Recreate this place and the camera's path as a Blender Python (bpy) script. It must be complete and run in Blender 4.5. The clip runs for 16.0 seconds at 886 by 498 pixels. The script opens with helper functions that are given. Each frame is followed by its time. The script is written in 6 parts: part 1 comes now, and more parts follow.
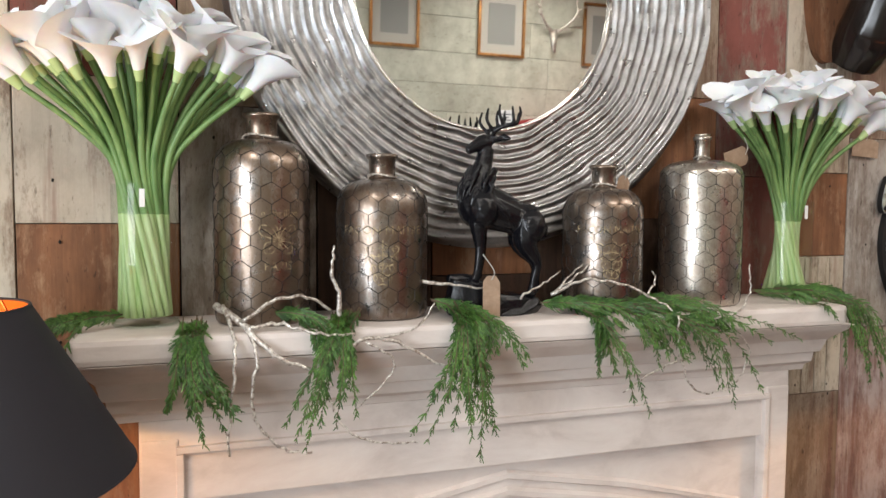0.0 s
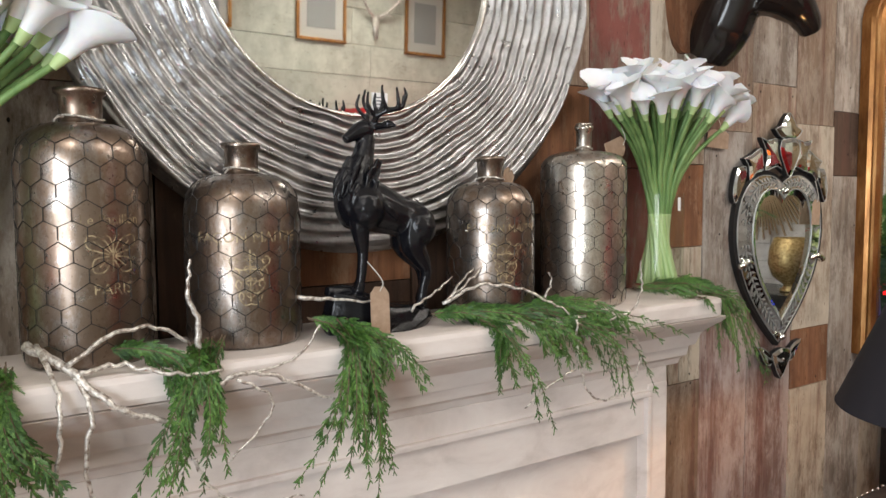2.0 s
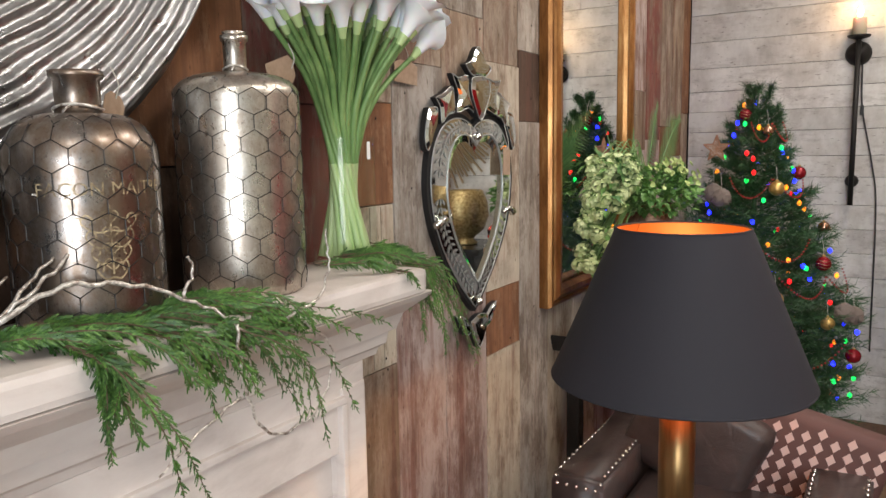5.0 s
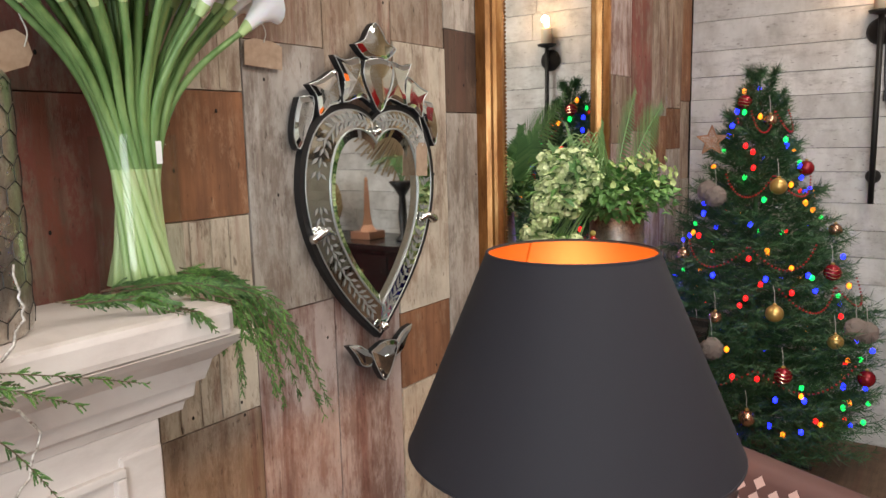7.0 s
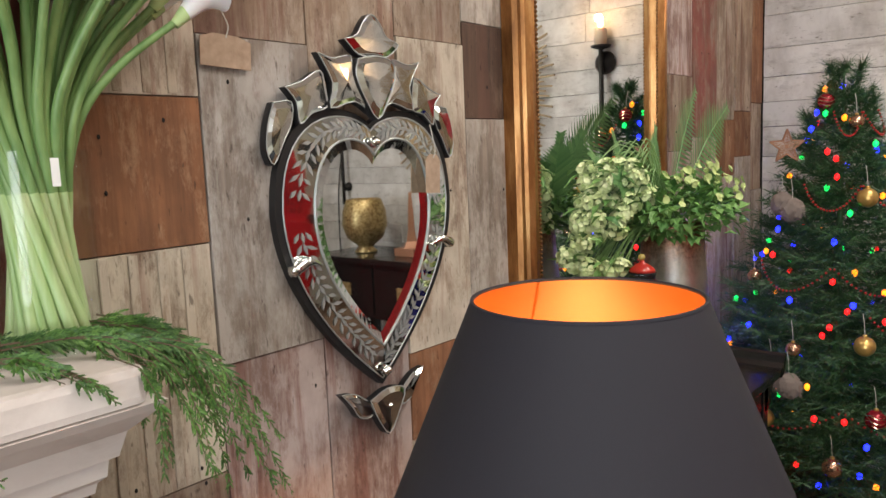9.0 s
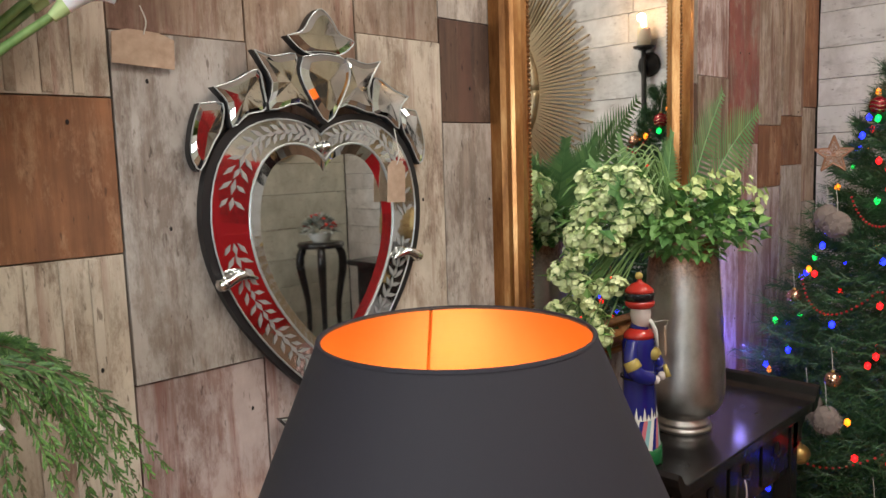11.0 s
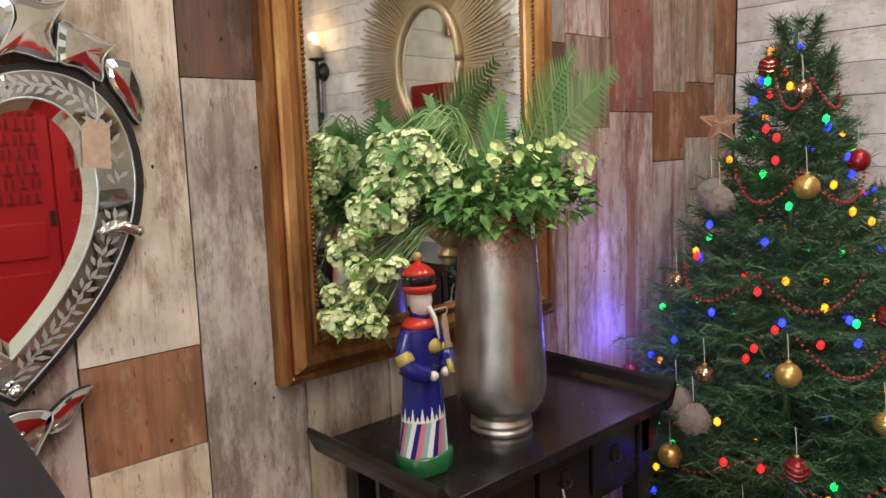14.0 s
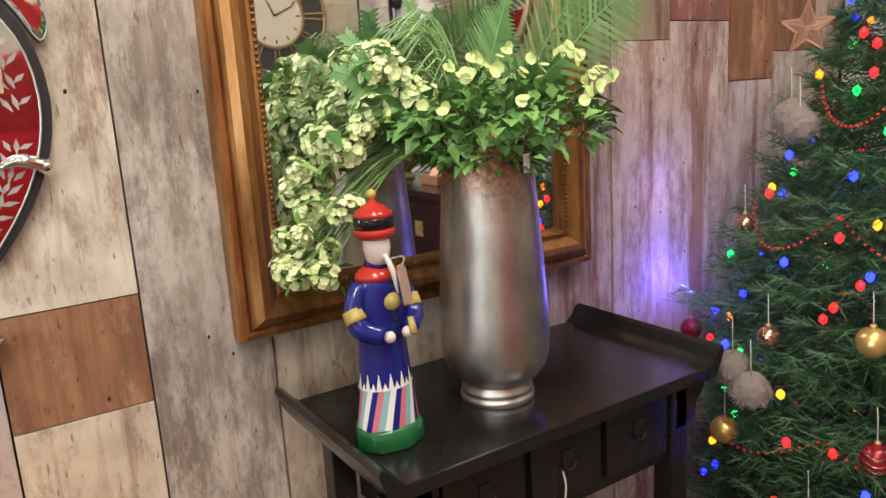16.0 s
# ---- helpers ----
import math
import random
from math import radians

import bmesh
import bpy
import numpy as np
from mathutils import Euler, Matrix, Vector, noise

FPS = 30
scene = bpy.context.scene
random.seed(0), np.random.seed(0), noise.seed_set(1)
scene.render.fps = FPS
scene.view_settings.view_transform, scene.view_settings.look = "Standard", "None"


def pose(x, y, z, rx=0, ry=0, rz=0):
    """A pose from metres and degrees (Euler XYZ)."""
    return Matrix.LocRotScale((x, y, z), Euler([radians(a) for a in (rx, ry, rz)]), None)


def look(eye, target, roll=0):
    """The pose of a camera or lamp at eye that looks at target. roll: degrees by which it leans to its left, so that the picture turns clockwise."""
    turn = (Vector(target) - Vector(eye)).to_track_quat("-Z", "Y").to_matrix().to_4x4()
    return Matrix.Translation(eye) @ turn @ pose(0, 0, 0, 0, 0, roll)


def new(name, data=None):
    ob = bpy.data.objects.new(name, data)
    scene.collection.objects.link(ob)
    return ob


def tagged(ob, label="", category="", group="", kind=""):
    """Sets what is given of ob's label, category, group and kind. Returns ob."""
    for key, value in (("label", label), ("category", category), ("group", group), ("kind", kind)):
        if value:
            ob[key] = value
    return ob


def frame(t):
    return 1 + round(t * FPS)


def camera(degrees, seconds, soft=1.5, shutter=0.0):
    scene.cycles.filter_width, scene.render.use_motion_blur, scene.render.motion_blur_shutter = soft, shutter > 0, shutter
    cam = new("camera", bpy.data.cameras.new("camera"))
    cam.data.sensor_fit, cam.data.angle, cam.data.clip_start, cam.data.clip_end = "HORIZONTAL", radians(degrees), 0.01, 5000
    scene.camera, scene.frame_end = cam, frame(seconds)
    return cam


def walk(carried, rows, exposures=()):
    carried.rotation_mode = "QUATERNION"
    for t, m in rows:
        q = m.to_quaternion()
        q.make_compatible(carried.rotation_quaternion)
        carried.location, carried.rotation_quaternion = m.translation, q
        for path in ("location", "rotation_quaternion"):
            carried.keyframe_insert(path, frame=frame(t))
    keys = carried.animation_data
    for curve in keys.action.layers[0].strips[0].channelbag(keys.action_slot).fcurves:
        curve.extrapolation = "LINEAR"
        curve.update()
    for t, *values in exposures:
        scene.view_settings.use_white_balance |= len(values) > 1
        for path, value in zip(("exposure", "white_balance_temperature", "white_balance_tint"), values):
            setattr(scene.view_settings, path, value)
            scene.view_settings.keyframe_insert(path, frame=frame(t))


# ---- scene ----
cam = camera(61.8, 16.0)
PATH = [
    (0, (0.152, 0.139, 1.537), (0.786, 2.032, 1.415), 0.4),
    (0.5, (0.143, 0.22, 1.562), (0.897, 2.065, 1.398), 0.9),
    (1, (0.144, 0.303, 1.548), (1.026, 2.092, 1.398), 0.1),
    (1.5, (0.109, 0.402, 1.548), (1.134, 2.113, 1.405), -0.7),
    (2, (0.107, 0.427, 1.55), (1.209, 2.089, 1.404), -0.4),
    (2.5, (0.108, 0.449, 1.55), (1.257, 2.078, 1.389), 0.2),
    (3, (0.169, 0.499, 1.532), (1.424, 2.046, 1.358), -0.0),
    (3.5, (0.248, 0.599, 1.542), (1.596, 2.066, 1.365), -0.1),
    (4, (0.326, 0.7, 1.535), (1.793, 2.046, 1.348), -0.6),
    (4.5, (0.398, 0.752, 1.532), (1.994, 1.933, 1.294), -1.2),
    (5, (0.492, 0.79, 1.522), (2.18, 1.828, 1.254), -1.0),
    (7.5, (1.071, 0.656, 1.531), (2.665, 1.829, 1.245), -2.0),
    (8, (1.133, 0.705, 1.517), (2.699, 1.922, 1.261), -2.9),
    (8.5, (1.219, 0.73, 1.518), (2.758, 1.984, 1.274), -2.6),
    (9, (1.292, 0.742, 1.525), (2.808, 2.021, 1.27), -2.3),
    (11.5, (1.626, 0.651, 1.517), (2.997, 2.089, 1.287), -1.8),
    (12, (1.72, 0.652, 1.511), (3.145, 2.037, 1.278), -1.8),
    (12.5, (1.819, 0.684, 1.493), (3.303, 2.007, 1.271), -2.2),
    (13, (1.904, 0.646, 1.473), (3.391, 1.964, 1.243), -2.3),
    (13.5, (2.04, 0.506, 1.456), (3.427, 1.929, 1.232), -1.5),
    (14, (2.095, 0.45, 1.46), (3.436, 1.907, 1.183), -1.9),
    (14.5, (2.198, 0.446, 1.435), (3.471, 1.954, 1.117), -2.9),
    (15, (2.312, 0.475, 1.433), (3.534, 2.014, 1.074), -2.7),
    (15.5, (2.405, 0.498, 1.427), (3.573, 2.067, 1.031), -3.4),
    (16, (2.479, 0.472, 1.407), (3.537, 2.110, 0.985), -3.4),
]
walk(cam, [(t, look(eye, target, roll)) for t, eye, target, roll in PATH],
     [(0, -0.16), (2.5, -0.18), (5, -0.07), (7.5, 0.05), (9, 0.05), (11.5, 0.07), (13, 0.16), (14, 0.28), (15, 0.52), (16, 0.66)])
# ---- light and exposure ----
world = bpy.data.worlds.new("world")
scene.world = world
world.use_nodes = True
bg = world.node_tree.nodes["Background"]
bg.inputs[0].default_value = (0.9, 0.95, 1.0, 1)
bg.inputs[1].default_value = 0.15


def lamp(name, kind, m, energy, colour, size=0.1, size_y=None):
    data = bpy.data.lights.new(name, kind)
    data.energy, data.color = energy, colour
    if kind == "AREA":
        data.shape, data.size, data.size_y = "RECTANGLE", size, size_y or size
    else:
        data.shadow_soft_size = size
    ob = new(name, data)
    ob.matrix_world = m
    return ob


CEIL = 3.1
WALL_Y, RIGHT_X, BACK_Y, LEFT_X = 1.86, 5.0, -1.6, -1.9
# unseen ceiling lamps, added and placed to brighten the room evenly
CEILING_FILLS = [(-0.6, 0.2), (1.3, -0.1), (2.7, 0.6), (3.9, 0.5), (2.4, -0.9)]
for lx, ly in CEILING_FILLS:
    lamp("ceiling_fill_light", "AREA", look((lx, ly, CEIL - 0.06), (lx, ly + 0.25, 0)), 16.5, (1.0, 0.93, 0.85), 0.5, 0.5)
# daylight through the shop window in the end wall
lamp("window_daylight", "AREA", look((LEFT_X - 0.04, -0.5, 1.45), (LEFT_X + 2.0, 0.5, 1.0)), 100, (0.86, 0.93, 1.0), 1.4, 1.6)

# ---- materials ----


def mat(name, colour=(0.5, 0.5, 0.5), rough=0.5, metal=0.0, **extra):
    m = bpy.data.materials.new(name)
    m.use_nodes = True
    b = m.node_tree.nodes["Principled BSDF"]
    b.inputs["Base Color"].default_value = (*colour, 1)
    b.inputs["Roughness"].default_value = rough
    b.inputs["Metallic"].default_value = metal
    for k, v in extra.items():
        b.inputs[k.replace("_", " ")].default_value = v
    return m


class Net:
    """Short hand for wiring a material's nodes."""

    def __init__(self, m):
        self.t = m.node_tree
        self.b = self.t.nodes["Principled BSDF"]
        self.co = self.t.nodes.new("ShaderNodeTexCoord").outputs["Object"]

    def link(self, a, b):
        self.t.links.new(a, b)

    def scaled(self, s, shift=False):
        n = self.t.nodes.new("ShaderNodeMapping")
        n.inputs["Scale"].default_value = s
        self.link(self.co, n.inputs[0])
        if shift:
            info = self.t.nodes.new("ShaderNodeObjectInfo")
            mul = self.t.nodes.new("ShaderNodeMath")
            mul.operation = "MULTIPLY"
            mul.inputs[1].default_value = 37.0
            self.link(info.outputs["Random"], mul.inputs[0])
            self.link(mul.outputs[0], n.inputs["Location"])
        return n.outputs[0]

    def noise(self, s, scale=1.0, detail=5.0, rough=0.6, shift=False, distort=0.0):
        n = self.t.nodes.new("ShaderNodeTexNoise")
        n.inputs["Scale"].default_value = scale
        n.inputs["Detail"].default_value = detail
        n.inputs["Roughness"].default_value = rough
        n.inputs["Distortion"].default_value = distort
        self.link(self.scaled(s, shift), n.inputs["Vector"])
        return n.outputs["Fac"]

    def ramp(self, fac, stops):
        n = self.t.nodes.new("ShaderNodeValToRGB")
        e = n.color_ramp.elements
        while len(e) < len(stops):
            e.new(0.5)
        for el, (p, c) in zip(e, stops):
            el.position = p
            el.color = (*c, 1) if len(c) == 3 else c
        self.link(fac, n.inputs[0])
        return n.outputs[0]

    def mix(self, fac, a, b, mode="MIX"):
        n = self.t.nodes.new("ShaderNodeMix")
        n.data_type, n.blend_type = "RGBA", mode
        for v, i in ((fac, 0), (a, 6), (b, 7)):
            if isinstance(v, (int, float)):
                n.inputs[i].default_value = v
            elif isinstance(v, tuple):
                n.inputs[i].default_value = (*v, 1)
            else:
                self.link(v, n.inputs[i])
        return n.outputs[2]

    def bump(self, fac, strength=0.3, distance=0.003):
        n = self.t.nodes.new("ShaderNodeBump")
        n.inputs["Strength"].default_value = strength
        n.inputs["Distance"].default_value = distance
        self.link(fac, n.inputs["Height"])
        self.link(n.outputs[0], self.b.inputs["Normal"])

    def colour(self, c):
        self.link(c, self.b.inputs["Base Color"])

    def rough(self, c):
        self.link(c, self.b.inputs["Roughness"])


BW = ((0, (0, 0, 0)), (1, (1, 1, 1)))


def barn_wood(name, dark, light, paint, cover, along="z", rust=0.35):
    """Weathered board with remains of old paint; cover: how much of the paint is left, 0 to 1."""
    m = mat(name, light, 0.85)
    n = Net(m)
    st = {"z": (30, 30, 1.6), "y": (30, 1.6, 30), "x": (1.6, 30, 30)}[along]
    mid = {"z": (9, 9, 3.2), "y": (9, 3.2, 9), "x": (3.2, 9, 9)}[along]
    grain = n.noise(st, 1.5, 7, 0.7, True, 0.1)
    wood = n.ramp(grain, ((0.18, dark), (0.6, light), (0.85, tuple(min(1, c * 1.12) for c in light))))
    broad = n.noise((2.5, 2.5, 2.0), 1.3, 4, 0.6, True)
    wood = n.mix(n.ramp(broad, ((0.38, (0.55, 0.55, 0.55)), (0.65, (1, 1, 1)))), tuple(c * 0.55 for c in dark), wood)
    patch = n.noise(mid, 1.5, 12, 0.78, True, 0.15)
    patch = n.mix(0.1, patch, grain)
    edge = 0.66 - 0.32 * cover
    mask = n.ramp(patch, ((edge - 0.05, (0, 0, 0)), (edge + 0.06, (1, 1, 1))))
    tint = n.mix(n.noise((9, 9, 5), 1, 3, 0.6, True), paint, tuple(min(1, c * 0.7 + 0.02) for c in paint))
    streak = n.noise({"z": (16, 16, 1.1), "y": (16, 1.1, 16), "x": (1.1, 16, 16)}[along], 1.0, 6, 0.65, True, 0.2)
    rusty = n.ramp(streak, ((0.60 - rust * 0.12, (0, 0, 0)), (0.70 - rust * 0.12, (rust, rust, rust))))
    tint = n.mix(rusty, tint, (0.24, 0.085, 0.06))
    wood = n.mix(rusty, wood, (0.16, 0.07, 0.05))
    pits = n.ramp(n.noise({"z": (110, 110, 30), "y": (110, 30, 110), "x": (30, 110, 110)}[along], 1.0, 3, 0.6, True), ((0.64, (1, 1, 1)), (0.72, (0.45, 0.42, 0.4))))
    blot = n.ramp(n.noise((6, 6, 4), 1.0, 6, 0.7, True), ((0.32, (0.72, 0.68, 0.64)), (0.6, (1.05, 1.03, 1.0))))
    info = n.t.nodes.new("ShaderNodeObjectInfo")
    each = n.ramp(info.outputs["Random"], ((0, (0.70, 0.66, 0.62)), (0.35, (1.0, 0.95, 0.90)), (0.7, (0.86, 0.84, 0.83)), (1, (1.08, 1.05, 1.0))) if along == "z" else ((0, (0.9, 0.9, 0.9)), (1, (1.05, 1.05, 1.05))))
    c = n.mix(1.0, n.mix(1.0, n.mix(mask, wood, tint), pits, "MULTIPLY"), blot, "MULTIPLY")
    n.colour(n.mix(1.0, c, each, "MULTIPLY"))
    both = n.mix(0.4, grain, mask)
    n.bump(both, 0.55, 0.004)
    n.rough(n.ramp(grain, ((0, (0.7, 0.7, 0.7)), (1, (0.95, 0.95, 0.95)))))
    return m


GREY = barn_wood("weathered_grey_board", (0.14, 0.115, 0.095), (0.40, 0.345, 0.305), (0.55, 0.52, 0.49), 0.5, rust=0.3)
CREAM = barn_wood("cream_peeling_board", (0.20, 0.14, 0.10), (0.46, 0.37, 0.29), (0.70, 0.64, 0.54), 0.66, rust=0.5)
RED = barn_wood("red_peeling_board", (0.14, 0.08, 0.06), (0.42, 0.33, 0.28), (0.27, 0.085, 0.07), 0.6, rust=0.8)
PINK = barn_wood("pink_grey_board", (0.26, 0.13, 0.11), (0.46, 0.36, 0.34), (0.62, 0.54, 0.54), 0.55, rust=0.75)
BROWN = barn_wood("brown_board", (0.11, 0.045, 0.02), (0.36, 0.17, 0.085), (0.45, 0.27, 0.16), 0.3)
DARK = barn_wood("dark_brown_board", (0.04, 0.022, 0.015), (0.15, 0.088, 0.06), (0.20, 0.13, 0.09), 0.25)
TAN = barn_wood("tan_board", (0.18, 0.12, 0.085), (0.46, 0.36, 0.28), (0.54, 0.46, 0.39), 0.45, rust=0.65)
WHITE_Y = barn_wood("whitewashed_board_side", (0.36, 0.34, 0.33), (0.66, 0.64, 0.62), (0.74, 0.73, 0.72), 0.72, "y", 0.1)
WHITE_X = barn_wood("whitewashed_board_back", (0.40, 0.38, 0.33), (0.58, 0.58, 0.50), (0.64, 0.66, 0.58), 0.80, "x", 0.05)
GAP = mat("dark_gap", (0.015, 0.012, 0.01), 0.95)

FLOOR = barn_wood("floor_board", (0.08, 0.05, 0.03), (0.22, 0.14, 0.09), (0.2, 0.15, 0.1), 0.15, "x")
PLASTER = mat("ceiling_paint", (0.74, 0.73, 0.70), 0.9)
_n = Net(PLASTER)
_n.bump(_n.noise((12, 12, 12), 2), 0.1, 0.002)

STONE = mat("pale_limestone", (0.62, 0.55, 0.48), 0.7)
_n = Net(STONE)
_n.colour(_n.ramp(_n.noise((4, 4, 9), 1.2, 8, 0.65, False, 0.5), ((0.3, (0.58, 0.51, 0.47)), (0.5, (0.71, 0.64, 0.60)), (0.7, (0.78, 0.72, 0.68)))))
_n.bump(_n.noise((60, 60, 60), 1, 5), 0.18, 0.002)

SILVER = mat("beaten_silver_leaf", (0.62, 0.62, 0.63), 0.3, 1.0)
_n = Net(SILVER)
_n.colour(_n.ramp(_n.noise((9, 9, 9), 2, 8, 0.7), ((0.3, (0.27, 0.268, 0.266)), (0.66, (0.52, 0.525, 0.535)))))
_n.rough(_n.ramp(_n.noise((25, 25, 25), 1.5, 5), ((0.3, (0.25, 0.25, 0.25)), (0.7, (0.45, 0.45, 0.45)))))
_n.bump(_n.noise((20, 20, 20), 1.6, 3), 0.6, 0.006)
MIRROR = mat("mirror_glass", (0.88, 0.91, 0.89), 0.02, 1.0)
OLD_MIRROR = mat("bevelled_mirror", (0.80, 0.82, 0.80), 0.04, 1.0)
_n = Net(OLD_MIRROR)
_n.bump(_n.noise((14, 14, 14), 1, 2), 0.08, 0.004)
ETCH = mat("etched_glass", (0.46, 0.48, 0.47), 0.4, 0.6)
BLACK_EDGE = mat("black_backing", (0.012, 0.012, 0.013), 0.45)


def mercury(name, tone, worn):
    """Silvered glass: smoky patches, pin-prick specks and a clear outer coat; worn: share of brown patches."""
    m = mat(name, tone, 0.2, 0.95)
    n = Net(m)
    broad = n.noise((7, 7, 4), 1, 6, 0.7, True)
    mid = n.noise((34, 34, 22), 1, 5, 0.7, True)
    fine = n.noise((170, 170, 170), 1, 3, 0.7)
    c = n.ramp(broad, ((0.32, tuple(v * 0.45 for v in tone)), (0.5, tone), (0.7, tuple(min(1, v * 1.25) for v in tone))))
    patches = n.ramp(n.mix(0.5, broad, mid), ((0.50 - worn * 0.12, (0, 0, 0)), (0.62 - worn * 0.12, (worn, worn, worn))))
    c = n.mix(patches, c, (0.17, 0.105, 0.06))
    specks = n.ramp(fine, ((0.60, (0, 0, 0)), (0.66, (0.8, 0.8, 0.8))))
    n.colour(n.mix(n.mix(mid, (0, 0, 0), specks), c, (0.07, 0.045, 0.03)))
    n.rough(n.ramp(mid, ((0.35, (0.24, 0.24, 0.24)), (0.7, (0.46, 0.46, 0.46)))))
    n.bump(n.noise((16, 16, 10), 1, 2), 0.12, 0.006)
    n.b.inputs["Coat Weight"].default_value = 0.35
    n.b.inputs["Coat Roughness"].default_value = 0.08
    return m


MERCURY = mercury("aged_mercury_glass", (0.36, 0.325, 0.30), 0.75)
MERCURY_B = mercury("bright_mercury_glass", (0.66, 0.61, 0.54), 0.55)
WIRE = mat("dark_wire", (0.035, 0.03, 0.027), 0.55, 0.4)
GOLDPRINT = mat("faded_gold_print", (0.40, 0.31, 0.19), 0.5, 0.3)
_n = Net(GOLDPRINT)
_n.colour(_n.ramp(_n.noise((70, 70, 70), 1, 4), ((0.4, (0.16, 0.115, 0.07)), (0.62, (0.48, 0.38, 0.23)))))
CARD = mat("kraft_card", (0.36, 0.25, 0.17), 0.85)
_n = Net(CARD)
_n.colour(_n.ramp(_n.noise((60, 60, 60), 1, 4), ((0.3, (0.32, 0.22, 0.15)), (0.7, (0.44, 0.32, 0.23)))))
STRING = mat("white_string", (0.5, 0.48, 0.43), 0.9)
PAPER = mat("white_paper", (0.8, 0.8, 0.79), 0.7)
INK = mat("grey_ink", (0.2, 0.2, 0.22), 0.7)

BRONZE = mat("black_bronze", (0.006, 0.006, 0.008), 0.26, Specular_IOR_Level=0.35)
_n = Net(BRONZE)
_n.bump(_n.noise((45, 45, 45), 1, 4), 0.35, 0.006)
HORSE = mat("black_gloss_resin", (0.014, 0.011, 0.010), 0.16)

LILY = mat("white_petal", (0.86, 0.86, 0.86), 0.55, Subsurface_Weight=0.15)
_n = Net(LILY)
_n.colour(_n.ramp(_n.noise((30, 30, 30), 1, 3), ((0.3, (0.88, 0.88, 0.92)), (0.7, (0.95, 0.95, 0.95)))))
LILY_G = mat("green_throat", (0.50, 0.66, 0.30), 0.5)
STEM = mat("lily_stem", (0.13, 0.24, 0.07), 0.45)
_n = Net(STEM)
_n.colour(_n.ramp(_n.noise((40, 40, 5), 1, 3), ((0.3, (0.11, 0.22, 0.065)), (0.7, (0.25, 0.39, 0.14)))))
STEM_L = mat("pale_stem", (0.42, 0.56, 0.24), 0.4)
_n = Net(STEM_L)
_n.colour(_n.ramp(_n.noise((60, 60, 5), 1, 3), ((0.3, (0.32, 0.48, 0.17)), (0.7, (0.58, 0.68, 0.38)))))
GLASS = mat("clear_glass", (1, 1, 1), 0.0)
_t = GLASS.node_tree
_mix, _clear, _gloss, _fres = (_t.nodes.new("ShaderNode" + k) for k in ("MixShader", "BsdfTransparent", "BsdfGlossy", "LayerWeight"))
_pow = _t.nodes.new("ShaderNodeMath")
_pow.operation = "POWER"
_pow.inputs[1].default_value = 4.0
_half = _t.nodes.new("ShaderNodeMath")
_half.operation = "MULTIPLY_ADD"
_half.inputs[1].default_value, _half.inputs[2].default_value = 0.35, 0.03
_clear.inputs[0].default_value = (0.93, 0.97, 0.95, 1)
_gloss.inputs["Roughness"].default_value = 0.02
_t.links.new(_fres.outputs["Facing"], _pow.inputs[0])
_t.links.new(_pow.outputs[0], _half.inputs[0])
_t.links.new(_half.outputs[0], _mix.inputs[0])
_t.links.new(_clear.outputs[0], _mix.inputs[1])
_t.links.new(_gloss.outputs[0], _mix.inputs[2])
_t.links.new(_mix.outputs[0], _t.nodes["Material Output"].inputs[0])


def leafy(name, a, b, rough=0.5):
    m = mat(name, b, rough)
    n = Net(m)
    g = n.t.nodes.new("ShaderNodeNewGeometry")
    n.colour(n.ramp(g.outputs["Random Per Island"], ((0, a), (1, b))))
    return m


CEDAR = leafy("cedar_green", (0.025, 0.085, 0.02), (0.12, 0.26, 0.055))
_n = Net(CEDAR)
_own = _n.b.inputs["Base Color"].links[0].from_socket
_n.colour(_n.mix(1.0, _own, _n.ramp(_n.noise((20, 20, 12), 1, 4, 0.7, True), ((0.36, (0.55, 0.60, 0.60)), (0.66, (1.6, 1.45, 1.25)))), "MULTIPLY"))
NEEDLE = leafy("fir_needles", (0.012, 0.05, 0.02), (0.05, 0.125, 0.042))
LEAF = leafy("shrub_leaf", (0.06, 0.17, 0.04), (0.19, 0.36, 0.09))
PALM = leafy("palm_leaf", (0.07, 0.19, 0.06), (0.17, 0.32, 0.11))
HYDR = leafy("pale_green_petal", (0.52, 0.64, 0.28), (0.80, 0.86, 0.50))
YELLOWG = leafy("yellow_green_disc", (0.42, 0.54, 0.18), (0.62, 0.70, 0.32))
BARK = mat("twig_bark", (0.12, 0.08, 0.05), 0.8)
TWIG = mat("frosted_silver_twig", (0.62, 0.55, 0.46), 0.35, 0.5)
_n = Net(TWIG)
_n.colour(_n.ramp(_n.noise((120, 120, 120), 1, 4), ((0.35, (0.25, 0.19, 0.15)), (0.6, (0.8, 0.76, 0.70)))))
_n.bump(_n.noise((200, 200, 200), 1, 3), 0.6, 0.002)

GOLD = mat("worn_gilt", (0.42, 0.22, 0.07), 0.33, 0.75)
_n = Net(GOLD)
_n.colour(_n.ramp(_n.noise((14, 14, 3), 1.3, 8, 0.7), ((0.3, (0.13, 0.05, 0.016)), (0.5, (0.34, 0.155, 0.05)), (0.72, (0.58, 0.34, 0.14)))))
_n.bump(_n.noise((40, 40, 12), 1, 5), 0.2, 0.003)
BEAD = mat("dark_gilt_beads", (0.22, 0.11, 0.04), 0.4, 0.7)
LACQUER = mat("black_lacquer", (0.010, 0.009, 0.009), 0.16)
_n = Net(LACQUER)
_n.rough(_n.ramp(_n.noise((7, 7, 7), 1, 7), ((0.3, (0.12, 0.12, 0.12)), (0.7, (0.30, 0.30, 0.30)))))
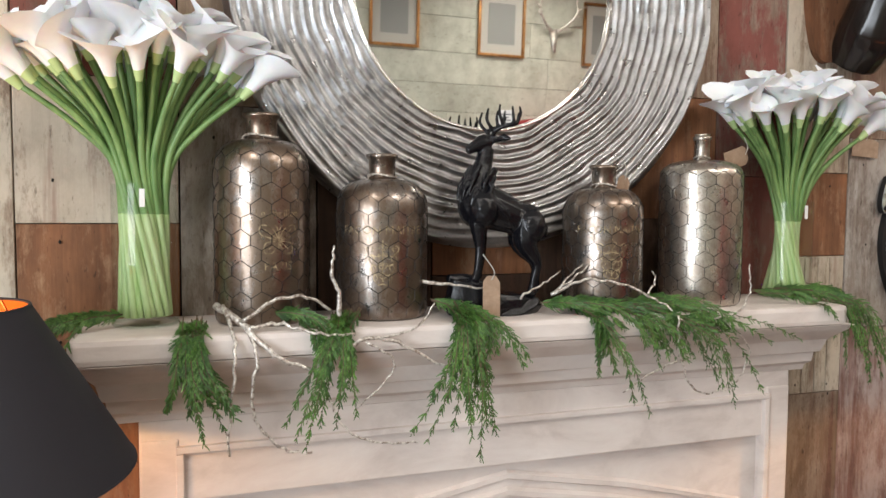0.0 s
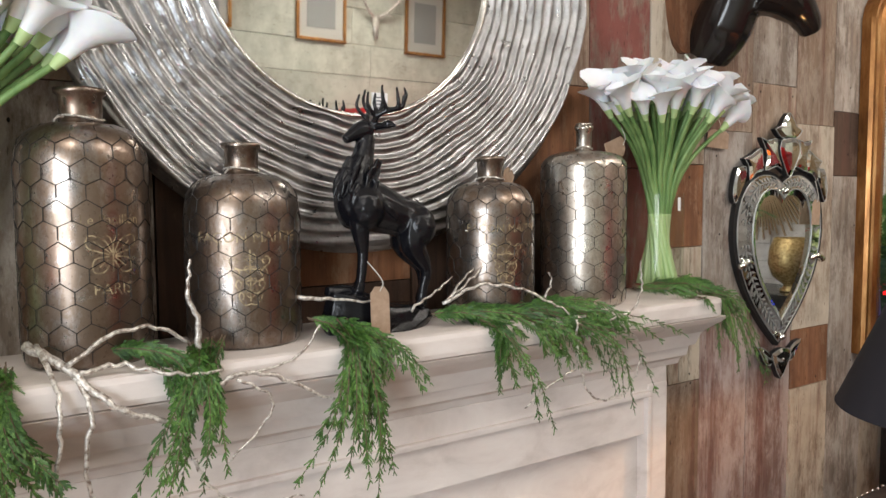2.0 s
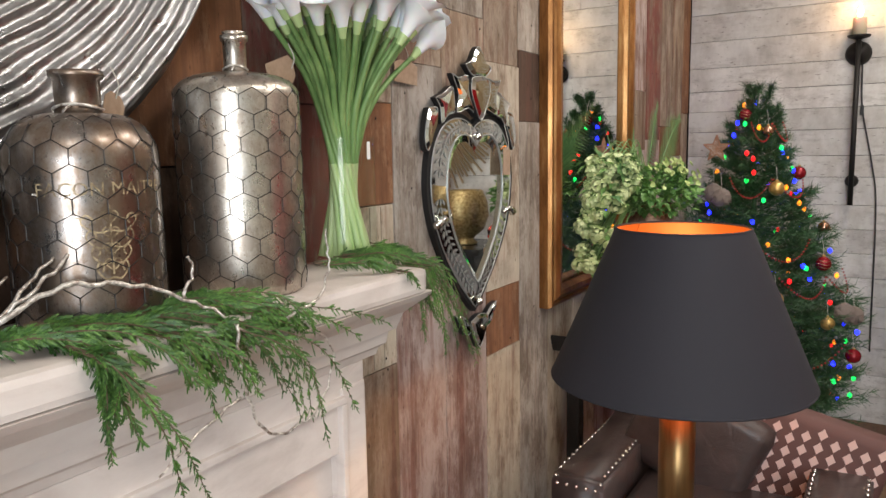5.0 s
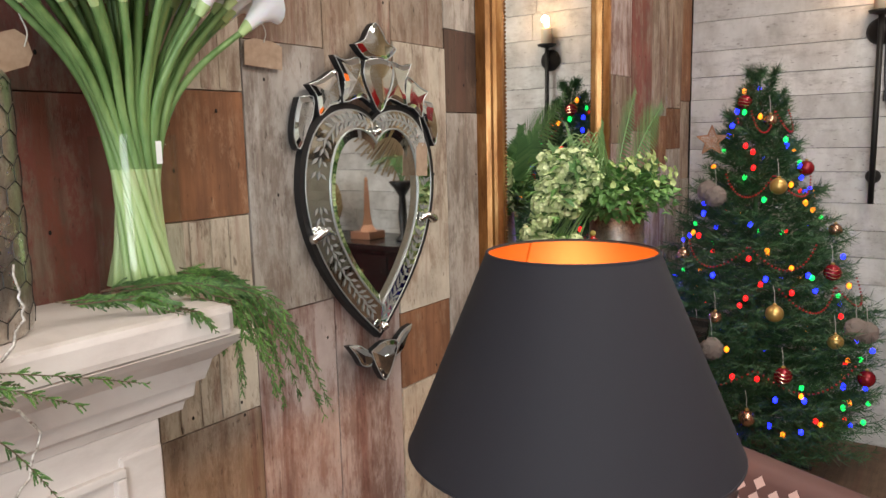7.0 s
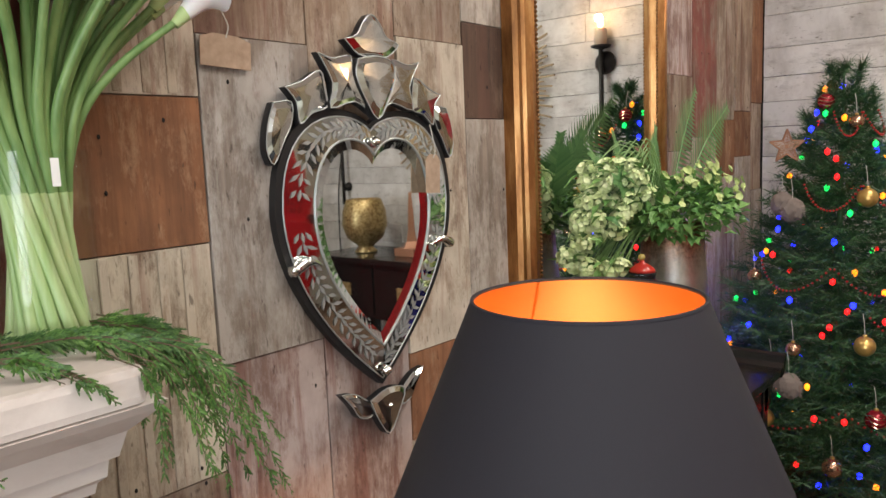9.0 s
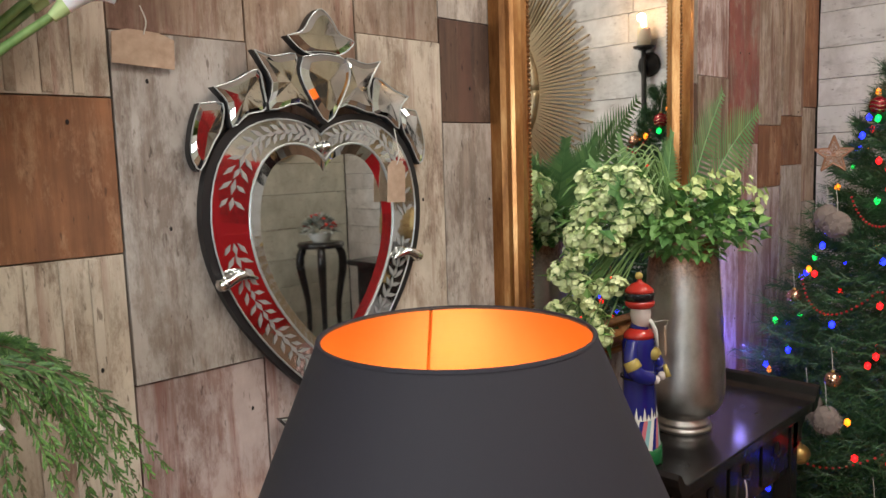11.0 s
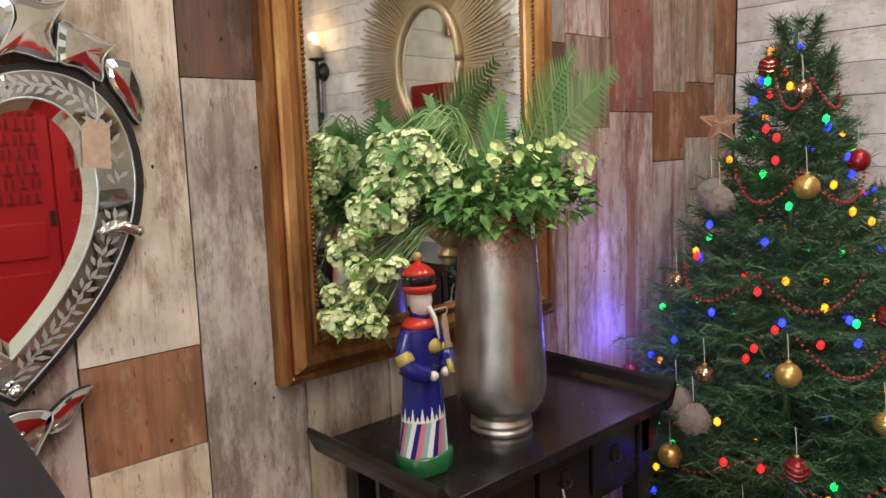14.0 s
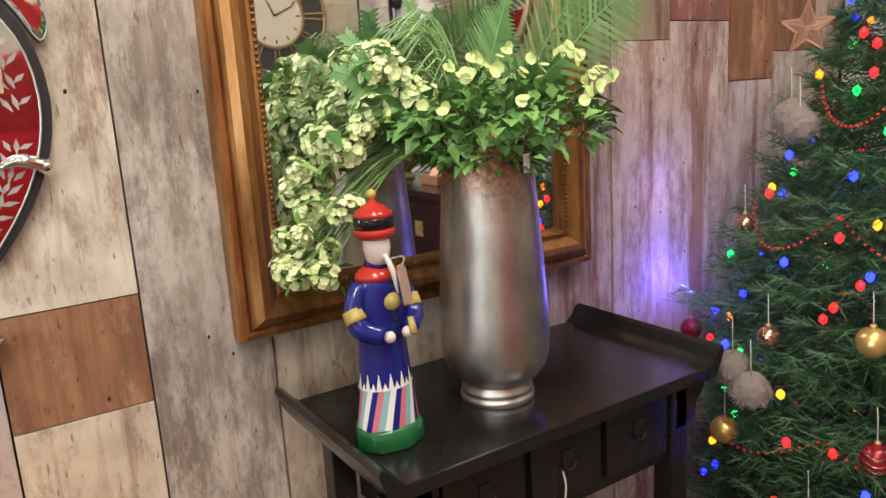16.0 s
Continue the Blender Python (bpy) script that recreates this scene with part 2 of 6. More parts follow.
_n.bump(_n.noise((50, 6, 50), 1, 3), 0.05, 0.001)
IRON = mat("dark_iron", (0.03, 0.027, 0.025), 0.5, 0.6)


def silvered_copper():
    """Pewter that turns to hammered copper-brown towards the lip."""
    m = mat("pewter_over_copper", (0.5, 0.48, 0.45), 0.28, 1.0)
    n = Net(m)
    sep = n.t.nodes.new("ShaderNodeSeparateXYZ")
    n.link(n.co, sep.inputs[0])
    h = n.t.nodes.new("ShaderNodeMapRange")
    h.inputs[1].default_value, h.inputs[2].default_value = 0.28, 0.50
    n.link(sep.outputs[2], h.inputs[0])
    blend = n.mix(0.45, n.mix(1.0, h.outputs[0], (0.9, 0.9, 0.9), "MULTIPLY"), n.noise((38, 38, 22), 1, 7, 0.75), "OVERLAY")
    dots = n.noise((110, 110, 90), 1, 4, 0.7)
    pew = n.ramp(n.noise((6, 6, 5), 1, 7, 0.7), ((0.3, (0.38, 0.36, 0.33)), (0.65, (0.68, 0.66, 0.63))))
    cop = n.ramp(dots, ((0.35, (0.12, 0.055, 0.03)), (0.65, (0.44, 0.27, 0.18))))
    n.colour(n.mix(n.ramp(blend, ((0.30, (0, 0, 0)), (0.70, (1, 1, 1)))), pew, cop))
    n.rough(n.ramp(n.noise((40, 40, 8), 1, 5), ((0.3, (0.33, 0.33, 0.33)), (0.7, (0.43, 0.43, 0.43)))))
    n.bump(n.mix(h.outputs[0], (0.5, 0.5, 0.5), dots), 0.5, 0.003)
    return m


VASE_METAL = silvered_copper()
COPPER = mat("hammered_copper_band", (0.30, 0.17, 0.10), 0.28, 1.0)
_n = Net(COPPER)
_n.colour(_n.ramp(_n.noise((70, 70, 50), 1, 6, 0.7), ((0.35, (0.13, 0.065, 0.035)), (0.65, (0.42, 0.27, 0.18)))))
_n.bump(_n.noise((90, 90, 90), 1, 3), 0.5, 0.003)

SHADE = mat("charcoal_fabric_shade", (0.024, 0.023, 0.030), 0.7, Specular_IOR_Level=0.3)
_n = Net(SHADE)
_n.bump(_n.noise((300, 300, 40), 1, 2), 0.12, 0.001)
SHADE_IN = mat("gold_shade_lining", (0.36, 0.100, 0.012), 0.5, 0.2)
BRASS = mat("aged_brass_column", (0.24, 0.145, 0.06), 0.35, 0.85)
_n = Net(BRASS)
_n.colour(_n.ramp(_n.noise((30, 30, 3), 1, 6), ((0.3, (0.13, 0.075, 0.03)), (0.7, (0.33, 0.21, 0.09)))))
LEATHER = mat("brown_leather", (0.055, 0.038, 0.036), 0.38)
_n = Net(LEATHER)
_n.colour(_n.ramp(_n.noise((7, 7, 7), 1, 6), ((0.3, (0.035, 0.024, 0.023)), (0.7, (0.085, 0.06, 0.056)))))
_n.bump(_n.noise((14, 14, 14), 1.3, 6, 0.65, False, 1.0), 0.35, 0.008)
STUD = mat("polished_nickel_stud", (0.8, 0.78, 0.75), 0.2, 1.0)
CUSHION = mat("plum_velvet", (0.10, 0.045, 0.040), 0.7)
LATTICE = mat("blush_satin", (0.62, 0.45, 0.42), 0.35)

BLUE = mat("cobalt_glaze", (0.012, 0.016, 0.17), 0.14)
GREENG = mat("green_glaze", (0.012, 0.11, 0.035), 0.15)
REDG = mat("red_glaze", (0.45, 0.03, 0.02), 0.15)
FACE = mat("porcelain_white", (0.66, 0.58, 0.55), 0.2)
BLACKG = mat("black_glaze", (0.01, 0.01, 0.012), 0.15)
OCHRE = mat("ochre_glaze", (0.42, 0.33, 0.09), 0.2)
PINKG = mat("pink_glaze", (0.55, 0.16, 0.19), 0.2)
TEALG = mat("pale_teal_glaze", (0.22, 0.42, 0.44), 0.2)
WHITEG = mat("white_glaze", (0.70, 0.70, 0.66), 0.2)
REDLAC = mat("red_lacquer", (0.42, 0.012, 0.016), 0.35)
REDLACD = mat("red_lacquer_fretwork", (0.17, 0.006, 0.008), 0.4)
GOLDJAR = mat("gold_crackle", (0.45, 0.32, 0.13), 0.4, 0.7)
_n = Net(GOLDJAR)
_n.colour(_n.ramp(_n.noise((60, 60, 60), 1, 5), ((0.35, (0.22, 0.14, 0.05)), (0.65, (0.60, 0.46, 0.22)))))
FUR = mat("grey_fur", (0.20, 0.16, 0.14), 0.95)
RATTAN = mat("copper_wicker", (0.33, 0.17, 0.10), 0.5, 0.4)
BAUBLE_R = mat("dark_red_bauble", (0.25, 0.012, 0.02), 0.25, 0.4)
BAUBLE_G = mat("gold_bauble", (0.62, 0.40, 0.13), 0.3, 0.7)
BAUBLE_C = mat("rose_gold_bauble", (0.55, 0.33, 0.22), 0.15, 0.9)
BEADS_R = mat("red_beads", (0.40, 0.02, 0.02), 0.3)
SUNRAY = mat("antique_gold_rays", (0.36, 0.27, 0.16), 0.4, 0.6)
CANDLE = mat("ivory_candle", (0.70, 0.58, 0.42), 0.5, 0.0, Subsurface_Weight=0.2)
PRINT = mat("old_print", (0.48, 0.46, 0.42), 0.6)
TERRA = mat("copper_tower", (0.40, 0.20, 0.12), 0.4, 0.5)


def glow(name, colour, strength):
    m = mat(name, colour, 0.3)
    b = m.node_tree.nodes["Principled BSDF"]
    b.inputs["Emission Color"].default_value = (*colour, 1)
    b.inputs["Emission Strength"].default_value = strength
    return m


BULB = glow("warm_bulb", (1.0, 0.62, 0.25), 9)
LED = [glow("blue_led", (0.008, 0.014, 1.0), 8), glow("green_led", (0.005, 0.8, 0.10), 3.0),
       glow("red_led", (1.0, 0.010, 0.012), 2.6), glow("amber_led", (1.0, 0.26, 0.01), 2.6)]
LIGHT_PANEL = glow("light_diffuser", (1.0, 0.95, 0.88), 2.2)

# ---- mesh helpers ----


def bm_object(name, bm, material, smooth=False):
    me = bpy.data.meshes.new(name)
    if smooth:
        for f in bm.faces:
            f.smooth = True
    bm.normal_update()
    bm.to_mesh(me)
    bm.free()
    for m in material if isinstance(material, (list, tuple)) else [material]:
        me.materials.append(m)
    return new(name, me)


def part(name, bm, material, parent, label="", smooth=False):
    ob = bm_object(name, bm, material, smooth)
    ob.parent = parent
    if label:
        ob["label"] = label
    return ob


def thing(name, label, category, at=(0, 0, 0), group="", rz=0):
    ob = new(name)
    ob.empty_display_size = 0.05
    ob.matrix_world = pose(*at, 0, 0, rz)
    return tagged(ob, label, category, group)


def solid(name, bm, material, label, category, group="", kind="", smooth=False, at=(0, 0, 0)):
    ob = bm_object(name, bm, material, smooth)
    ob.location = at
    return tagged(ob, label, category, group, kind)


def box(bm, x0, x1, y0, y1, z0, z1, bevel=0.0, mi=0, m=None):
    vs = [bm.verts.new((x, y, z)) for x in (x0, x1) for y in (y0, y1) for z in (z0, z1)]
    if m:
        for v in vs:
            v.co = m @ v.co
    fs = []
    for idx in ((0, 1, 3, 2), (4, 6, 7, 5), (0, 4, 5, 1), (2, 3, 7, 6), (0, 2, 6, 4), (1, 5, 7, 3)):
        f = bm.faces.new([vs[i] for i in idx])
        f.material_index = mi
        fs.append(f)
    if bevel:
        es = list({e for f in fs for e in f.edges})
        r = bmesh.ops.bevel(bm, geom=es, offset=bevel, segments=2, affect="EDGES", profile=0.6)
        for f in r["faces"]:
            f.material_index = mi
    return bm


def boxes(*rows, bevel=0.0):
    bm = bmesh.new()
    for r in rows:
        box(bm, *r, bevel=bevel)
    return bm


def lathe(bm, profile, seg=32, centre=(0, 0, 0), mi=0, sx=1.0, sy=1.0, caps=True, m=None):
    """Turn (radius, z) rows round the z axis."""
    rings = []
    for r, z in profile:
        ring = []
        for i in range(seg):
            a = 2 * math.pi * i / seg
            co = Vector((centre[0] + r * sx * math.cos(a), centre[1] + r * sy * math.sin(a), centre[2] + z))
            ring.append(bm.verts.new(m @ co if m else co))
        rings.append(ring)
    for a, b in zip(rings, rings[1:]):
        for i in range(seg):
            j = (i + 1) % seg
            f = bm.faces.new((a[i], a[j], b[j], b[i]))
            f.material_index = mi
    if caps:
        for ring, flip in ((rings[0], True), (rings[-1], False)):
            f = bm.faces.new(ring[::-1] if flip else ring)
            f.material_index = mi
    return bm


def smooth_path(pts, n=6):
    """Catmull-Rom through the points."""
    p = [Vector(q) for q in pts]
    p = [2 * p[0] - p[1]] + p + [2 * p[-1] - p[-2]]
    out = []
    for i in range(1, len(p) - 2):
        for k in range(n):
            t = k / n
            out.append(0.5 * (2 * p[i] + (p[i + 1] - p[i - 1]) * t + (2 * p[i - 1] - 5 * p[i] + 4 * p[i + 1] - p[i + 2]) * t * t
                              + (3 * p[i] - p[i - 1] - 3 * p[i + 1] + p[i + 2]) * t ** 3))
    out.append(p[-2])
    return out


def tube(bm, pts, radii, seg=8, mi=0, flat=1.0):
    """A tube along the points; radii: one number or one for each point."""
    pts = [Vector(p) for p in pts]
    if isinstance(radii, (int, float)):
        radii = [radii] * len(pts)
    elif len(radii) != len(pts):
        src = radii
        radii = [float(np.interp(i / (len(pts) - 1) * (len(src) - 1), range(len(src)), src)) for i in range(len(pts))]
    side = None
    rings = []
    for i, p in enumerate(pts):
        d = (pts[min(i + 1, len(pts) - 1)] - pts[max(i - 1, 0)])
        d = d.normalized() if d.length > 1e-9 else Vector((0, 0, 1))
        if side is None:
            side = d.orthogonal().normalized()
        side = (side - d * side.dot(d))
        side = side.normalized() if side.length > 1e-6 else d.orthogonal().normalized()
        up = d.cross(side)
        rings.append([bm.verts.new(p + (side * math.cos(2 * math.pi * k / seg) + up * flat * math.sin(2 * math.pi * k / seg)) * radii[i]) for k in range(seg)])
    for a, b in zip(rings, rings[1:]):
        for k in range(seg):
            j = (k + 1) % seg
            f = bm.faces.new((a[k], a[j], b[j], b[k]))
            f.material_index = mi
    for ring, flip in ((rings[0], True), (rings[-1], False)):
        f = bm.faces.new(ring[::-1] if flip else ring)
        f.material_index = mi
    return bm


def ball(bm, c, r, sub=2, mi=0, sz=1.0, m=None):
    mm = Matrix.Translation(c) @ (m or Matrix()) @ Matrix.Diagonal((1, 1, sz, 1))
    out = bmesh.ops.create_icosphere(bm, subdivisions=sub, radius=r, matrix=mm)
    for v in out["verts"]:
        for f in v.link_faces:
            f.material_index = mi
    return bm


def plate(bm, outline, y0, y1, mi=0):
    """A flat piece with the outline (x, z), from y0 (front) to y1."""
    a = [bm.verts.new((x, y0, z)) for x, z in outline]
    b = [bm.verts.new((x, y1, z)) for x, z in outline]
    fs = [bm.faces.new(a), bm.faces.new(b[::-1])]
    n = len(a)
    for i in range(n):
        fs.append(bm.faces.new((a[i], b[i], b[(i + 1) % n], a[(i + 1) % n])))
    for f in fs:
        f.material_index = mi
    return bm


def text_mesh(bm, words, height, place, mi=0):
    """Letters in the built-in font; place maps (u, v, w) in metres to the world."""
    cu = bpy.data.curves.new("words", "FONT")
    cu.body, cu.size, cu.align_x, cu.extrude = words, height, "CENTER", 0.0
    cu.resolution_u = 2
    ob = bpy.data.objects.new("words", cu)
    scene.collection.objects.link(ob)
    me = bpy.data.meshes.new_from_object(ob.evaluated_get(bpy.context.evaluated_depsgraph_get()))
    bpy.data.objects.remove(ob)
    off = len(bm.verts)
    vs = [bm.verts.new(place(v.co.x, v.co.y)) for v in me.vertices]
    for p in me.polygons:
        try:
            f = bm.faces.new([vs[i] for i in p.vertices])
            f.material_index = mi
        except ValueError:
            pass
    bpy.data.meshes.remove(me)
    return bm


def tag_card(parent, at, size=(0.045, 0.085), rx=0, ry=0, rz=0, label="brown card price tag", hang=None):
    m = pose(*at, rx, ry, rz)
    bm = bmesh.new()
    w, h = size
    out = [(-w / 2, 0), (w / 2, 0), (w / 2, h * 0.85), (w / 4, h), (-w / 4, h), (-w / 2, h * 0.85)]
    plate(bm, out, -0.0008, 0.0008)
    for v in bm.verts:
        v.co = m @ v.co
    ob = part("price_tag", bm, CARD, parent, label)
    bm = bmesh.new()
    top = m @ Vector((0, -0.001, h * 0.9))
    tube(bm, smooth_path([top, top + Vector((0.004, -0.003, 0.02)), hang or top + Vector((0, 0.006, 0.045))], 4), 0.0012, 5)
    part("string", bm, STRING, ob, "white cotton string")
    return ob


# ---- the large structure ----
def shell(name, row, material, label):
    return solid(name, boxes(row), material, label, name.split("_")[0], kind="structure")


shell("floor", (LEFT_X, RIGHT_X + 0.2, BACK_Y - 0.2, WALL_Y + 0.2, -0.1, 0.0), FLOOR, "dark worn timber floor of the shop")
shell("ceiling", (LEFT_X, RIGHT_X + 0.2, BACK_Y - 0.2, WALL_Y + 0.2, CEIL, CEIL + 0.1), PLASTER, "plain white painted ceiling")
wall_main = shell("wall_north", (LEFT_X, RIGHT_X + 0.2, WALL_Y + 0.024, WALL_Y + 0.2, 0, CEIL), GAP, "wall clad in reclaimed mixed-colour upright barn boards")
wall_side = shell("wall_east", (RIGHT_X + 0.022, RIGHT_X + 0.2, BACK_Y, WALL_Y + 0.02, 0, CEIL), GAP, "wall clad in whitewashed level boards")
wall_back = shell("wall_south", (LEFT_X, RIGHT_X + 0.02, BACK_Y - 0.2, BACK_Y - 0.022, 0, CEIL), GAP, "wall clad in wide pale painted boards")
# end wall with the shop window's opening
solid("wall_west", boxes((LEFT_X - 0.2, LEFT_X, BACK_Y, -1.3, 0, CEIL), (LEFT_X - 0.2, LEFT_X, 0.3, WALL_Y, 0, CEIL), (LEFT_X - 0.2, LEFT_X, -1.3, 0.3, 0, 0.6), (LEFT_X - 0.2, LEFT_X, -1.3, 0.3, 2.3, CEIL)), PLASTER, "plain plastered end wall with a window", "wall", kind="structure")
window = tagged(new("window_1"), "white painted window letting daylight in", "window", kind="structure")
for row in ((-1.3, -1.25, 0.6, 2.3), (0.25, 0.3, 0.6, 2.3), (-1.249, 0.249, 0.6, 0.65), (-1.249, 0.249, 2.25, 2.3)):
    part("window_frame", boxes((LEFT_X - 0.16, LEFT_X - 0.10, *row), bevel=0.004), PLASTER, window)

# ---- mantelpiece ----
MZ = 1.287
ML, MR, MF = -0.07, 1.725, 1.585


def moulded(bm, x0, x1, steps, y_back):
    """A moulding that returns at both ends; steps: rows of (projection in front of y_back, z)."""
    loops = []
    for d, z in steps:
        loops.append([bm.verts.new(c) for c in ((x0 - d * 0.45, y_back + 0.0, z), (x0 - d * 0.45, y_back - d, z), (x1 + d * 0.45, y_back - d, z), (x1 + d * 0.45, y_back + 0.0, z))])
    for a, b in zip(loops, loops[1:]):
        for i in range(3):
            bm.faces.new((a[i], a[i + 1], b[i + 1], b[i]))
    bm.faces.new(loops[0][::-1])
    bm.faces.new(loops[-1])
    return bm


mantel = thing("mantelpiece", "pale carved limestone fireplace surround with moulded shelf", "mantelpiece", (0.83, 1.7, 0))
mantel.matrix_world = Matrix()
bm = bmesh.new()
box(bm, ML, MR, MF, WALL_Y, MZ - 0.05, MZ, 0.012)
part("shelf", bm, STONE, mantel)
bm = bmesh.new()
x0, x1 = ML + 0.11, MR - 0.072
moulded(bm, x0, x1, [(0.10, 1.10), (0.105, 1.115), (0.12, 1.125), (0.125, 1.15), (0.14, 1.155), (0.155, 1.19), (0.20, 1.222), (0.215, 1.2365)], 1.80)
part("cornice", bm, STONE, mantel)
FY = 1.70
part("frieze", boxes((x0, x1, FY, 1.80, 0.93, 1.0995), bevel=0.003), STONE, mantel)
for a, b in ((x0, x0 + 0.075), (x1 - 0.075, x1)):
    part("pilaster", boxes((a, b, FY - 0.004, 1.80, 0.16, 1.06), bevel=0.006), STONE, mantel)
    part("plinth", boxes((a - 0.015, b + 0.015, FY - 0.03, 1.80, 0.0, 0.16), bevel=0.006), STONE, mantel)
# sunk panel with a shallow pointed arch
bm = bmesh.new()
xa, xb, xm = x0 + 0.075, x1 - 0.075, (x0 + x1) / 2
box(bm, xa, xb, FY + 0.03, 1.80, 0.0, 0.93)
part("panel", bm, STONE, mantel)
for k, (inset, depth) in enumerate(((0.06, 0.006), (0.10, 0.013), (0.15, 0.020))):
    bm = bmesh.new()
    pts = [(xa + inset, 0.2), (xa + inset, 0.80 - inset * 0.8), (xa + inset + 0.35, 0.885 - inset * 0.8), (xm, 0.955 - inset), (xb - inset - 0.35, 0.885 - inset * 0.8), (xb - inset, 0.80 - inset * 0.8), (xb - inset, 0.2)]
    tube(bm, [(x, FY + 0.028 - 0.004 * k, z) for x, z in pts], 0.012, 6)
    part("arch_moulding", bm, STONE, mantel)
for a, b, z0, z1 in ((xa - 0.006, xb + 0.006, 1.030, 1.044), (xa - 0.006, xa + 0.010, 0.2, 1.0295), (xb - 0.010, xb + 0.006, 0.2, 1.0295)):
    part("panel_bead", boxes((a, b, FY - 0.012, FY + 0.01, z0, z1), bevel=0.003), STONE, mantel)

# ---- round silver mirror over the mantel ----
RM = (0.826, 1.835, 2.05)
mirror = thing("round_wall_mirror", "large round mirror with wide rippled beaten-silver dish frame", "mirror", (0, 0, 0))
mirror.matrix_world = Matrix.Translation(RM) @ pose(0, 0, 0, 1.6, 0, 0)
bm = bmesh.new()
NR, NS = 96, 200
rows = []
for i in range(NR + 1):
    u = i / NR
    row = []
    for k in range(NS):
        a = 2 * math.pi * k / NS
        r = 0.332 + 0.288 * u
        wob = noise.noise(Vector((math.cos(a) * 2.2, math.sin(a) * 2.2, u * 1.6))) * 0.055 + noise.noise(Vector((math.cos(a) * 7, math.sin(a) * 7, u * 5))) * 0.017
        ph = (u + wob) * 13 * 2 * math.pi
        rip = (1 - abs(math.sin(ph / 2))) * (0.0085 + 0.005 * noise.noise(Vector((math.cos(a) * 11, math.sin(a) * 11, u * 9))))
        dish = -0.012 - 0.045 * u ** 1.5 + (0.03 * max(0, u - 0.95) / 0.05)
        row.append(bm.verts.new((r * math.cos(a), dish - rip, r * math.sin(a))))
    rows.append(row)
for a, b in zip(rows, rows[1:]):
    for k in range(NS):
        j = (k + 1) % NS
        bm.faces.new((a[k], a[j], b[j], b[k]))
back = [bm.verts.new((0.60 * math.cos(2 * math.pi * k / NS), 0.012, 0.60 * math.sin(2 * math.pi * k / NS))) for k in range(NS)]
for k in range(NS):
    j = (k + 1) % NS
    bm.faces.new((rows[-1][k], rows[-1][j], back[j], back[k]))
part("frame", bm, SILVER, mirror, "rippled silver frame", True)
bm = bmesh.new()
tube(bm, [(0.334 * math.cos(a), -0.014, 0.334 * math.sin(a)) for a in np.linspace(0, 2 * math.pi, 97)], 0.006, 6)
part("inner_rim", bm, STUD, mirror, "bright polished inner rim", True)
bm = bmesh.new()
plate(bm, [(0.334 * math.cos(a), 0.334 * math.sin(a)) for a in np.linspace(0, 2 * math.pi, 96, endpoint=False)], -0.010, 0.006)
part("mirror_glass", bm, MIRROR, mirror)
bm = boxes((0.035, 0.072, -0.0125, -0.0115, -0.325, -0.282))
part("price_label", bm, PAPER, mirror, "small white paper label")
bm = bmesh.new()
for k in range(4):
    box(bm, 0.039, 0.066 - 0.006 * (k % 2), -0.0132, -0.0126, -0.294 - k * 0.007, -0.291 - k * 0.007)
part("print_lines", bm, INK, mirror)

# ---- mercury-glass bottles ----


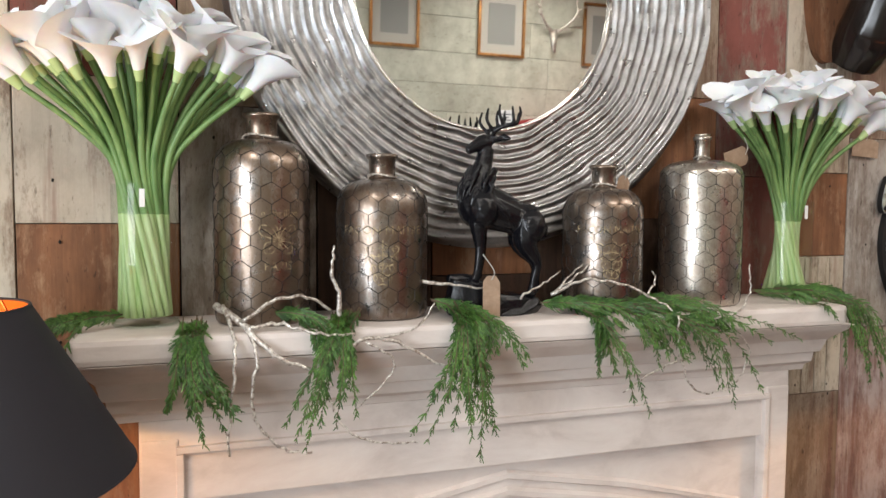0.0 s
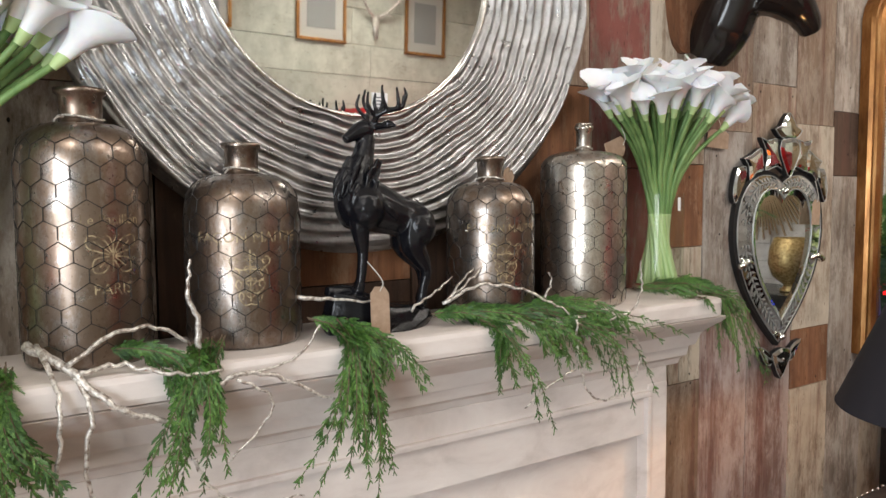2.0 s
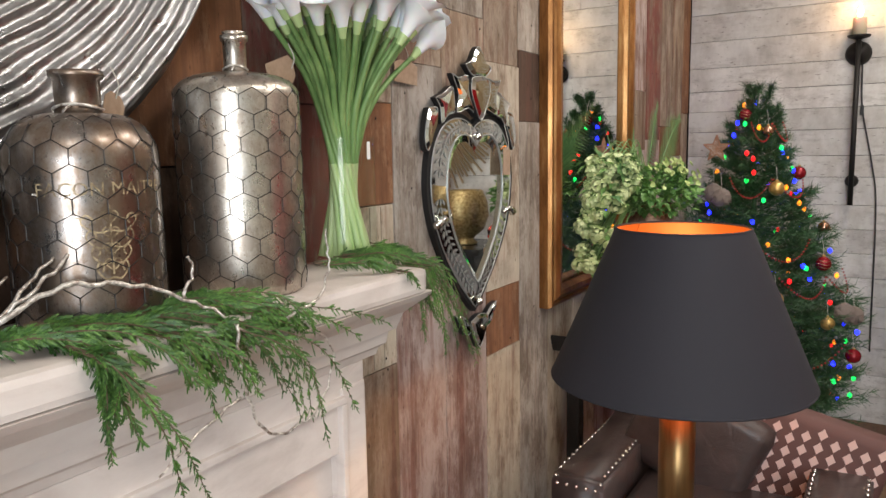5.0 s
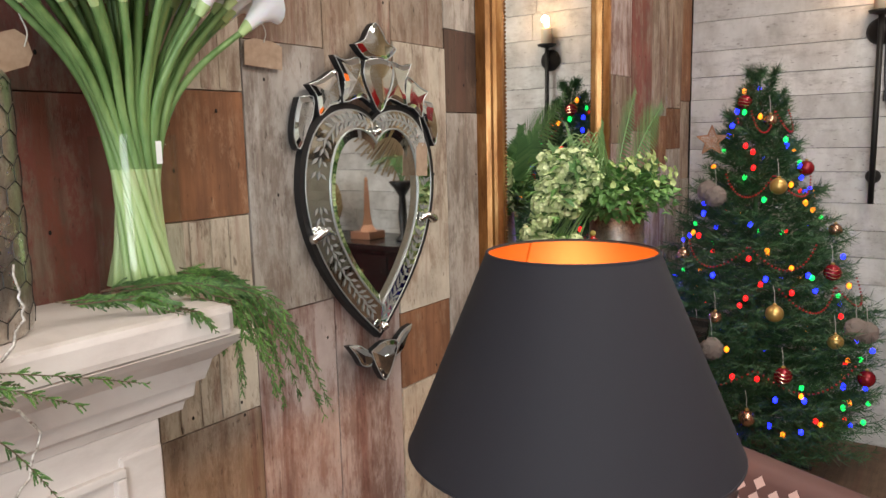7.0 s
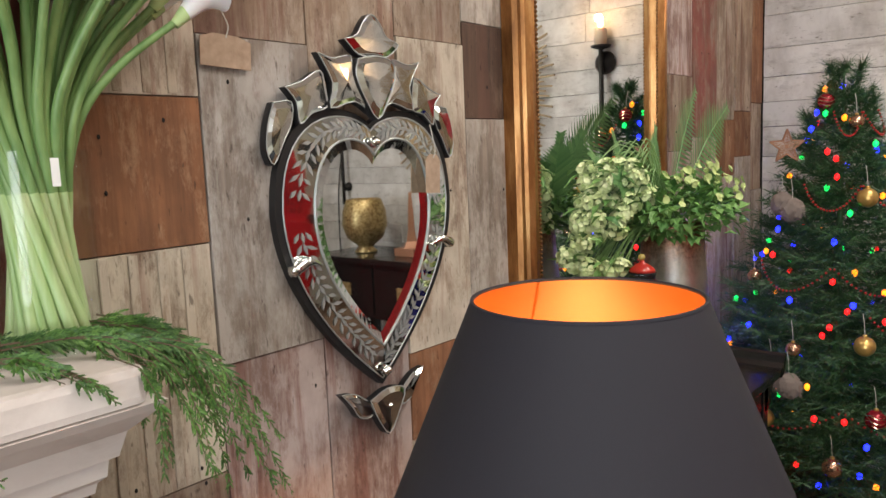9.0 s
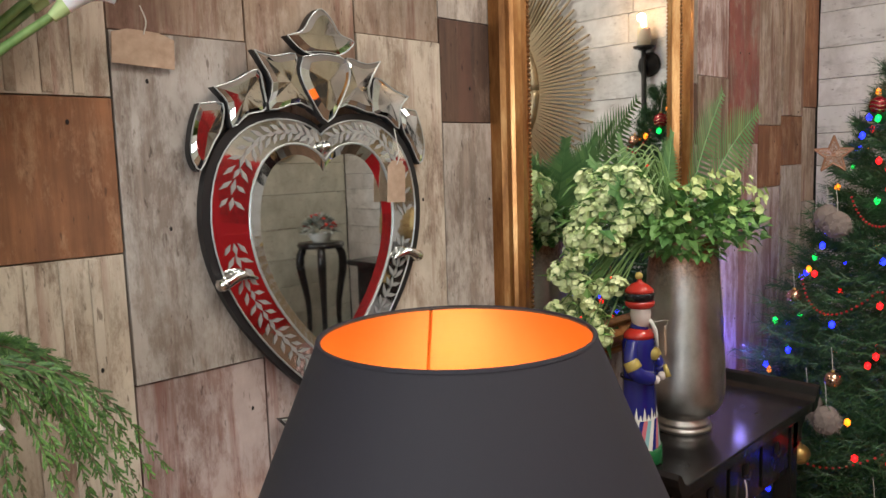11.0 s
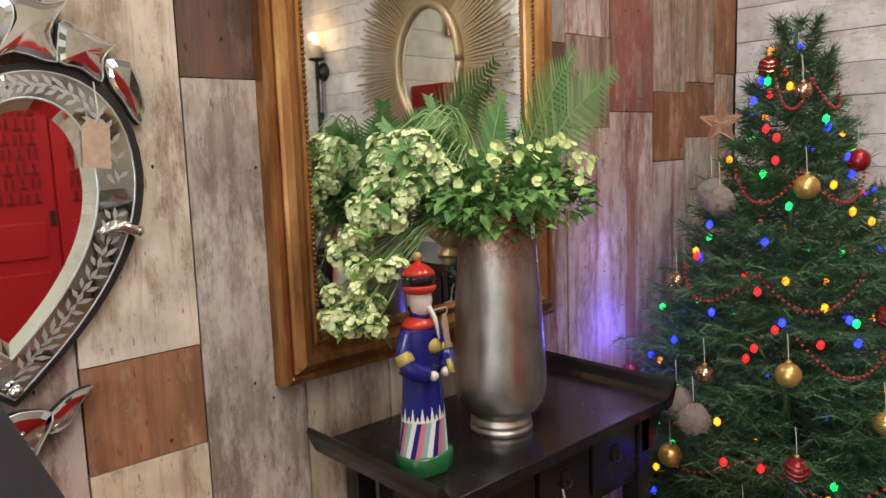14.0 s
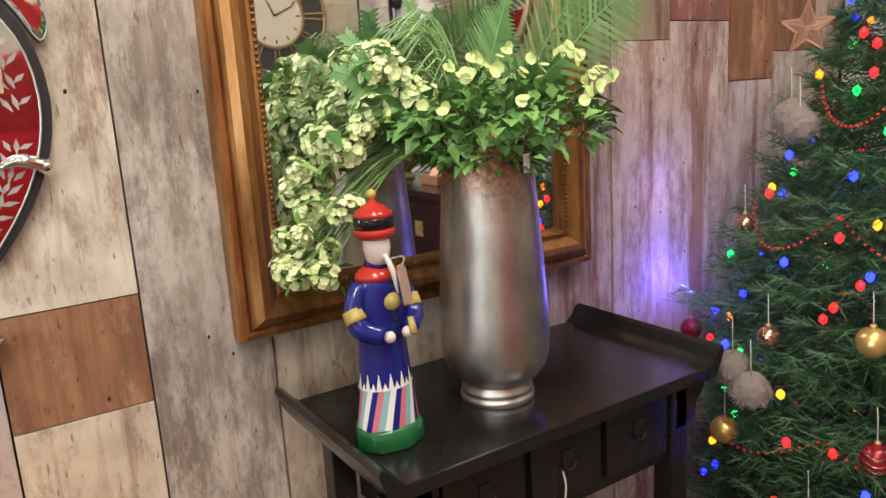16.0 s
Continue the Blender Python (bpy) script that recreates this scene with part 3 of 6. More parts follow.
def bottle(x, y, r, h, shoulder, neck_r, material, words, label, tag=None, stopper=False, butterfly=False):
    b = thing("mercury_glass_bottle", label, "bottle", (x, y, MZ), "bottles on the mantel")
    bm = bmesh.new()
    sh = shoulder
    nb = h - (0.055 if not stopper else 0.06)
    prof = [(r * 0.90, 0.0), (r * 0.97, 0.006), (r, 0.02), (r, sh * 0.5), (r, sh - 0.02)]
    for k in range(1, 9):
        a = k / 8 * math.pi / 2
        prof.append((neck_r + (r - neck_r) * math.cos(a) ** 0.8 if k < 8 else neck_r, sh - 0.02 + (nb - sh + 0.02) * math.sin(a) ** 0.9))
    prof += [(neck_r * 0.97, nb + 0.012), (neck_r, h - 0.012), (neck_r * 1.16, h - 0.008), (neck_r * 1.18, h), (neck_r * 0.9, h), (neck_r * 0.85, h - 0.03)]
    lathe(bm, prof, 48)
    part("body", bm, material, b, "", True)
    # chicken-wire net that follows the glass
    zs = np.array([p[1] for p in prof[:13]])
    rs = np.array([p[0] for p in prof[:13]])

    def on(a, z):
        rr = float(np.interp(z, zs, rs)) + 0.0012
        return Vector((rr * math.cos(a), rr * math.sin(a), z))

    bm = bmesh.new()
    n = 15
    ch = 2 * math.pi * r / n * 0.95
    j = 0
    z = 0.01
    while z < nb - 0.02:
        for i in range(n):
            a0 = (i + 0.5 * (j % 2)) * 2 * math.pi / n
            da = math.pi / n
            wob = 0.0025 * math.sin(i * 5.1 + j * 3.3)
            zz = min(z + ch * 0.5, nb - 0.004)
            z2 = min(z + ch * 0.8, nb)
            tube(bm, [on(a0, z + wob), on(a0, zz + wob)], 0.0008, 3)
            tube(bm, [on(a0, zz + wob), on(a0 + da, z2)], 0.0008, 3)
            tube(bm, [on(a0, zz + wob), on(a0 - da, z2)], 0.0008, 3)
        z += ch * 0.8
        j += 1
    part("wire_net", bm, WIRE, b, "dark chicken-wire net")
    bm = bmesh.new()
    ring = [(neck_r * 1.06 * math.cos(a), neck_r * 1.06 * math.sin(a), nb + 0.008 + 0.003 * math.sin(a * 2)) for a in np.linspace(0, 2 * math.pi, 25)]
    tube(bm, ring, 0.0018, 5)
    ang = -math.pi / 2 - 0.9
    tube(bm, smooth_path([(neck_r * 1.05 * math.cos(ang), neck_r * 1.05 * math.sin(ang), nb + 0.008), (neck_r * 1.5 * math.cos(ang), neck_r * 1.5 * math.sin(ang), nb + 0.005), (neck_r * 1.35 * math.cos(ang - 0.3), neck_r * 1.35 * math.sin(ang - 0.3), nb - 0.006)], 4), 0.0016, 5)
    part("neck_wire", bm, TWIG, b, "twisted silver wire round the neck")
    if words:
        for text, size, v, turn in words:
            bm = bmesh.new()

            def place(u, w, size=size, v=v, turn=turn):
                a = -math.pi / 2 + turn + u / r
                return (r * 1.004 * math.cos(a), r * 1.004 * math.sin(a), v + w)
            text_mesh(bm, text, size, place)
            part("printed_word", bm, GOLDPRINT, b, "faded gold lettering")
        bm = bmesh.new()
        turn, mid_z = words[0][3], words[0][2]

        def stroke(pts, w=0.0016):
            """A printed line on the glass through (u, v) points."""
            path = smooth_path([(p[0], p[1], 0) for p in pts], 5)
            for p, q in zip(path, path[1:]):
                side = Vector((p.y - q.y, q.x - p.x, 0))
                if side.length < 1e-7:
                    continue
                side = side.normalized() * w / 2
                vs = []
                for c in (p - side, q - side, q + side, p + side):
                    a = -math.pi / 2 + turn + c.x / r
                    vs.append(bm.verts.new((r * 1.004 * math.cos(a), r * 1.004 * math.sin(a), c.y)))
                bm.faces.new(vs)

        for s in (-1, 1):
            if butterfly:
                z = mid_z + 0.06
                stroke([(0, z), (s * 0.012, z + 0.022), (s * 0.034, z + 0.030), (s * 0.036, z + 0.012), (s * 0.004, z)], 0.0022)
                stroke([(s * 0.003, z - 0.002), (s * 0.026, z - 0.006), (s * 0.029, z - 0.024), (s * 0.014, z - 0.026), (s * 0.002, z - 0.008)], 0.0022)
                stroke([(s * 0.004, z + 0.003), (s * 0.028, z + 0.022)])
                stroke([(s * 0.004, z - 0.004), (s * 0.020, z - 0.018)])
                stroke([(0, z + 0.014), (s * 0.004, z + 0.026), (s * 0.010, z + 0.031)])
            else:
                z = mid_z - 0.06
                for k in range(4):
                    zz, w = z + 0.026 - 0.020 * k, 0.034 - 0.005 * k
                    stroke([(0, zz - 0.010), (s * w * 0.5, zz - 0.012), (s * w, zz), (s * w * 0.85, zz + 0.010), (s * w * 0.6, zz + 0.004), (s * w * 0.72, zz - 0.003)], 0.0022)
                    stroke([(s * 0.002, zz), (s * 0.010, zz + 0.009), (s * 0.005, zz + 0.014), (0, zz + 0.010)], 0.0018)
                stroke([(s * 0.002, z + 0.034), (s * 0.02, z + 0.030), (s * 0.045, z + 0.034)], 0.0012)
        stroke([(0, mid_z - 0.012 if not butterfly else mid_z + 0.034), (0, mid_z - 0.10 if not butterfly else mid_z + 0.078)], 0.0026)
        tagged(part("printed_ornament", bm, GOLDPRINT, b, "faded gold ornament"), kind="stuff")
    if stopper:
        bm = bmesh.new()
        lathe(bm, [(neck_r * 0.8, h - 0.01), (neck_r * 0.95, h + 0.002), (neck_r * 1.05, h + 0.006)], 20)
        part("stopper", bm, MERCURY_B, b, "", True)
    if tag:
        tag_card(b, *tag)
    return b


bottle(0.286, 1.742, 0.098, 0.435, 0.335, 0.033, MERCURY, [("PARIS", 0.024, 0.115, 0.25), ("Le Papillon", 0.021, 0.222, 0.25)], "tall smoky mercury-glass bottle netted in chicken wire", butterfly=True)
bottle(0.546, 1.745, 0.101, 0.358, 0.255, 0.030, MERCURY, [("FAÇON MAITRE", 0.026, 0.185, -0.22)], "squat brown mercury-glass bottle with gold lettering and wire net")
bottle(1.093, 1.725, 0.096, 0.345, 0.245, 0.029, MERCURY, [("FAÇON MAITRE", 0.024, 0.185, -0.3)], "small smoky mercury-glass bottle with card tag behind", ((0.055, 0.02, 0.255), (0.045, 0.07), 0, 20, 20))
bottle(1.383, 1.735, 0.102, 0.425, 0.345, 0.019, MERCURY_B, [], "tall bright speckled mercury-glass bottle with narrow neck", ((0.065, -0.01, 0.36), (0.05, 0.085), 0, 72, 10), True)

# ---- calla lilies in glass cylinders ----


def calla(bm, base, way, size, spin):
    """One flower: a rolled funnel with a pointed lip; faces 0 white, 1 green throat."""
    z = way.normalized()
    x = z.orthogonal().normalized()
    x = Matrix.Rotation(spin, 3, z) @ x
    y = z.cross(x)
    rings = []
    na, nt = 18, 8
    for i in range(nt + 1):
        t = i / nt
        ring = []
        for k in range(na):
            a = 2 * math.pi * k / na
            lip = 0.5 + 0.5 * math.cos(a)
            flare = max(0, t - 0.55) / 0.45
            rr = size * (0.075 + 0.20 * t ** 1.1 + flare ** 1.6 * (0.16 + 0.30 * lip ** 6))
            hh = size * (t * (0.92 + 0.20 * lip ** 2) - 0.13 * flare ** 2 * (1 - lip) + 0.14 * flare * lip ** 6)
            fl = 0.035 * size * math.sin(3 * a + spin) * t * t
            ring.append(bm.verts.new(base + x * rr * math.cos(a) + y * rr * math.sin(a) * 0.92 + z * (hh + fl)))
        rings.append(ring)
    for i, (a, b) in enumerate(zip(rings, rings[1:])):
        for k in range(na):
            j = (k + 1) % na
            f = bm.faces.new((a[k], a[j], b[j], b[k]))
            f.material_index = 1 if i < 2 else 0
            f.smooth = True


def lilies(x, y, r, vh, count, spread_l, spread_r, head_lo, head_hi, label, seed):
    rng = random.Random(seed)
    v = thing("glass_vase", "clear glass cylinder vase standing on the mantel shelf", "vase", (x, y, MZ), "lily vases")
    bm = bmesh.new()
    lathe(bm, [(r, 0.0), (r, vh)], 40, caps=False)
    part("glass", bm, GLASS, v, "", True).visible_shadow = False
    bm = bmesh.new()
    tube(bm, [(r * math.cos(a), r * math.sin(a), 0.006) for a in np.linspace(0, 2 * math.pi, 33)], 0.003, 6)
    part("base_rim", bm, GLASS, v, "", True).visible_shadow = False
    part("price_sticker", boxes((-0.005, 0.005, -r - 0.0015, -r - 0.0008, vh - 0.045, vh - 0.010)), PAPER, v, "white paper sticker")
    g = thing("calla_lilies", label, "flowers", (x, y, MZ + 0.02), "lily bunches")
    for i in range(count):
        a = i * 2.399963
        q = math.sqrt((i + 0.5) / count)
        bx, by = (r - 0.014) * q * math.cos(a + 1.3), (r - 0.014) * q * math.sin(a + 1.3)
        hx = q * math.cos(a)
        hx = hx * (spread_r if hx > 0 else spread_l)
        hy = q * math.sin(a) * 0.085 - 0.03
        hz = head_hi - (head_hi - head_lo) * q ** 1.6 + rng.uniform(-0.015, 0.015)
        top = Vector((hx, hy, hz))
        neck = Vector((math.copysign(min(abs(hx) * 0.30, r - 0.012), hx), hy * 0.3, vh + 0.01))
        bm = bmesh.new()
        path = smooth_path([(bx, by, 0.0), (bx * 0.55 + math.copysign(min(abs(hx) * 0.15, 0.022), hx), by * 0.6, vh * 0.5), neck, (hx * 0.55, hy * 0.6, vh + (hz - vh) * 0.55), top], 5)
        tube(bm, path, [0.0075, 0.007, 0.0065, 0.0055], 8)
        for f in bm.faces:
            f.smooth = True
            f.material_index = 1 if f.calc_center_median().z < vh * 0.72 else 0
        stem = part("stem", bm, [STEM, STEM_L], g)
        bm = bmesh.new()
        way = path[-1] - path[-4]
        way = way.normalized() + Vector((hx * 1.2, -0.10, 0.50))
        calla(bm, top - way.normalized() * 0.012, way, rng.uniform(0.086, 0.104), rng.uniform(0, 6.28))
        part("flower", bm, [LILY, LILY_G], stem, "white trumpet flower with green throat")
    return g


lilies(0.055, 1.745, 0.062, 0.285, 52, 0.22, 0.215, 0.455, 0.535, "large bunch of white calla lilies in a glass cylinder", 3)
lilies(1.690, 1.765, 0.066, 0.262, 48, 0.215, 0.205, 0.435, 0.485, "bunch of white calla lilies in a glass cylinder", 8)

# ---- stag figure ----


def blended(name, bm, material, label, category, voxel=0.004, at=(0, 0, 0), rz=0):
    ob = solid(name, bm, material, label, category, smooth=True)
    ob.matrix_world = pose(*at, 0, 0, rz)
    md = ob.modifiers.new("skin", "REMESH")
    md.mode, md.voxel_size, md.use_smooth_shade = "VOXEL", voxel, True
    sm = ob.modifiers.new("soften", "SMOOTH")
    sm.factor, sm.iterations = 0.5, 2
    return ob


bm = bmesh.new()
rng = random.Random(5)
# rocky base
rock = [(0.118, 0.0), (0.122, 0.018), (0.112, 0.036), (0.085, 0.048), (0.03, 0.052)]
lathe(bm, rock, 18, (0.0, 0, 0), 0, 1.0, 0.45)
for v in bm.verts:
    v.co += Vector((rng.uniform(-1, 1), rng.uniform(-1, 1), rng.uniform(-0.3, 0.3))) * 0.007
    if v.co.z > 0.02:
        v.co.z += max(0, 0.02 - v.co.x) * 0.40
tube(bm, smooth_path([(-0.118, -0.01, 0.088), (-0.06, 0, 0.075), (0.03, 0, 0.035)], 4), [0.010, 0.020, 0.012], 8)
# body from chest to rump
tube(bm, smooth_path([(-0.072, 0, 0.282), (-0.046, 0, 0.262), (0.0, 0, 0.246), (0.045, 0, 0.230), (0.080, 0, 0.216), (0.106, 0, 0.200)], 5), [0.030, 0.056, 0.050, 0.042, 0.046, 0.028], 14)
for s in (-1, 1):
    ball(bm, (-0.040, 0.030 * s, 0.248), 0.036, 2, 0, 1.3)
    ball(bm, (0.082, 0.026 * s, 0.208), 0.036, 2, 0, 1.25)
    tube(bm, [(-0.03, 0.048 * s, 0.275), (0.0, 0.050 * s, 0.245), (0.02, 0.046 * s, 0.225)], [0.004, 0.009, 0.003], 6)
    tube(bm, [(-0.066, 0.030 * s, 0.285), (-0.064, 0.036 * s, 0.255), (-0.055, 0.034 * s, 0.22)], [0.006, 0.011, 0.004], 6)
# neck and head
tube(bm, smooth_path([(-0.045, 0, 0.275), (-0.042, 0, 0.315), (-0.030, 0, 0.350), (-0.022, 0, 0.390)], 5), [0.042, 0.032, 0.022, 0.018], 12)
tube(bm, smooth_path([(-0.012, 0, 0.396), (-0.030, 0, 0.402), (-0.058, -0.002, 0.388), (-0.071, -0.003, 0.380)], 4), [0.017, 0.021, 0.012, 0.009], 10)
for s in (-1, 1):
    tube(bm, [(-0.012, 0.012 * s, 0.405), (0.006, 0.04 * s, 0.412), (0.016, 0.052 * s, 0.408)], [0.006, 0.010, 0.003], 6)
# legs
for px, py, fx in ((-0.052, -0.024, -0.055), (-0.028, 0.024, -0.032)):
    tube(bm, smooth_path([(px + 0.008, py * 0.8, 0.265), (px, py, 0.215), (px + 0.006, py, 0.160), (fx + 0.004, py, 0.105), (fx - 0.003, py, 0.082)], 4), [0.032, 0.021, 0.0115, 0.0092, 0.0125], 9)
for px, py, d in ((0.080, -0.024, 0.0), (0.088, 0.024, 0.02)):
    tube(bm, smooth_path([(px, py * 0.8, 0.215), (px - 0.012, py, 0.170), (px + 0.018 + d * 0.4, py, 0.120), (px + 0.012 + d, py, 0.080), (px + 0.006 + d, py, 0.045)], 4), [0.040, 0.029, 0.0135, 0.0098, 0.0125], 9)
tube(bm, [(0.112, 0, 0.215), (0.130, 0, 0.200), (0.134, 0, 0.182)], [0.010, 0.011, 0.004], 6)
# shaggy mane
for k in range(30):
    a = rng.uniform(-2.0, 2.0)
    z = rng.uniform(0.265, 0.335)
    q = 1.0 - 3.2 * max(0, z - 0.29)
    c = Vector((-0.042 + 0.3 * max(0, z - 0.30) - 0.045 * q * math.cos(a), 0.046 * q * math.sin(a), z))
    tube(bm, [c + Vector((0.01, 0, 0.02)), c, c + Vector((-0.006, 0, -0.022))], [0.004, 0.0058, 0.002], 5)
# antlers
for s in (-1, 1):
    beam = smooth_path([(-0.014, 0.010 * s, 0.412), (-0.006, 0.026 * s, 0.432), (0.014, 0.042 * s, 0.440), (0.034, 0.045 * s, 0.446), (0.042, 0.04 * s, 0.470)], 5)
    tube(bm, beam, [0.0065, 0.006, 0.0055, 0.004], 7)
    for k, ln, lean in ((3, 0.05, -0.02), (8, 0.05, -0.012), (13, 0.042, -0.004), (17, 0.03, 0.004)):
        p = beam[k]
        tube(bm, smooth_path([p, p + Vector((lean, 0.004 * s, ln * 0.5)), p + Vector((lean * 0.8, -0.002 * s, ln))], 3), [0.005, 0.0042, 0.0028], 6)
stag = blended("stag_figure", bm, BRONZE, "black bronze standing stag figure on a rocky base", "statue", 0.0024, (0.798, 1.70, MZ), 0)
stag.scale = (0.97, 0.97, 0.965)
t = thing("card_tag", "brown card tag on white string hung from the stag", "tag", (0.762, 1.625, MZ + 0.004))
tag_card(t, (0.0, 0, 0.0), (0.042, 0.09), -8, 4, 6, "brown card tag", Vector((-0.004, 0.045, 0.135)))

# ---- lamps with dark shades ----


def shade_lamp(x, y, ztop, label, tall=0.315, rb=0.268):
    lp = thing("floor_lamp", label, "lamp", (x, y, 0), "dark shaded lamps")
    zt, zb, rt = ztop, ztop - tall, 0.136
    bm = bmesh.new()
    lathe(bm, [(rb, zb), (rt, zt)], 64, caps=False)
    part("shade", bm, SHADE, lp, "charcoal fabric shade", True)
    bm = bmesh.new()
    lathe(bm, [(rb - 0.003, zb + 0.001), (rt - 0.003, zt - 0.001)], 64, caps=False)
    part("lining", bm, SHADE_IN, lp, "gold lining", True)
    for r, z in ((rt - 0.0015, zt), (rb - 0.0015, zb)):
        bm = bmesh.new()
        tube(bm, [(r * math.cos(a), r * math.sin(a), z) for a in np.linspace(0, 2 * math.pi, 65)], 0.0026, 6)
        part("rim_tape", bm, SHADE, lp)
    bm = bmesh.new()
    tube(bm, [((rt - 0.004) * math.cos(1.0), (rt - 0.004) * math.sin(1.0), zt - 0.002), ((rb - 0.004) * math.cos(1.0), (rb - 0.004) * math.sin(1.0), zb + 0.002)], 0.0022, 5)
    part("lining_seam", bm, SHADE_IN, lp)
    bm = bmesh.new()
    lathe(bm, [(0.15, 0), (0.15, 0.015), (0.13, 0.025), (0.05, 0.035), (0.04, 0.06), (0.038, 0.62)], 40)
    lathe(bm, [(0.038, 0.62), (0.038, zb - 0.03)], 40)
    part("column", bm, BRASS, lp, "aged brass column and round foot", True)
    bm = bmesh.new()
    lathe(bm, [(0.04, zb - 0.03), (0.041, zb - 0.015), (0.036, zb - 0.012), (0.036, zb + 0.006), (0.085, zb + 0.008), (0.085, zb + 0.011), (0.02, zb + 0.015), (0.015, zb + 0.02)], 32)
    part("collar", bm, IRON, lp, "dark metal collar", True)
    bm = bmesh.new()
    ball(bm, (0, 0, zb + 0.030), 0.018, 2, 0, 1.3)
    part("bulb", bm, BULB, lp, "lit bulb", True)
    bm = bmesh.new()
    for k in range(3):
        a = 1.0 + k * 2.094
        tube(bm, [(0.012 * math.cos(a), 0.012 * math.sin(a), zb + 0.018), ((rb - 0.02) * math.cos(a), (rb - 0.02) * math.sin(a), zb + 0.01)], 0.002, 5)
    part("spider", bm, IRON, lp)
    lamp("lamp_bulb_light", "POINT", pose(x, y, zb + 0.070), 8.5, (1.0, 0.55, 0.22), 0.03)
    return lp


shade_lamp(2.050, 1.165, 1.351, "lamp with wide charcoal shade lined in glowing gold")
shade_lamp(-0.232, 1.44, 1.372, "lamp with charcoal shade beside the mantel", 0.262, 0.287)

# ---- heart-shaped etched mirror ----
HX, HY = 2.372, 1.86


def bez(a, b, c, d, n):
    return [tuple((1 - t) ** 3 * a[i] + 3 * (1 - t) ** 2 * t * b[i] + 3 * (1 - t) * t * t * c[i] + t ** 3 * d[i] for i in (0, 1)) for t in np.linspace(0, 1, n, endpoint=False)]


def heart(w, top, notch, wide, tip):
    half = bez((0, notch), (0.18 * w, top + 0.02), (0.98 * w, top + 0.10 * (top - wide) + 0.02), (w, wide), 16) + bez((w, wide), (w, wide - 0.42 * (wide - tip)), (0.42 * w, tip + 0.22 * (wide - tip)), (0, tip), 18)
    return half + [(0, tip)] + [(-x, z) for x, z in half[:0:-1]]


hm = thing("heart_wall_mirror", "heart-shaped wall mirror with etched glass border and crest", "mirror", (HX + 0.003, HY, 0))
hm.scale = (1.045, 1, 1)


def ring_between(a, b, ya, yb):
    bm = bmesh.new()
    va = [bm.verts.new((x, ya, z)) for x, z in a]
    vb = [bm.verts.new((x, yb, z)) for x, z in b]
    for i in range(len(a)):
        j = (i + 1) % len(a)
        bm.faces.new((va[i], va[j], vb[j], vb[i]))
    return bm


o0 = heart(0.240, 1.617, 1.590, 1.43, 1.042)
o1 = heart(0.224, 1.602, 1.577, 1.43, 1.056)
o2 = heart(0.158, 1.558, 1.528, 1.42, 1.128)
o3 = heart(0.135, 1.537, 1.508, 1.415, 1.155)
bm = bmesh.new()
plate(bm, o0, -0.020, -0.001)
part("backing", bm, BLACK_EDGE, hm, "black backing board")
part("etched_border", ring_between(o1, o2, -0.022, -0.030), OLD_MIRROR, hm, "etched mirror border")
part("bevel", ring_between(o2, o3, -0.029, -0.023), OLD_MIRROR, hm, "bevelled edge")
bm = bmesh.new()
bm.faces.new([bm.verts.new((x, -0.023, z)) for x, z in o3])
part("mirror_glass", bm, MIRROR, hm)
for outline, yy, rr in ((o2, -0.031, 0.0024), (o1, -0.022, 0.0018)):
    bm = bmesh.new()
    tube(bm, [(x, yy, z) for x, z in outline + outline[:1]], rr, 6)
    part("glass_rope", bm, ETCH, hm, "twisted clear glass edging", True)
bm = bmesh.new()
rng = random.Random(11)
for i in range(2, len(o1) - 2, 1):
    if i % 17 in (0, 1):
        continue
    for u in (0.3, 0.5, 0.7):
        x = o1[i][0] * (1 - u) + o2[i][0] * u
        z = o1[i][1] * (1 - u) + o2[i][1] * u
        tx, tz = o1[i + 1][0] - o1[i - 1][0], o1[i + 1][1] - o1[i - 1][1]
        l = math.hypot(tx, tz) or 1
        tx, tz = tx / l, tz / l
        tw = (u - 0.5) * 4.0 + rng.uniform(-0.3, 0.3)
        dx, dz = tx * math.cos(tw) - tz * math.sin(tw), tx * math.sin(tw) + tz * math.cos(tw)
        L, W = rng.uniform(0.010, 0.016), 0.0042
        yy = -0.0225 - 0.008 * u - 0.0012
        bm.faces.new([bm.verts.new((x + dx * L, yy, z + dz * L)), bm.verts.new((x - dz * W, yy, z + dx * W)), bm.verts.new((x - dx * L, yy, z - dz * L)), bm.verts.new((x + dz * W, yy, z - dx * W))])
tagged(part("etching", bm, ETCH, hm, "etched frosted leaves and flowers"), kind="stuff")


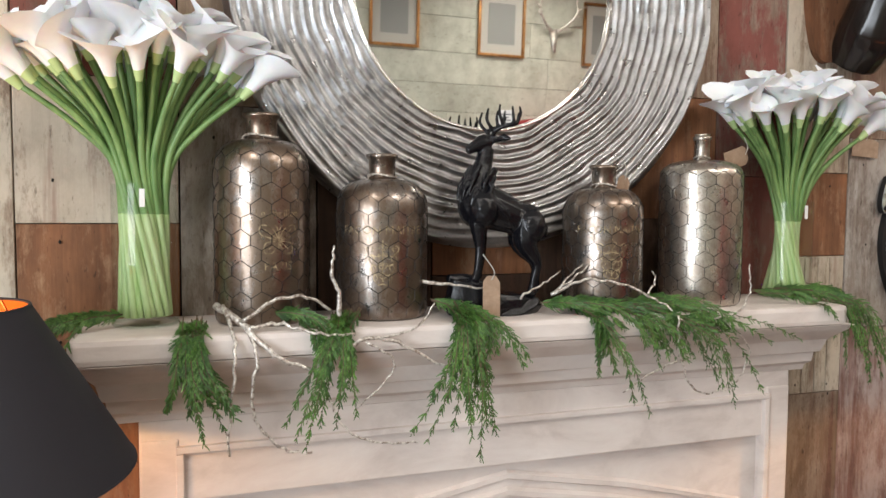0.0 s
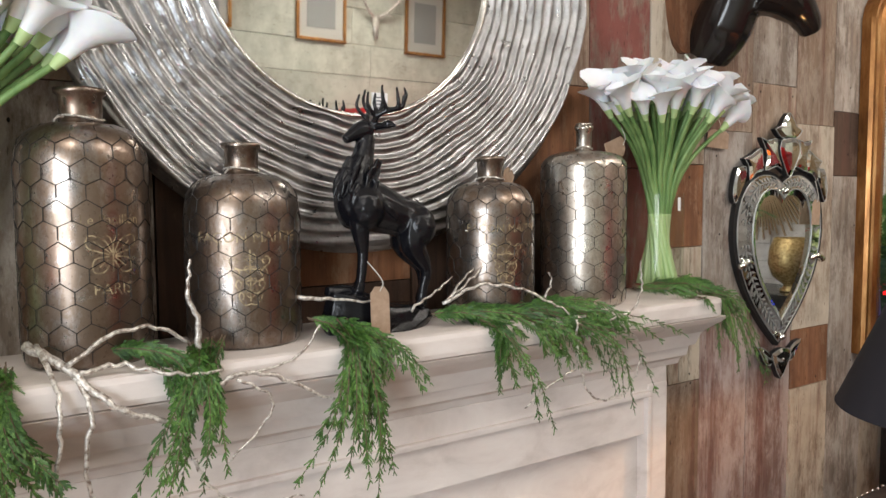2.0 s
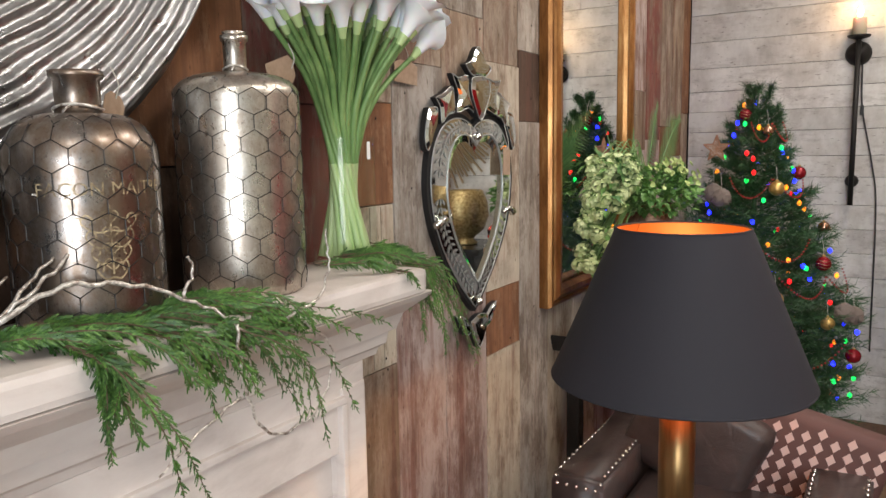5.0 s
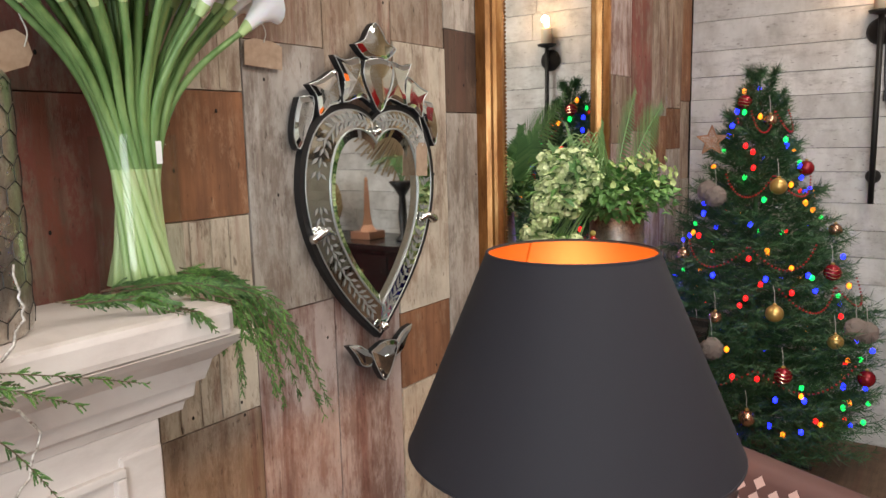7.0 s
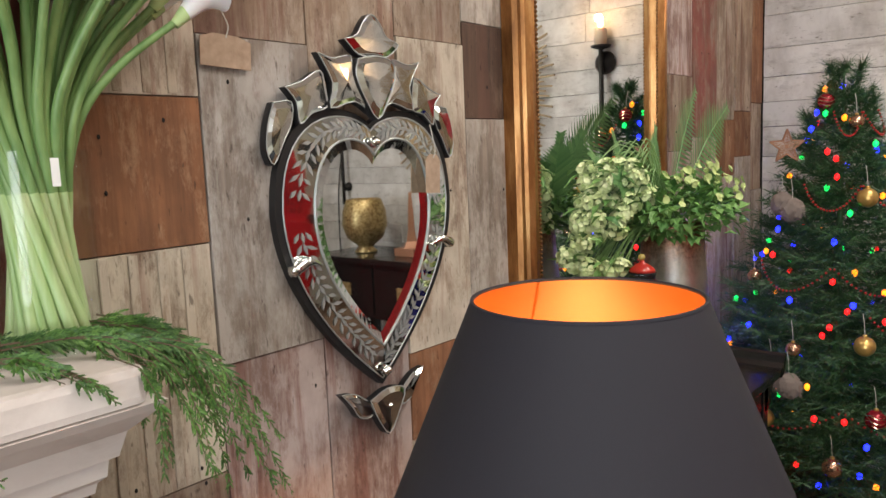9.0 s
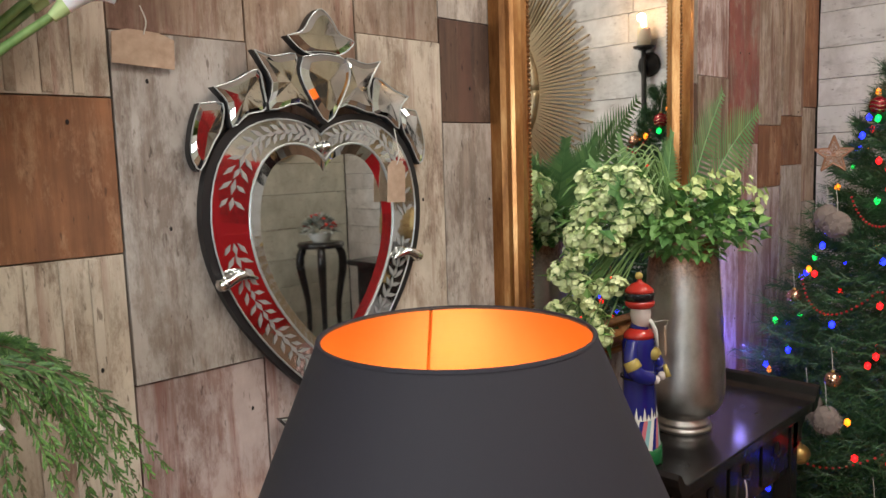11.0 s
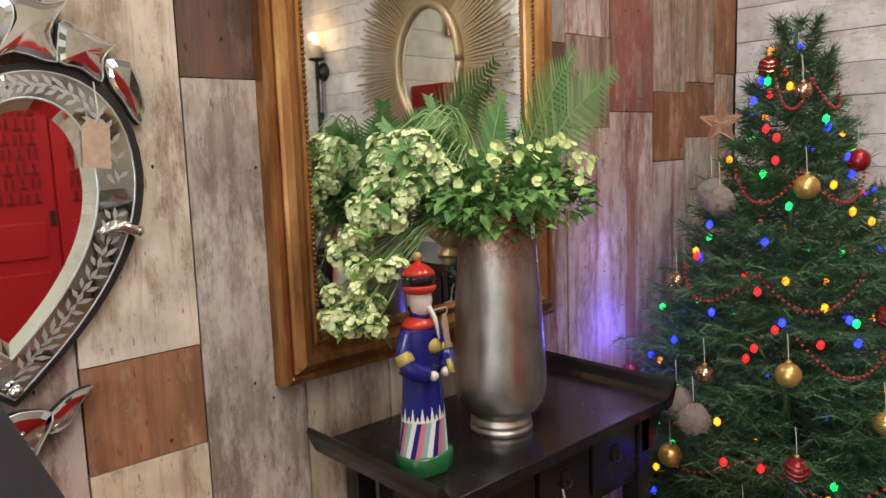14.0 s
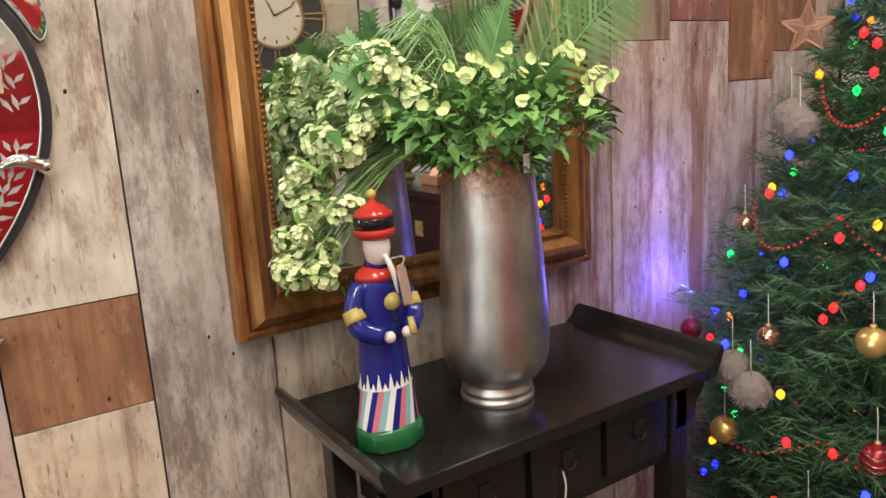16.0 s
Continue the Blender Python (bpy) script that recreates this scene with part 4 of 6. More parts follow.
def crest(outline, y, name="crest_piece", sgn=1):
    """A bevelled mirror piece on a black backing, from its (x, z) corners."""
    out = [(p.x * sgn, p.y) for p in smooth_path([(a, b, 0) for a, b in outline + outline[:1]], 3)[:-1]]
    n = len(out)
    cx_, cz_ = sum(p[0] for p in out) / n, sum(p[1] for p in out) / n
    bm = bmesh.new()
    plate(bm, [(cx_ + (x - cx_) * 1.03 - 0.002, cz_ + (z - cz_) * 1.03 - 0.001) for x, z in out], y - 0.004, y + 0.010)
    bmesh.ops.recalc_face_normals(bm, faces=bm.faces)
    part("crest_backing", bm, BLACK_EDGE, hm, "black edge")
    bm = bmesh.new()
    a = [bm.verts.new((x, y - 0.005, z)) for x, z in out]
    b = [bm.verts.new((cx_ + (x - cx_) * 0.74, y - 0.012, cz_ + (z - cz_) * 0.74)) for x, z in out]
    c = bm.verts.new((cx_, y - 0.0125, cz_))
    for i in range(n):
        j = (i + 1) % n
        bm.faces.new((a[i], a[j], b[j], b[i]))
        bm.faces.new((b[i], b[j], c))
    bmesh.ops.recalc_face_normals(bm, faces=bm.faces)
    part(name, bm, OLD_MIRROR, hm, "bevelled mirror crest piece")
    bm = bmesh.new()
    tube(bm, [(x, y - 0.006, z) for x, z in out + out[:1]], 0.0011, 5)
    part("crest_edge", bm, ETCH, hm, "clear glass edge")


WING = [(-0.135, 1.722), (-0.100, 1.714), (-0.056, 1.722), (-0.054, 1.690), (-0.032, 1.650), (-0.008, 1.612), (-0.050, 1.634), (-0.112, 1.620), (-0.104, 1.668)]
SIDE = [(-0.208, 1.656), (-0.172, 1.668), (-0.128, 1.690), (-0.118, 1.660), (-0.116, 1.622), (-0.150, 1.612), (-0.180, 1.590), (-0.186, 1.630)]
EAR = [(-0.232, 1.628), (-0.192, 1.630), (-0.196, 1.590), (-0.214, 1.560), (-0.238, 1.518), (-0.252, 1.545), (-0.246, 1.590)]
LEAF_P = [(-0.118, 1.052), (-0.085, 1.045), (-0.052, 1.022), (-0.030, 1.000), (-0.046, 0.984), (-0.074, 0.992), (-0.092, 1.020)]
for s in (1, -1):
    crest(EAR, -0.020, sgn=s)
    crest(SIDE, -0.026, sgn=s)
    crest(WING, -0.032, sgn=s)
    crest(LEAF_P, -0.022, "pendant_piece", s)
crest([(-0.046, 1.716), (0, 1.724), (0.046, 1.716), (0.053, 1.685), (0.032, 1.640), (0, 1.600), (-0.032, 1.640), (-0.053, 1.685)], -0.042)
crest([(-0.072, 1.752), (-0.040, 1.764), (-0.022, 1.790), (0, 1.806), (0.022, 1.790), (0.040, 1.764), (0.072, 1.752), (0.040, 1.726), (0, 1.722), (-0.040, 1.726)], -0.036)
crest([(-0.050, 1.022), (0, 1.036), (0.050, 1.022), (0.030, 0.975), (0, 0.936), (-0.030, 0.975)], -0.030, "pendant_piece")
for cx, cz, big in ((0.215, 1.322, 0.02), (-0.215, 1.322, 0.02), (0, 1.555, 0.018), (0, 1.075, 0.018), (0, 1.0, 0.012)):
    bm = bmesh.new()
    lathe(bm, [(0.001, -0.0), (big * 0.7, -0.003), (big * 0.6, 0.006), (big * 0.3, 0.012), (0.001, 0.014)], 12)
    for v in bm.verts:
        v.co = Vector((cx + v.co.x, -0.034 - v.co.z, cz + v.co.y))
    part("glass_rosette", bm, OLD_MIRROR, hm, "moulded glass rosette", True)
    if big > 0.019:
        sgn = 1 if cx > 0 else -1
        bm = bmesh.new()
        tube(bm, smooth_path([(cx, -0.036, cz), (cx - sgn * 0.03, -0.038, cz + 0.012), (cx - sgn * 0.062, -0.034, cz + 0.002)], 4), [0.012, 0.010, 0.003], 8)
        part("glass_scroll", bm, OLD_MIRROR, hm, "", True)
tag_card(hm, (0.155, -0.045, 1.44), (0.045, 0.085), 0, 3, 0, "brown card price tag", Vector((0.165, -0.035, 1.59)))

# ---- tall gilt mirror ----
gm = thing("gilt_wall_mirror", "tall gilt-framed mirror with beaded inner edge", "mirror", (0, 0, 0))
GX0, GX1, GZ0, GZ1 = 2.878, 3.80, 0.952, 2.29


def rounded(d, n=10):
    """The frame's outline, set in by d; only the top corners are round."""
    out = []
    for cx, cz, R, a0 in ((GX1 - 0.14, GZ1 - 0.14, 0.14, 0), (GX0 + 0.14, GZ1 - 0.14, 0.14, 90), (GX0 + 0.012, GZ0 + 0.012, 0.012, 180), (GX1 - 0.012, GZ0 + 0.012, 0.012, 270)):
        for k in range(n):
            a = radians(a0 + 90 * k / (n - 1))
            r = R - d
            if R < 0.05:
                sx, sz = (1 if math.cos(radians(a0 + 45)) > 0 else -1), (1 if math.sin(radians(a0 + 45)) > 0 else -1)
                out.append((cx + sx * R - sx * d + (0 if d else 0), cz + sz * R - sz * d + 0.00001 * k))
            else:
                out.append((cx + r * math.cos(a), cz + r * math.sin(a)))
    return out


bm = bmesh.new()
prof = [(0.0, 1.858), (0.0, 1.825), (0.006, 1.812), (0.016, 1.810), (0.022, 1.818), (0.03, 1.806), (0.045, 1.796), (0.06, 1.797), (0.072, 1.808), (0.080, 1.816), (0.086, 1.813), (0.094, 1.813), (0.100, 1.828), (0.104, 1.835)]
loops = [[bm.verts.new((x, y, z)) for x, z in rounded(d)] for d, y in prof]
for a, b in zip(loops, loops[1:]):
    for i in range(len(a)):
        j = (i + 1) % len(a)
        f = bm.faces.new((a[i], a[j], b[j], b[i]))
bmesh.ops.recalc_face_normals(bm, faces=bm.faces)
part("frame", bm, GOLD, gm, "worn gilt moulded frame")
bm = bmesh.new()
bm.faces.new([bm.verts.new((x, 1.834, z)) for x, z in rounded(0.102)])
part("mirror_glass", bm, MIRROR, gm)
bm = bmesh.new()
line = rounded(0.090, 14)
line.append(line[0])
run = 0.0
for a, b in zip(line, line[1:]):
    L = math.hypot(b[0] - a[0], b[1] - a[1])
    while run < L:
        t_ = run / L
        ball(bm, (a[0] + (b[0] - a[0]) * t_, 1.8115, a[1] + (b[1] - a[1]) * t_), 0.0052, 1)
        run += 0.0115
    run -= L
tagged(part("beading", bm, BEAD, gm, "row of small dark gilt beads", True), kind="stuff")

# ---- black lacquer console with upturned ends ----
CX0, CX1, CY0, CY1, CZ = 2.985, 3.73, 1.405, 1.838, 0.802
con = thing("console_table", "black lacquered altar console with upturned ends and drawers", "table", (0, 0, 0))
part("tabletop", boxes((CX0, CX1, CY0, CY1, CZ - 0.028, CZ), bevel=0.004), LACQUER, con)
for s, x in ((-1, CX0), (1, CX1)):
    bm = bmesh.new()
    sec = [(0.0, 0.0), (0.018, 0.012), (0.032, 0.034), (0.044, 0.040), (0.048, 0.028), (0.040, 0.006), (0.026, -0.022), (0.0, -0.030)]
    a = [bm.verts.new((x + s * (u - 0.002), CY0 - 0.002, CZ + w)) for u, w in sec]
    b = [bm.verts.new((x + s * (u - 0.002), CY1 + 0.002, CZ + w)) for u, w in sec]
    for i in range(len(sec)):
        j = (i + 1) % len(sec)
        bm.faces.new((a[i], a[j], b[j], b[i]))
    bm.faces.new(a)
    bm.faces.new(b[::-1])
    bmesh.ops.recalc_face_normals(bm, faces=bm.faces)
    part("upturned_end", bm, LACQUER, con)
    bm = bmesh.new()
    lx = x + s * 0.0 - s * 0.045
    plate(bm, [(lx - s * 0.02, CZ - 0.029), (lx + s * 0.072, CZ - 0.029), (lx + s * 0.068, CZ - 0.06), (lx + s * 0.045, CZ - 0.085), (lx + s * 0.04, CZ - 0.12), (lx + s * 0.02, CZ - 0.13), (lx - s * 0.02, CZ - 0.13)][::s], CY0 + 0.03, CY0 + 0.05)
    bmesh.ops.recalc_face_normals(bm, faces=bm.faces)
    part("bracket", bm, LACQUER, con)
LX0, LX1 = CX0 + 0.03, CX1 - 0.03
for x in (LX0, LX1 - 0.05):
    for y in (CY0 + 0.03, CY1 - 0.08):
        part("leg", boxes((x, x + 0.05, y, y + 0.05, 0.0, CZ - 0.029), bevel=0.004), LACQUER, con)
part("carcase", boxes((LX0 + 0.051, LX1 - 0.051, CY0 + 0.045, CY1 - 0.09, 0.60, CZ - 0.029)), LACQUER, con)
part("lower_shelf", boxes((LX0 + 0.052, LX1 - 0.052, CY0 + 0.05, CY1 - 0.06, 0.16, 0.19), bevel=0.004), LACQUER, con)
w3 = (LX1 - LX0 - 0.102) / 3
for k in range(3):
    a = LX0 + 0.051 + k * w3 + 0.008
    b = a + w3 - 0.016
    d = part("drawer", boxes((a, b, CY0 + 0.034, CY0 + 0.0445, 0.625, CZ - 0.045), bevel=0.003), LACQUER, con)
    bm = bmesh.new()
    mx = (a + b) / 2
    box(bm, mx - 0.014, mx + 0.014, CY0 + 0.030, CY0 + 0.0335, 0.695, 0.725, 0.002)
    tube(bm, [(mx + 0.014 * math.cos(u), CY0 + 0.026, 0.70 + 0.014 * math.sin(u)) for u in np.linspace(-math.pi, 0.0, 12)], 0.002, 6)
    part("handle", bm, IRON, d, "dark metal ring pull on a square plate", True)
bm = bmesh.new()
mx = (LX0 + LX1) / 2 - 0.02
tube(bm, smooth_path([(mx, CY0 + 0.026, 0.69), (mx + 0.003, CY0 + 0.022, 0.66), (mx - 0.002, CY0 + 0.022, 0.62)], 4), 0.002, 5)
part("string", bm, STRING, con, "white string on the drawer pull")

# ---- pewter jar and its bouquet ----
JX, JY = 3.311, 1.590
jar = thing("metal_vase", "tall tapered pewter vase with hammered copper band", "vase", (JX, JY, CZ))
bm = bmesh.new()
lathe(bm, [(0.072, 0.0), (0.074, 0.004), (0.074, 0.012), (0.068, 0.014), (0.071, 0.018), (0.071, 0.026), (0.062, 0.032), (0.066, 0.040), (0.085, 0.052), (0.099, 0.072), (0.106, 0.10), (0.107, 0.13), (0.105, 0.19), (0.100, 0.28), (0.094, 0.36), (0.088, 0.44), (0.084, 0.488)], 56, caps=False)
part("body", bm, VASE_METAL, jar, "pewter body browned with copper towards the lip", True)
bm = bmesh.new()
lathe(bm, [(0.0838, 0.488), (0.0850, 0.496), (0.0835, 0.501), (0.0805, 0.500), (0.079, 0.42)], 56, caps=False)
part("lip", bm, COPPER, jar, "rolled copper lip", True)
# black disc below the lip paints the shaded inside of the vase
bm = bmesh.new()
lathe(bm, [(0.0785, 0.47), (0.001, 0.471)], 32, caps=False)
part("dark_mouth_disc", bm, BLACK_EDGE, jar)
a = radians(-75)
m = Matrix.Translation((0.0895 * math.cos(a), 0.0895 * math.sin(a), 0.448)) @ pose(0, 0, 0, 0, 0, 15)
bm = bmesh.new()
box(bm, -0.009, 0.009, -0.0012, 0, 0, 0.034, 0, 0, m)
part("price_sticker", bm, PAPER, jar, "small white paper sticker")

bq = thing("bouquet", "bouquet of pale green hydrangea, eucalyptus and palm fronds", "flowers", (JX, JY + 0.02, CZ + 0.445))
rng = random.Random(21)


def disc(bm, c, n, r, mi=0, k=6):
    n = n.normalized()
    x = n.orthogonal().normalized()
    y = n.cross(x)
    mid = bm.verts.new(c - n * r * 0.25)
    ring = [bm.verts.new(c + (x * math.cos(2 * math.pi * i / k) + y * math.sin(2 * math.pi * i / k)) * r) for i in range(k)]
    for i in range(k):
        f = bm.faces.new((ring[i], ring[(i + 1) % k], mid))
        f.material_index = mi


def blade(bm, c, d, w, L, mi=0, droop=0.2):
    """A pointed leaf with a bent midrib."""
    d = d.normalized()
    s = d.cross(Vector((rng.uniform(-0.3, 0.3), rng.uniform(-0.3, 0.3), 1))).normalized()
    u = s.cross(d)
    a = bm.verts.new(c)
    l, r_ = bm.verts.new(c + d * L * 0.45 + s * w + u * w * 0.3), bm.verts.new(c + d * L * 0.45 - s * w + u * w * 0.3)
    m1 = bm.verts.new(c + d * L * 0.5 - Vector((0, 0, L * droop * 0.2)))
    e = bm.verts.new(c + d * L - Vector((0, 0, L * droop)))
    for q in ((a, m1, l), (a, r_, m1), (l, m1, e), (m1, r_, e)):
        f = bm.faces.new(q)
        f.material_index = mi


stems = bmesh.new()
leaves = bmesh.new()
for i in range(112):
    # trailing hydrangea heads on one side
    u = rng.random()
    ang = rng.uniform(-0.7, 0.9)
    reach = 0.05 + 0.33 * u ** 0.8
    top = 0.02 + 0.18 * math.sin(min(1, u * 1.3) * math.pi) - 0.30 * max(0, u - 0.35) * rng.random() * 1.6 + rng.uniform(-0.02, 0.04)
    c = Vector((-reach * math.cos(ang * 0.5), 0.065 + 0.075 * math.sin(ang * 1.6), top))
    c.z = max(c.z, -0.14)
    tube(stems, smooth_path([(0.04 * rng.uniform(-1, 1), 0.04 * rng.uniform(-1, 1), 0), (c.x * 0.45, c.y * 0.5, max(0.06, c.z + 0.06)), c], 4), 0.0018, 4)
    bm = bmesh.new()
    R = rng.uniform(0.019, 0.030)
    for k in range(46):
        d = Vector((rng.gauss(0, 1), rng.gauss(0, 1), rng.gauss(0, 1))).normalized()
        disc(bm, c + d * R * rng.uniform(0.75, 1.05), d + Vector((0, 0, 0.25)), R * rng.uniform(0.26, 0.4), 0, 5)
    part("flower_head", bm, HYDR, bq, "pale green hydrangea head")
    for k in range(3):
        blade(leaves, c + Vector((rng.uniform(-0.02, 0.02), rng.uniform(-0.02, 0.02), rng.uniform(-0.01, 0.02))), Vector((rng.gauss(0, 1), rng.gauss(0, 1), rng.gauss(0, 0.6))), rng.uniform(0.008, 0.016), rng.uniform(0.035, 0.06))
for i in range(700):
    # leafy dome over the vase
    a = rng.uniform(0, 2 * math.pi)
    q = math.sqrt(rng.random())
    c = Vector((0.03 + 0.23 * q * math.cos(a), -0.03 + 0.15 * q * math.sin(a), 0.03 + 0.16 * (1 - 0.55 * q * q) * rng.random() ** 0.6))
    blade(leaves, c, Vector((math.cos(a) * q + rng.gauss(0, 0.4), math.sin(a) * q + rng.gauss(0, 0.4), rng.gauss(0.25, 0.5))), rng.uniform(0.011, 0.017), rng.uniform(0.024, 0.042))
for i in range(120):
    a = rng.uniform(0, 2 * math.pi)
    blade(leaves, Vector((0.075 * math.cos(a), 0.075 * math.sin(a), 0.02 + 0.03 * rng.random())), Vector((math.cos(a), math.sin(a), rng.uniform(-0.3, 0.5))), 0.014, 0.055)
tagged(part("leaves", leaves, LEAF, bq, "mid-green leaves"), kind="stuff")
tagged(part("stalkwork", stems, STEM, bq), kind="stuff")
for i in range(46):
    a = rng.uniform(-0.9, 3.6)
    q = rng.uniform(0.35, 1.0)
    c = Vector((0.05 + 0.235 * q * math.cos(a), -0.05 + 0.13 * q * math.sin(a) * -1, 0.09 + 0.13 * (1 - 0.6 * q * q) + rng.uniform(-0.03, 0.03)))
    bm = bmesh.new()
    disc(bm, c, Vector((rng.gauss(0, 0.6), -1, rng.gauss(0.5, 0.5))), rng.uniform(0.009, 0.013), 0, 8)
    disc(bm, c + Vector((0.008, 0.003, 0.006)), Vector((rng.gauss(0, 0.8), -0.6, rng.gauss(0.5, 0.5))), rng.uniform(0.008, 0.012), 0, 8)
    part("round_leaf", bm, YELLOWG, bq, "yellow-green round eucalyptus leaf")


def frond(base, tip, sag, width, n=34):
    bm = bmesh.new()
    base, tip = Vector(base), Vector(tip)
    path = smooth_path([base, base.lerp(tip, 0.5) + Vector((0, 0, sag)), tip], n // 2)
    tube(bm, path, [0.003, 0.0008], 5)
    for i in range(int(len(path) * 0.28), len(path) - 1):
        d = (path[i + 1] - path[i - 1]).normalized()
        u = (i / len(path) - 0.28) / 0.72
        L = width * (0.35 + math.sin(min(1, u * 1.1 + 0.15) * math.pi)) * 0.8
        side = d.cross(Vector((0.25, -1, 0.2))).normalized()
        for s in (-1, 1):
            e = (d * 0.75 + side * s).normalized() * L - Vector((0, 0, L * 0.12))
            w = d * 0.0058
            p = path[i]
            vs = [bm.verts.new(v) for v in (p - w, p + e * 0.5 - w * 0.9, p + e, p + e * 0.5 + w * 0.9, p + w)]
            bm.faces.new(vs)
    part("palm_frond", bm, PALM, bq, "feathered palm frond")


frond((0.03, 0, 0), (0.50, 0.0, 0.40), 0.05, 0.13)
frond((0.03, 0.02, 0), (0.43, 0.08, 0.46), 0.03, 0.12)
frond((0, 0.04, 0), (0.16, 0.10, 0.34), 0.02, 0.10)
frond((-0.01, 0.05, 0), (-0.05, 0.14, 0.33), 0.0, 0.11)
frond((-0.02, 0.04, 0), (-0.20, 0.13, 0.27), 0.02, 0.10)
frond((-0.02, 0.0, 0), (-0.28, 0.02, 0.20), 0.05, 0.09)
frond((0.0, -0.02, 0), (0.10, -0.12, 0.20), 0.03, 0.08)

# ---- porcelain figure on the console ----
bm = bmesh.new()
lathe(bm, [(0.062, 0.0), (0.064, 0.004), (0.062, 0.034), (0.056, 0.038)], 8, (0, 0, 0), 1, 1.0, 0.85)
for i in range(28):
    # striped hem
    a0, a1 = 2 * math.pi * i / 28, 2 * math.pi * (i + 1) / 28
    mi = (5, 6, 4, 0)[i % 4]
    v = [bm.verts.new((r * math.cos(a), r * 0.82 * math.sin(a), z)) for a, r, z in ((a0, 0.0555, 0.036), (a1, 0.0555, 0.036), (a1 + 0.32, 0.0475, 0.108), (a0 + 0.32, 0.0475, 0.108))]
    bm.faces.new(v).material_index = mi
    tip = 0.118 + 0.016 * (i % 2)
    v = [bm.verts.new((r * math.cos(a), r * 0.82 * math.sin(a), z)) for a, r, z in ((a0, 0.0485, 0.104), (a1, 0.0485, 0.104), ((a0 + a1) / 2, 0.0465, tip))]
    bm.faces.new(v).material_index = 4
lathe(bm, [(0.047, 0.105), (0.0465, 0.12), (0.043, 0.17), (0.042, 0.20), (0.044, 0.24), (0.045, 0.27), (0.038, 0.292), (0.020, 0.303)], 24, (0, 0, 0), 0, 1.0, 0.80)
lathe(bm, [(0.0400, 0.284), (0.0375, 0.292), (0.030, 0.299), (0.021, 0.304)], 20, (0, 0, 0.001), 2, 1.03, 0.84)
lathe(bm, [(0.022, 0.302), (0.018, 0.312), (0.016, 0.318)], 20, (0, 0, 0), 0)
for k in range(7):
    # buttons down the robe's front
    ball(bm, (0.0, -0.0345 - 0.0012 * k, 0.283 - 0.012 * k), 0.0028, 1, 7)
lathe(bm, [(0.014, 0.305), (0.020, 0.318), (0.023, 0.335), (0.021, 0.352), (0.014, 0.36)], 18, (0, -0.004, 0), 3)
lathe(bm, [(0.026, 0.350), (0.032, 0.356), (0.033, 0.364), (0.030, 0.366)], 20, (0, -0.002, 0), 2)
lathe(bm, [(0.0305, 0.364), (0.034, 0.383), (0.032, 0.385)], 20, (0, -0.001, 0), 7)
lathe(bm, [(0.033, 0.385), (0.030, 0.392), (0.018, 0.402), (0.006, 0.408), (0.005, 0.414)], 20, (0, -0.001, 0), 2)
ball(bm, (0, 0, 0.420), 0.009, 2, 8)
for s in (-1, 1):
    tube(bm, smooth_path([(0.036 * s, 0, 0.280), (0.054 * s, -0.004, 0.245), (0.052 * s, -0.020, 0.213), (0.026 * s, -0.040, 0.200)], 4), [0.014, 0.016, 0.018, 0.016], 10, 0)
    tube(bm, smooth_path([(0.058 * s, -0.004, 0.243), (0.056 * s, -0.014, 0.225)], 3), [0.0165, 0.0185], 10, 8)
    ball(bm, (0.018 * s, -0.046, 0.197), 0.010, 2, 3)
ball(bm, (0.0, -0.032, 0.250), 0.016, 2, 8, 1.0)
tube(bm, smooth_path([(0.0, -0.024, 0.325), (0.004, -0.036, 0.30), (0.008, -0.041, 0.262)], 4), [0.005, 0.005, 0.002], 6, 4)
tube(bm, [(0.020, -0.060, 0.196), (0.022, -0.050, 0.222)], [0.007, 0.005], 8, 8)
tube(bm, [(0.046 * math.cos(a), 0.038 * math.sin(a), 0.196) for a in np.linspace(0, 2 * math.pi, 25)], 0.0025, 5, 7)
fig = solid("porcelain_figure", bm, [BLUE, GREENG, REDG, FACE, WHITEG, PINKG, TEALG, BLACKG, OCHRE], "glazed porcelain figure in blue robe and red hat", "figurine")
fig.matrix_world = pose(3.046, 1.560, CZ, 0, 0, 8) @ Matrix.Diagonal((1.05, 1.05, 1.05, 1))
for f in fig.data.polygons:
    f.use_smooth = True
t = thing("card_tag", "brown card tag hung round the porcelain figure's neck", "tag", (3.072, 1.506, CZ + 0.26))
tag_card(t, (0, 0, 0), (0.022, 0.07), 0, -12, 20, "brown card tag", Vector((-0.016, 0.02, 0.075)))

# ---- cedar sprays and frosted twigs on the mantel ----
crng = random.Random(31)


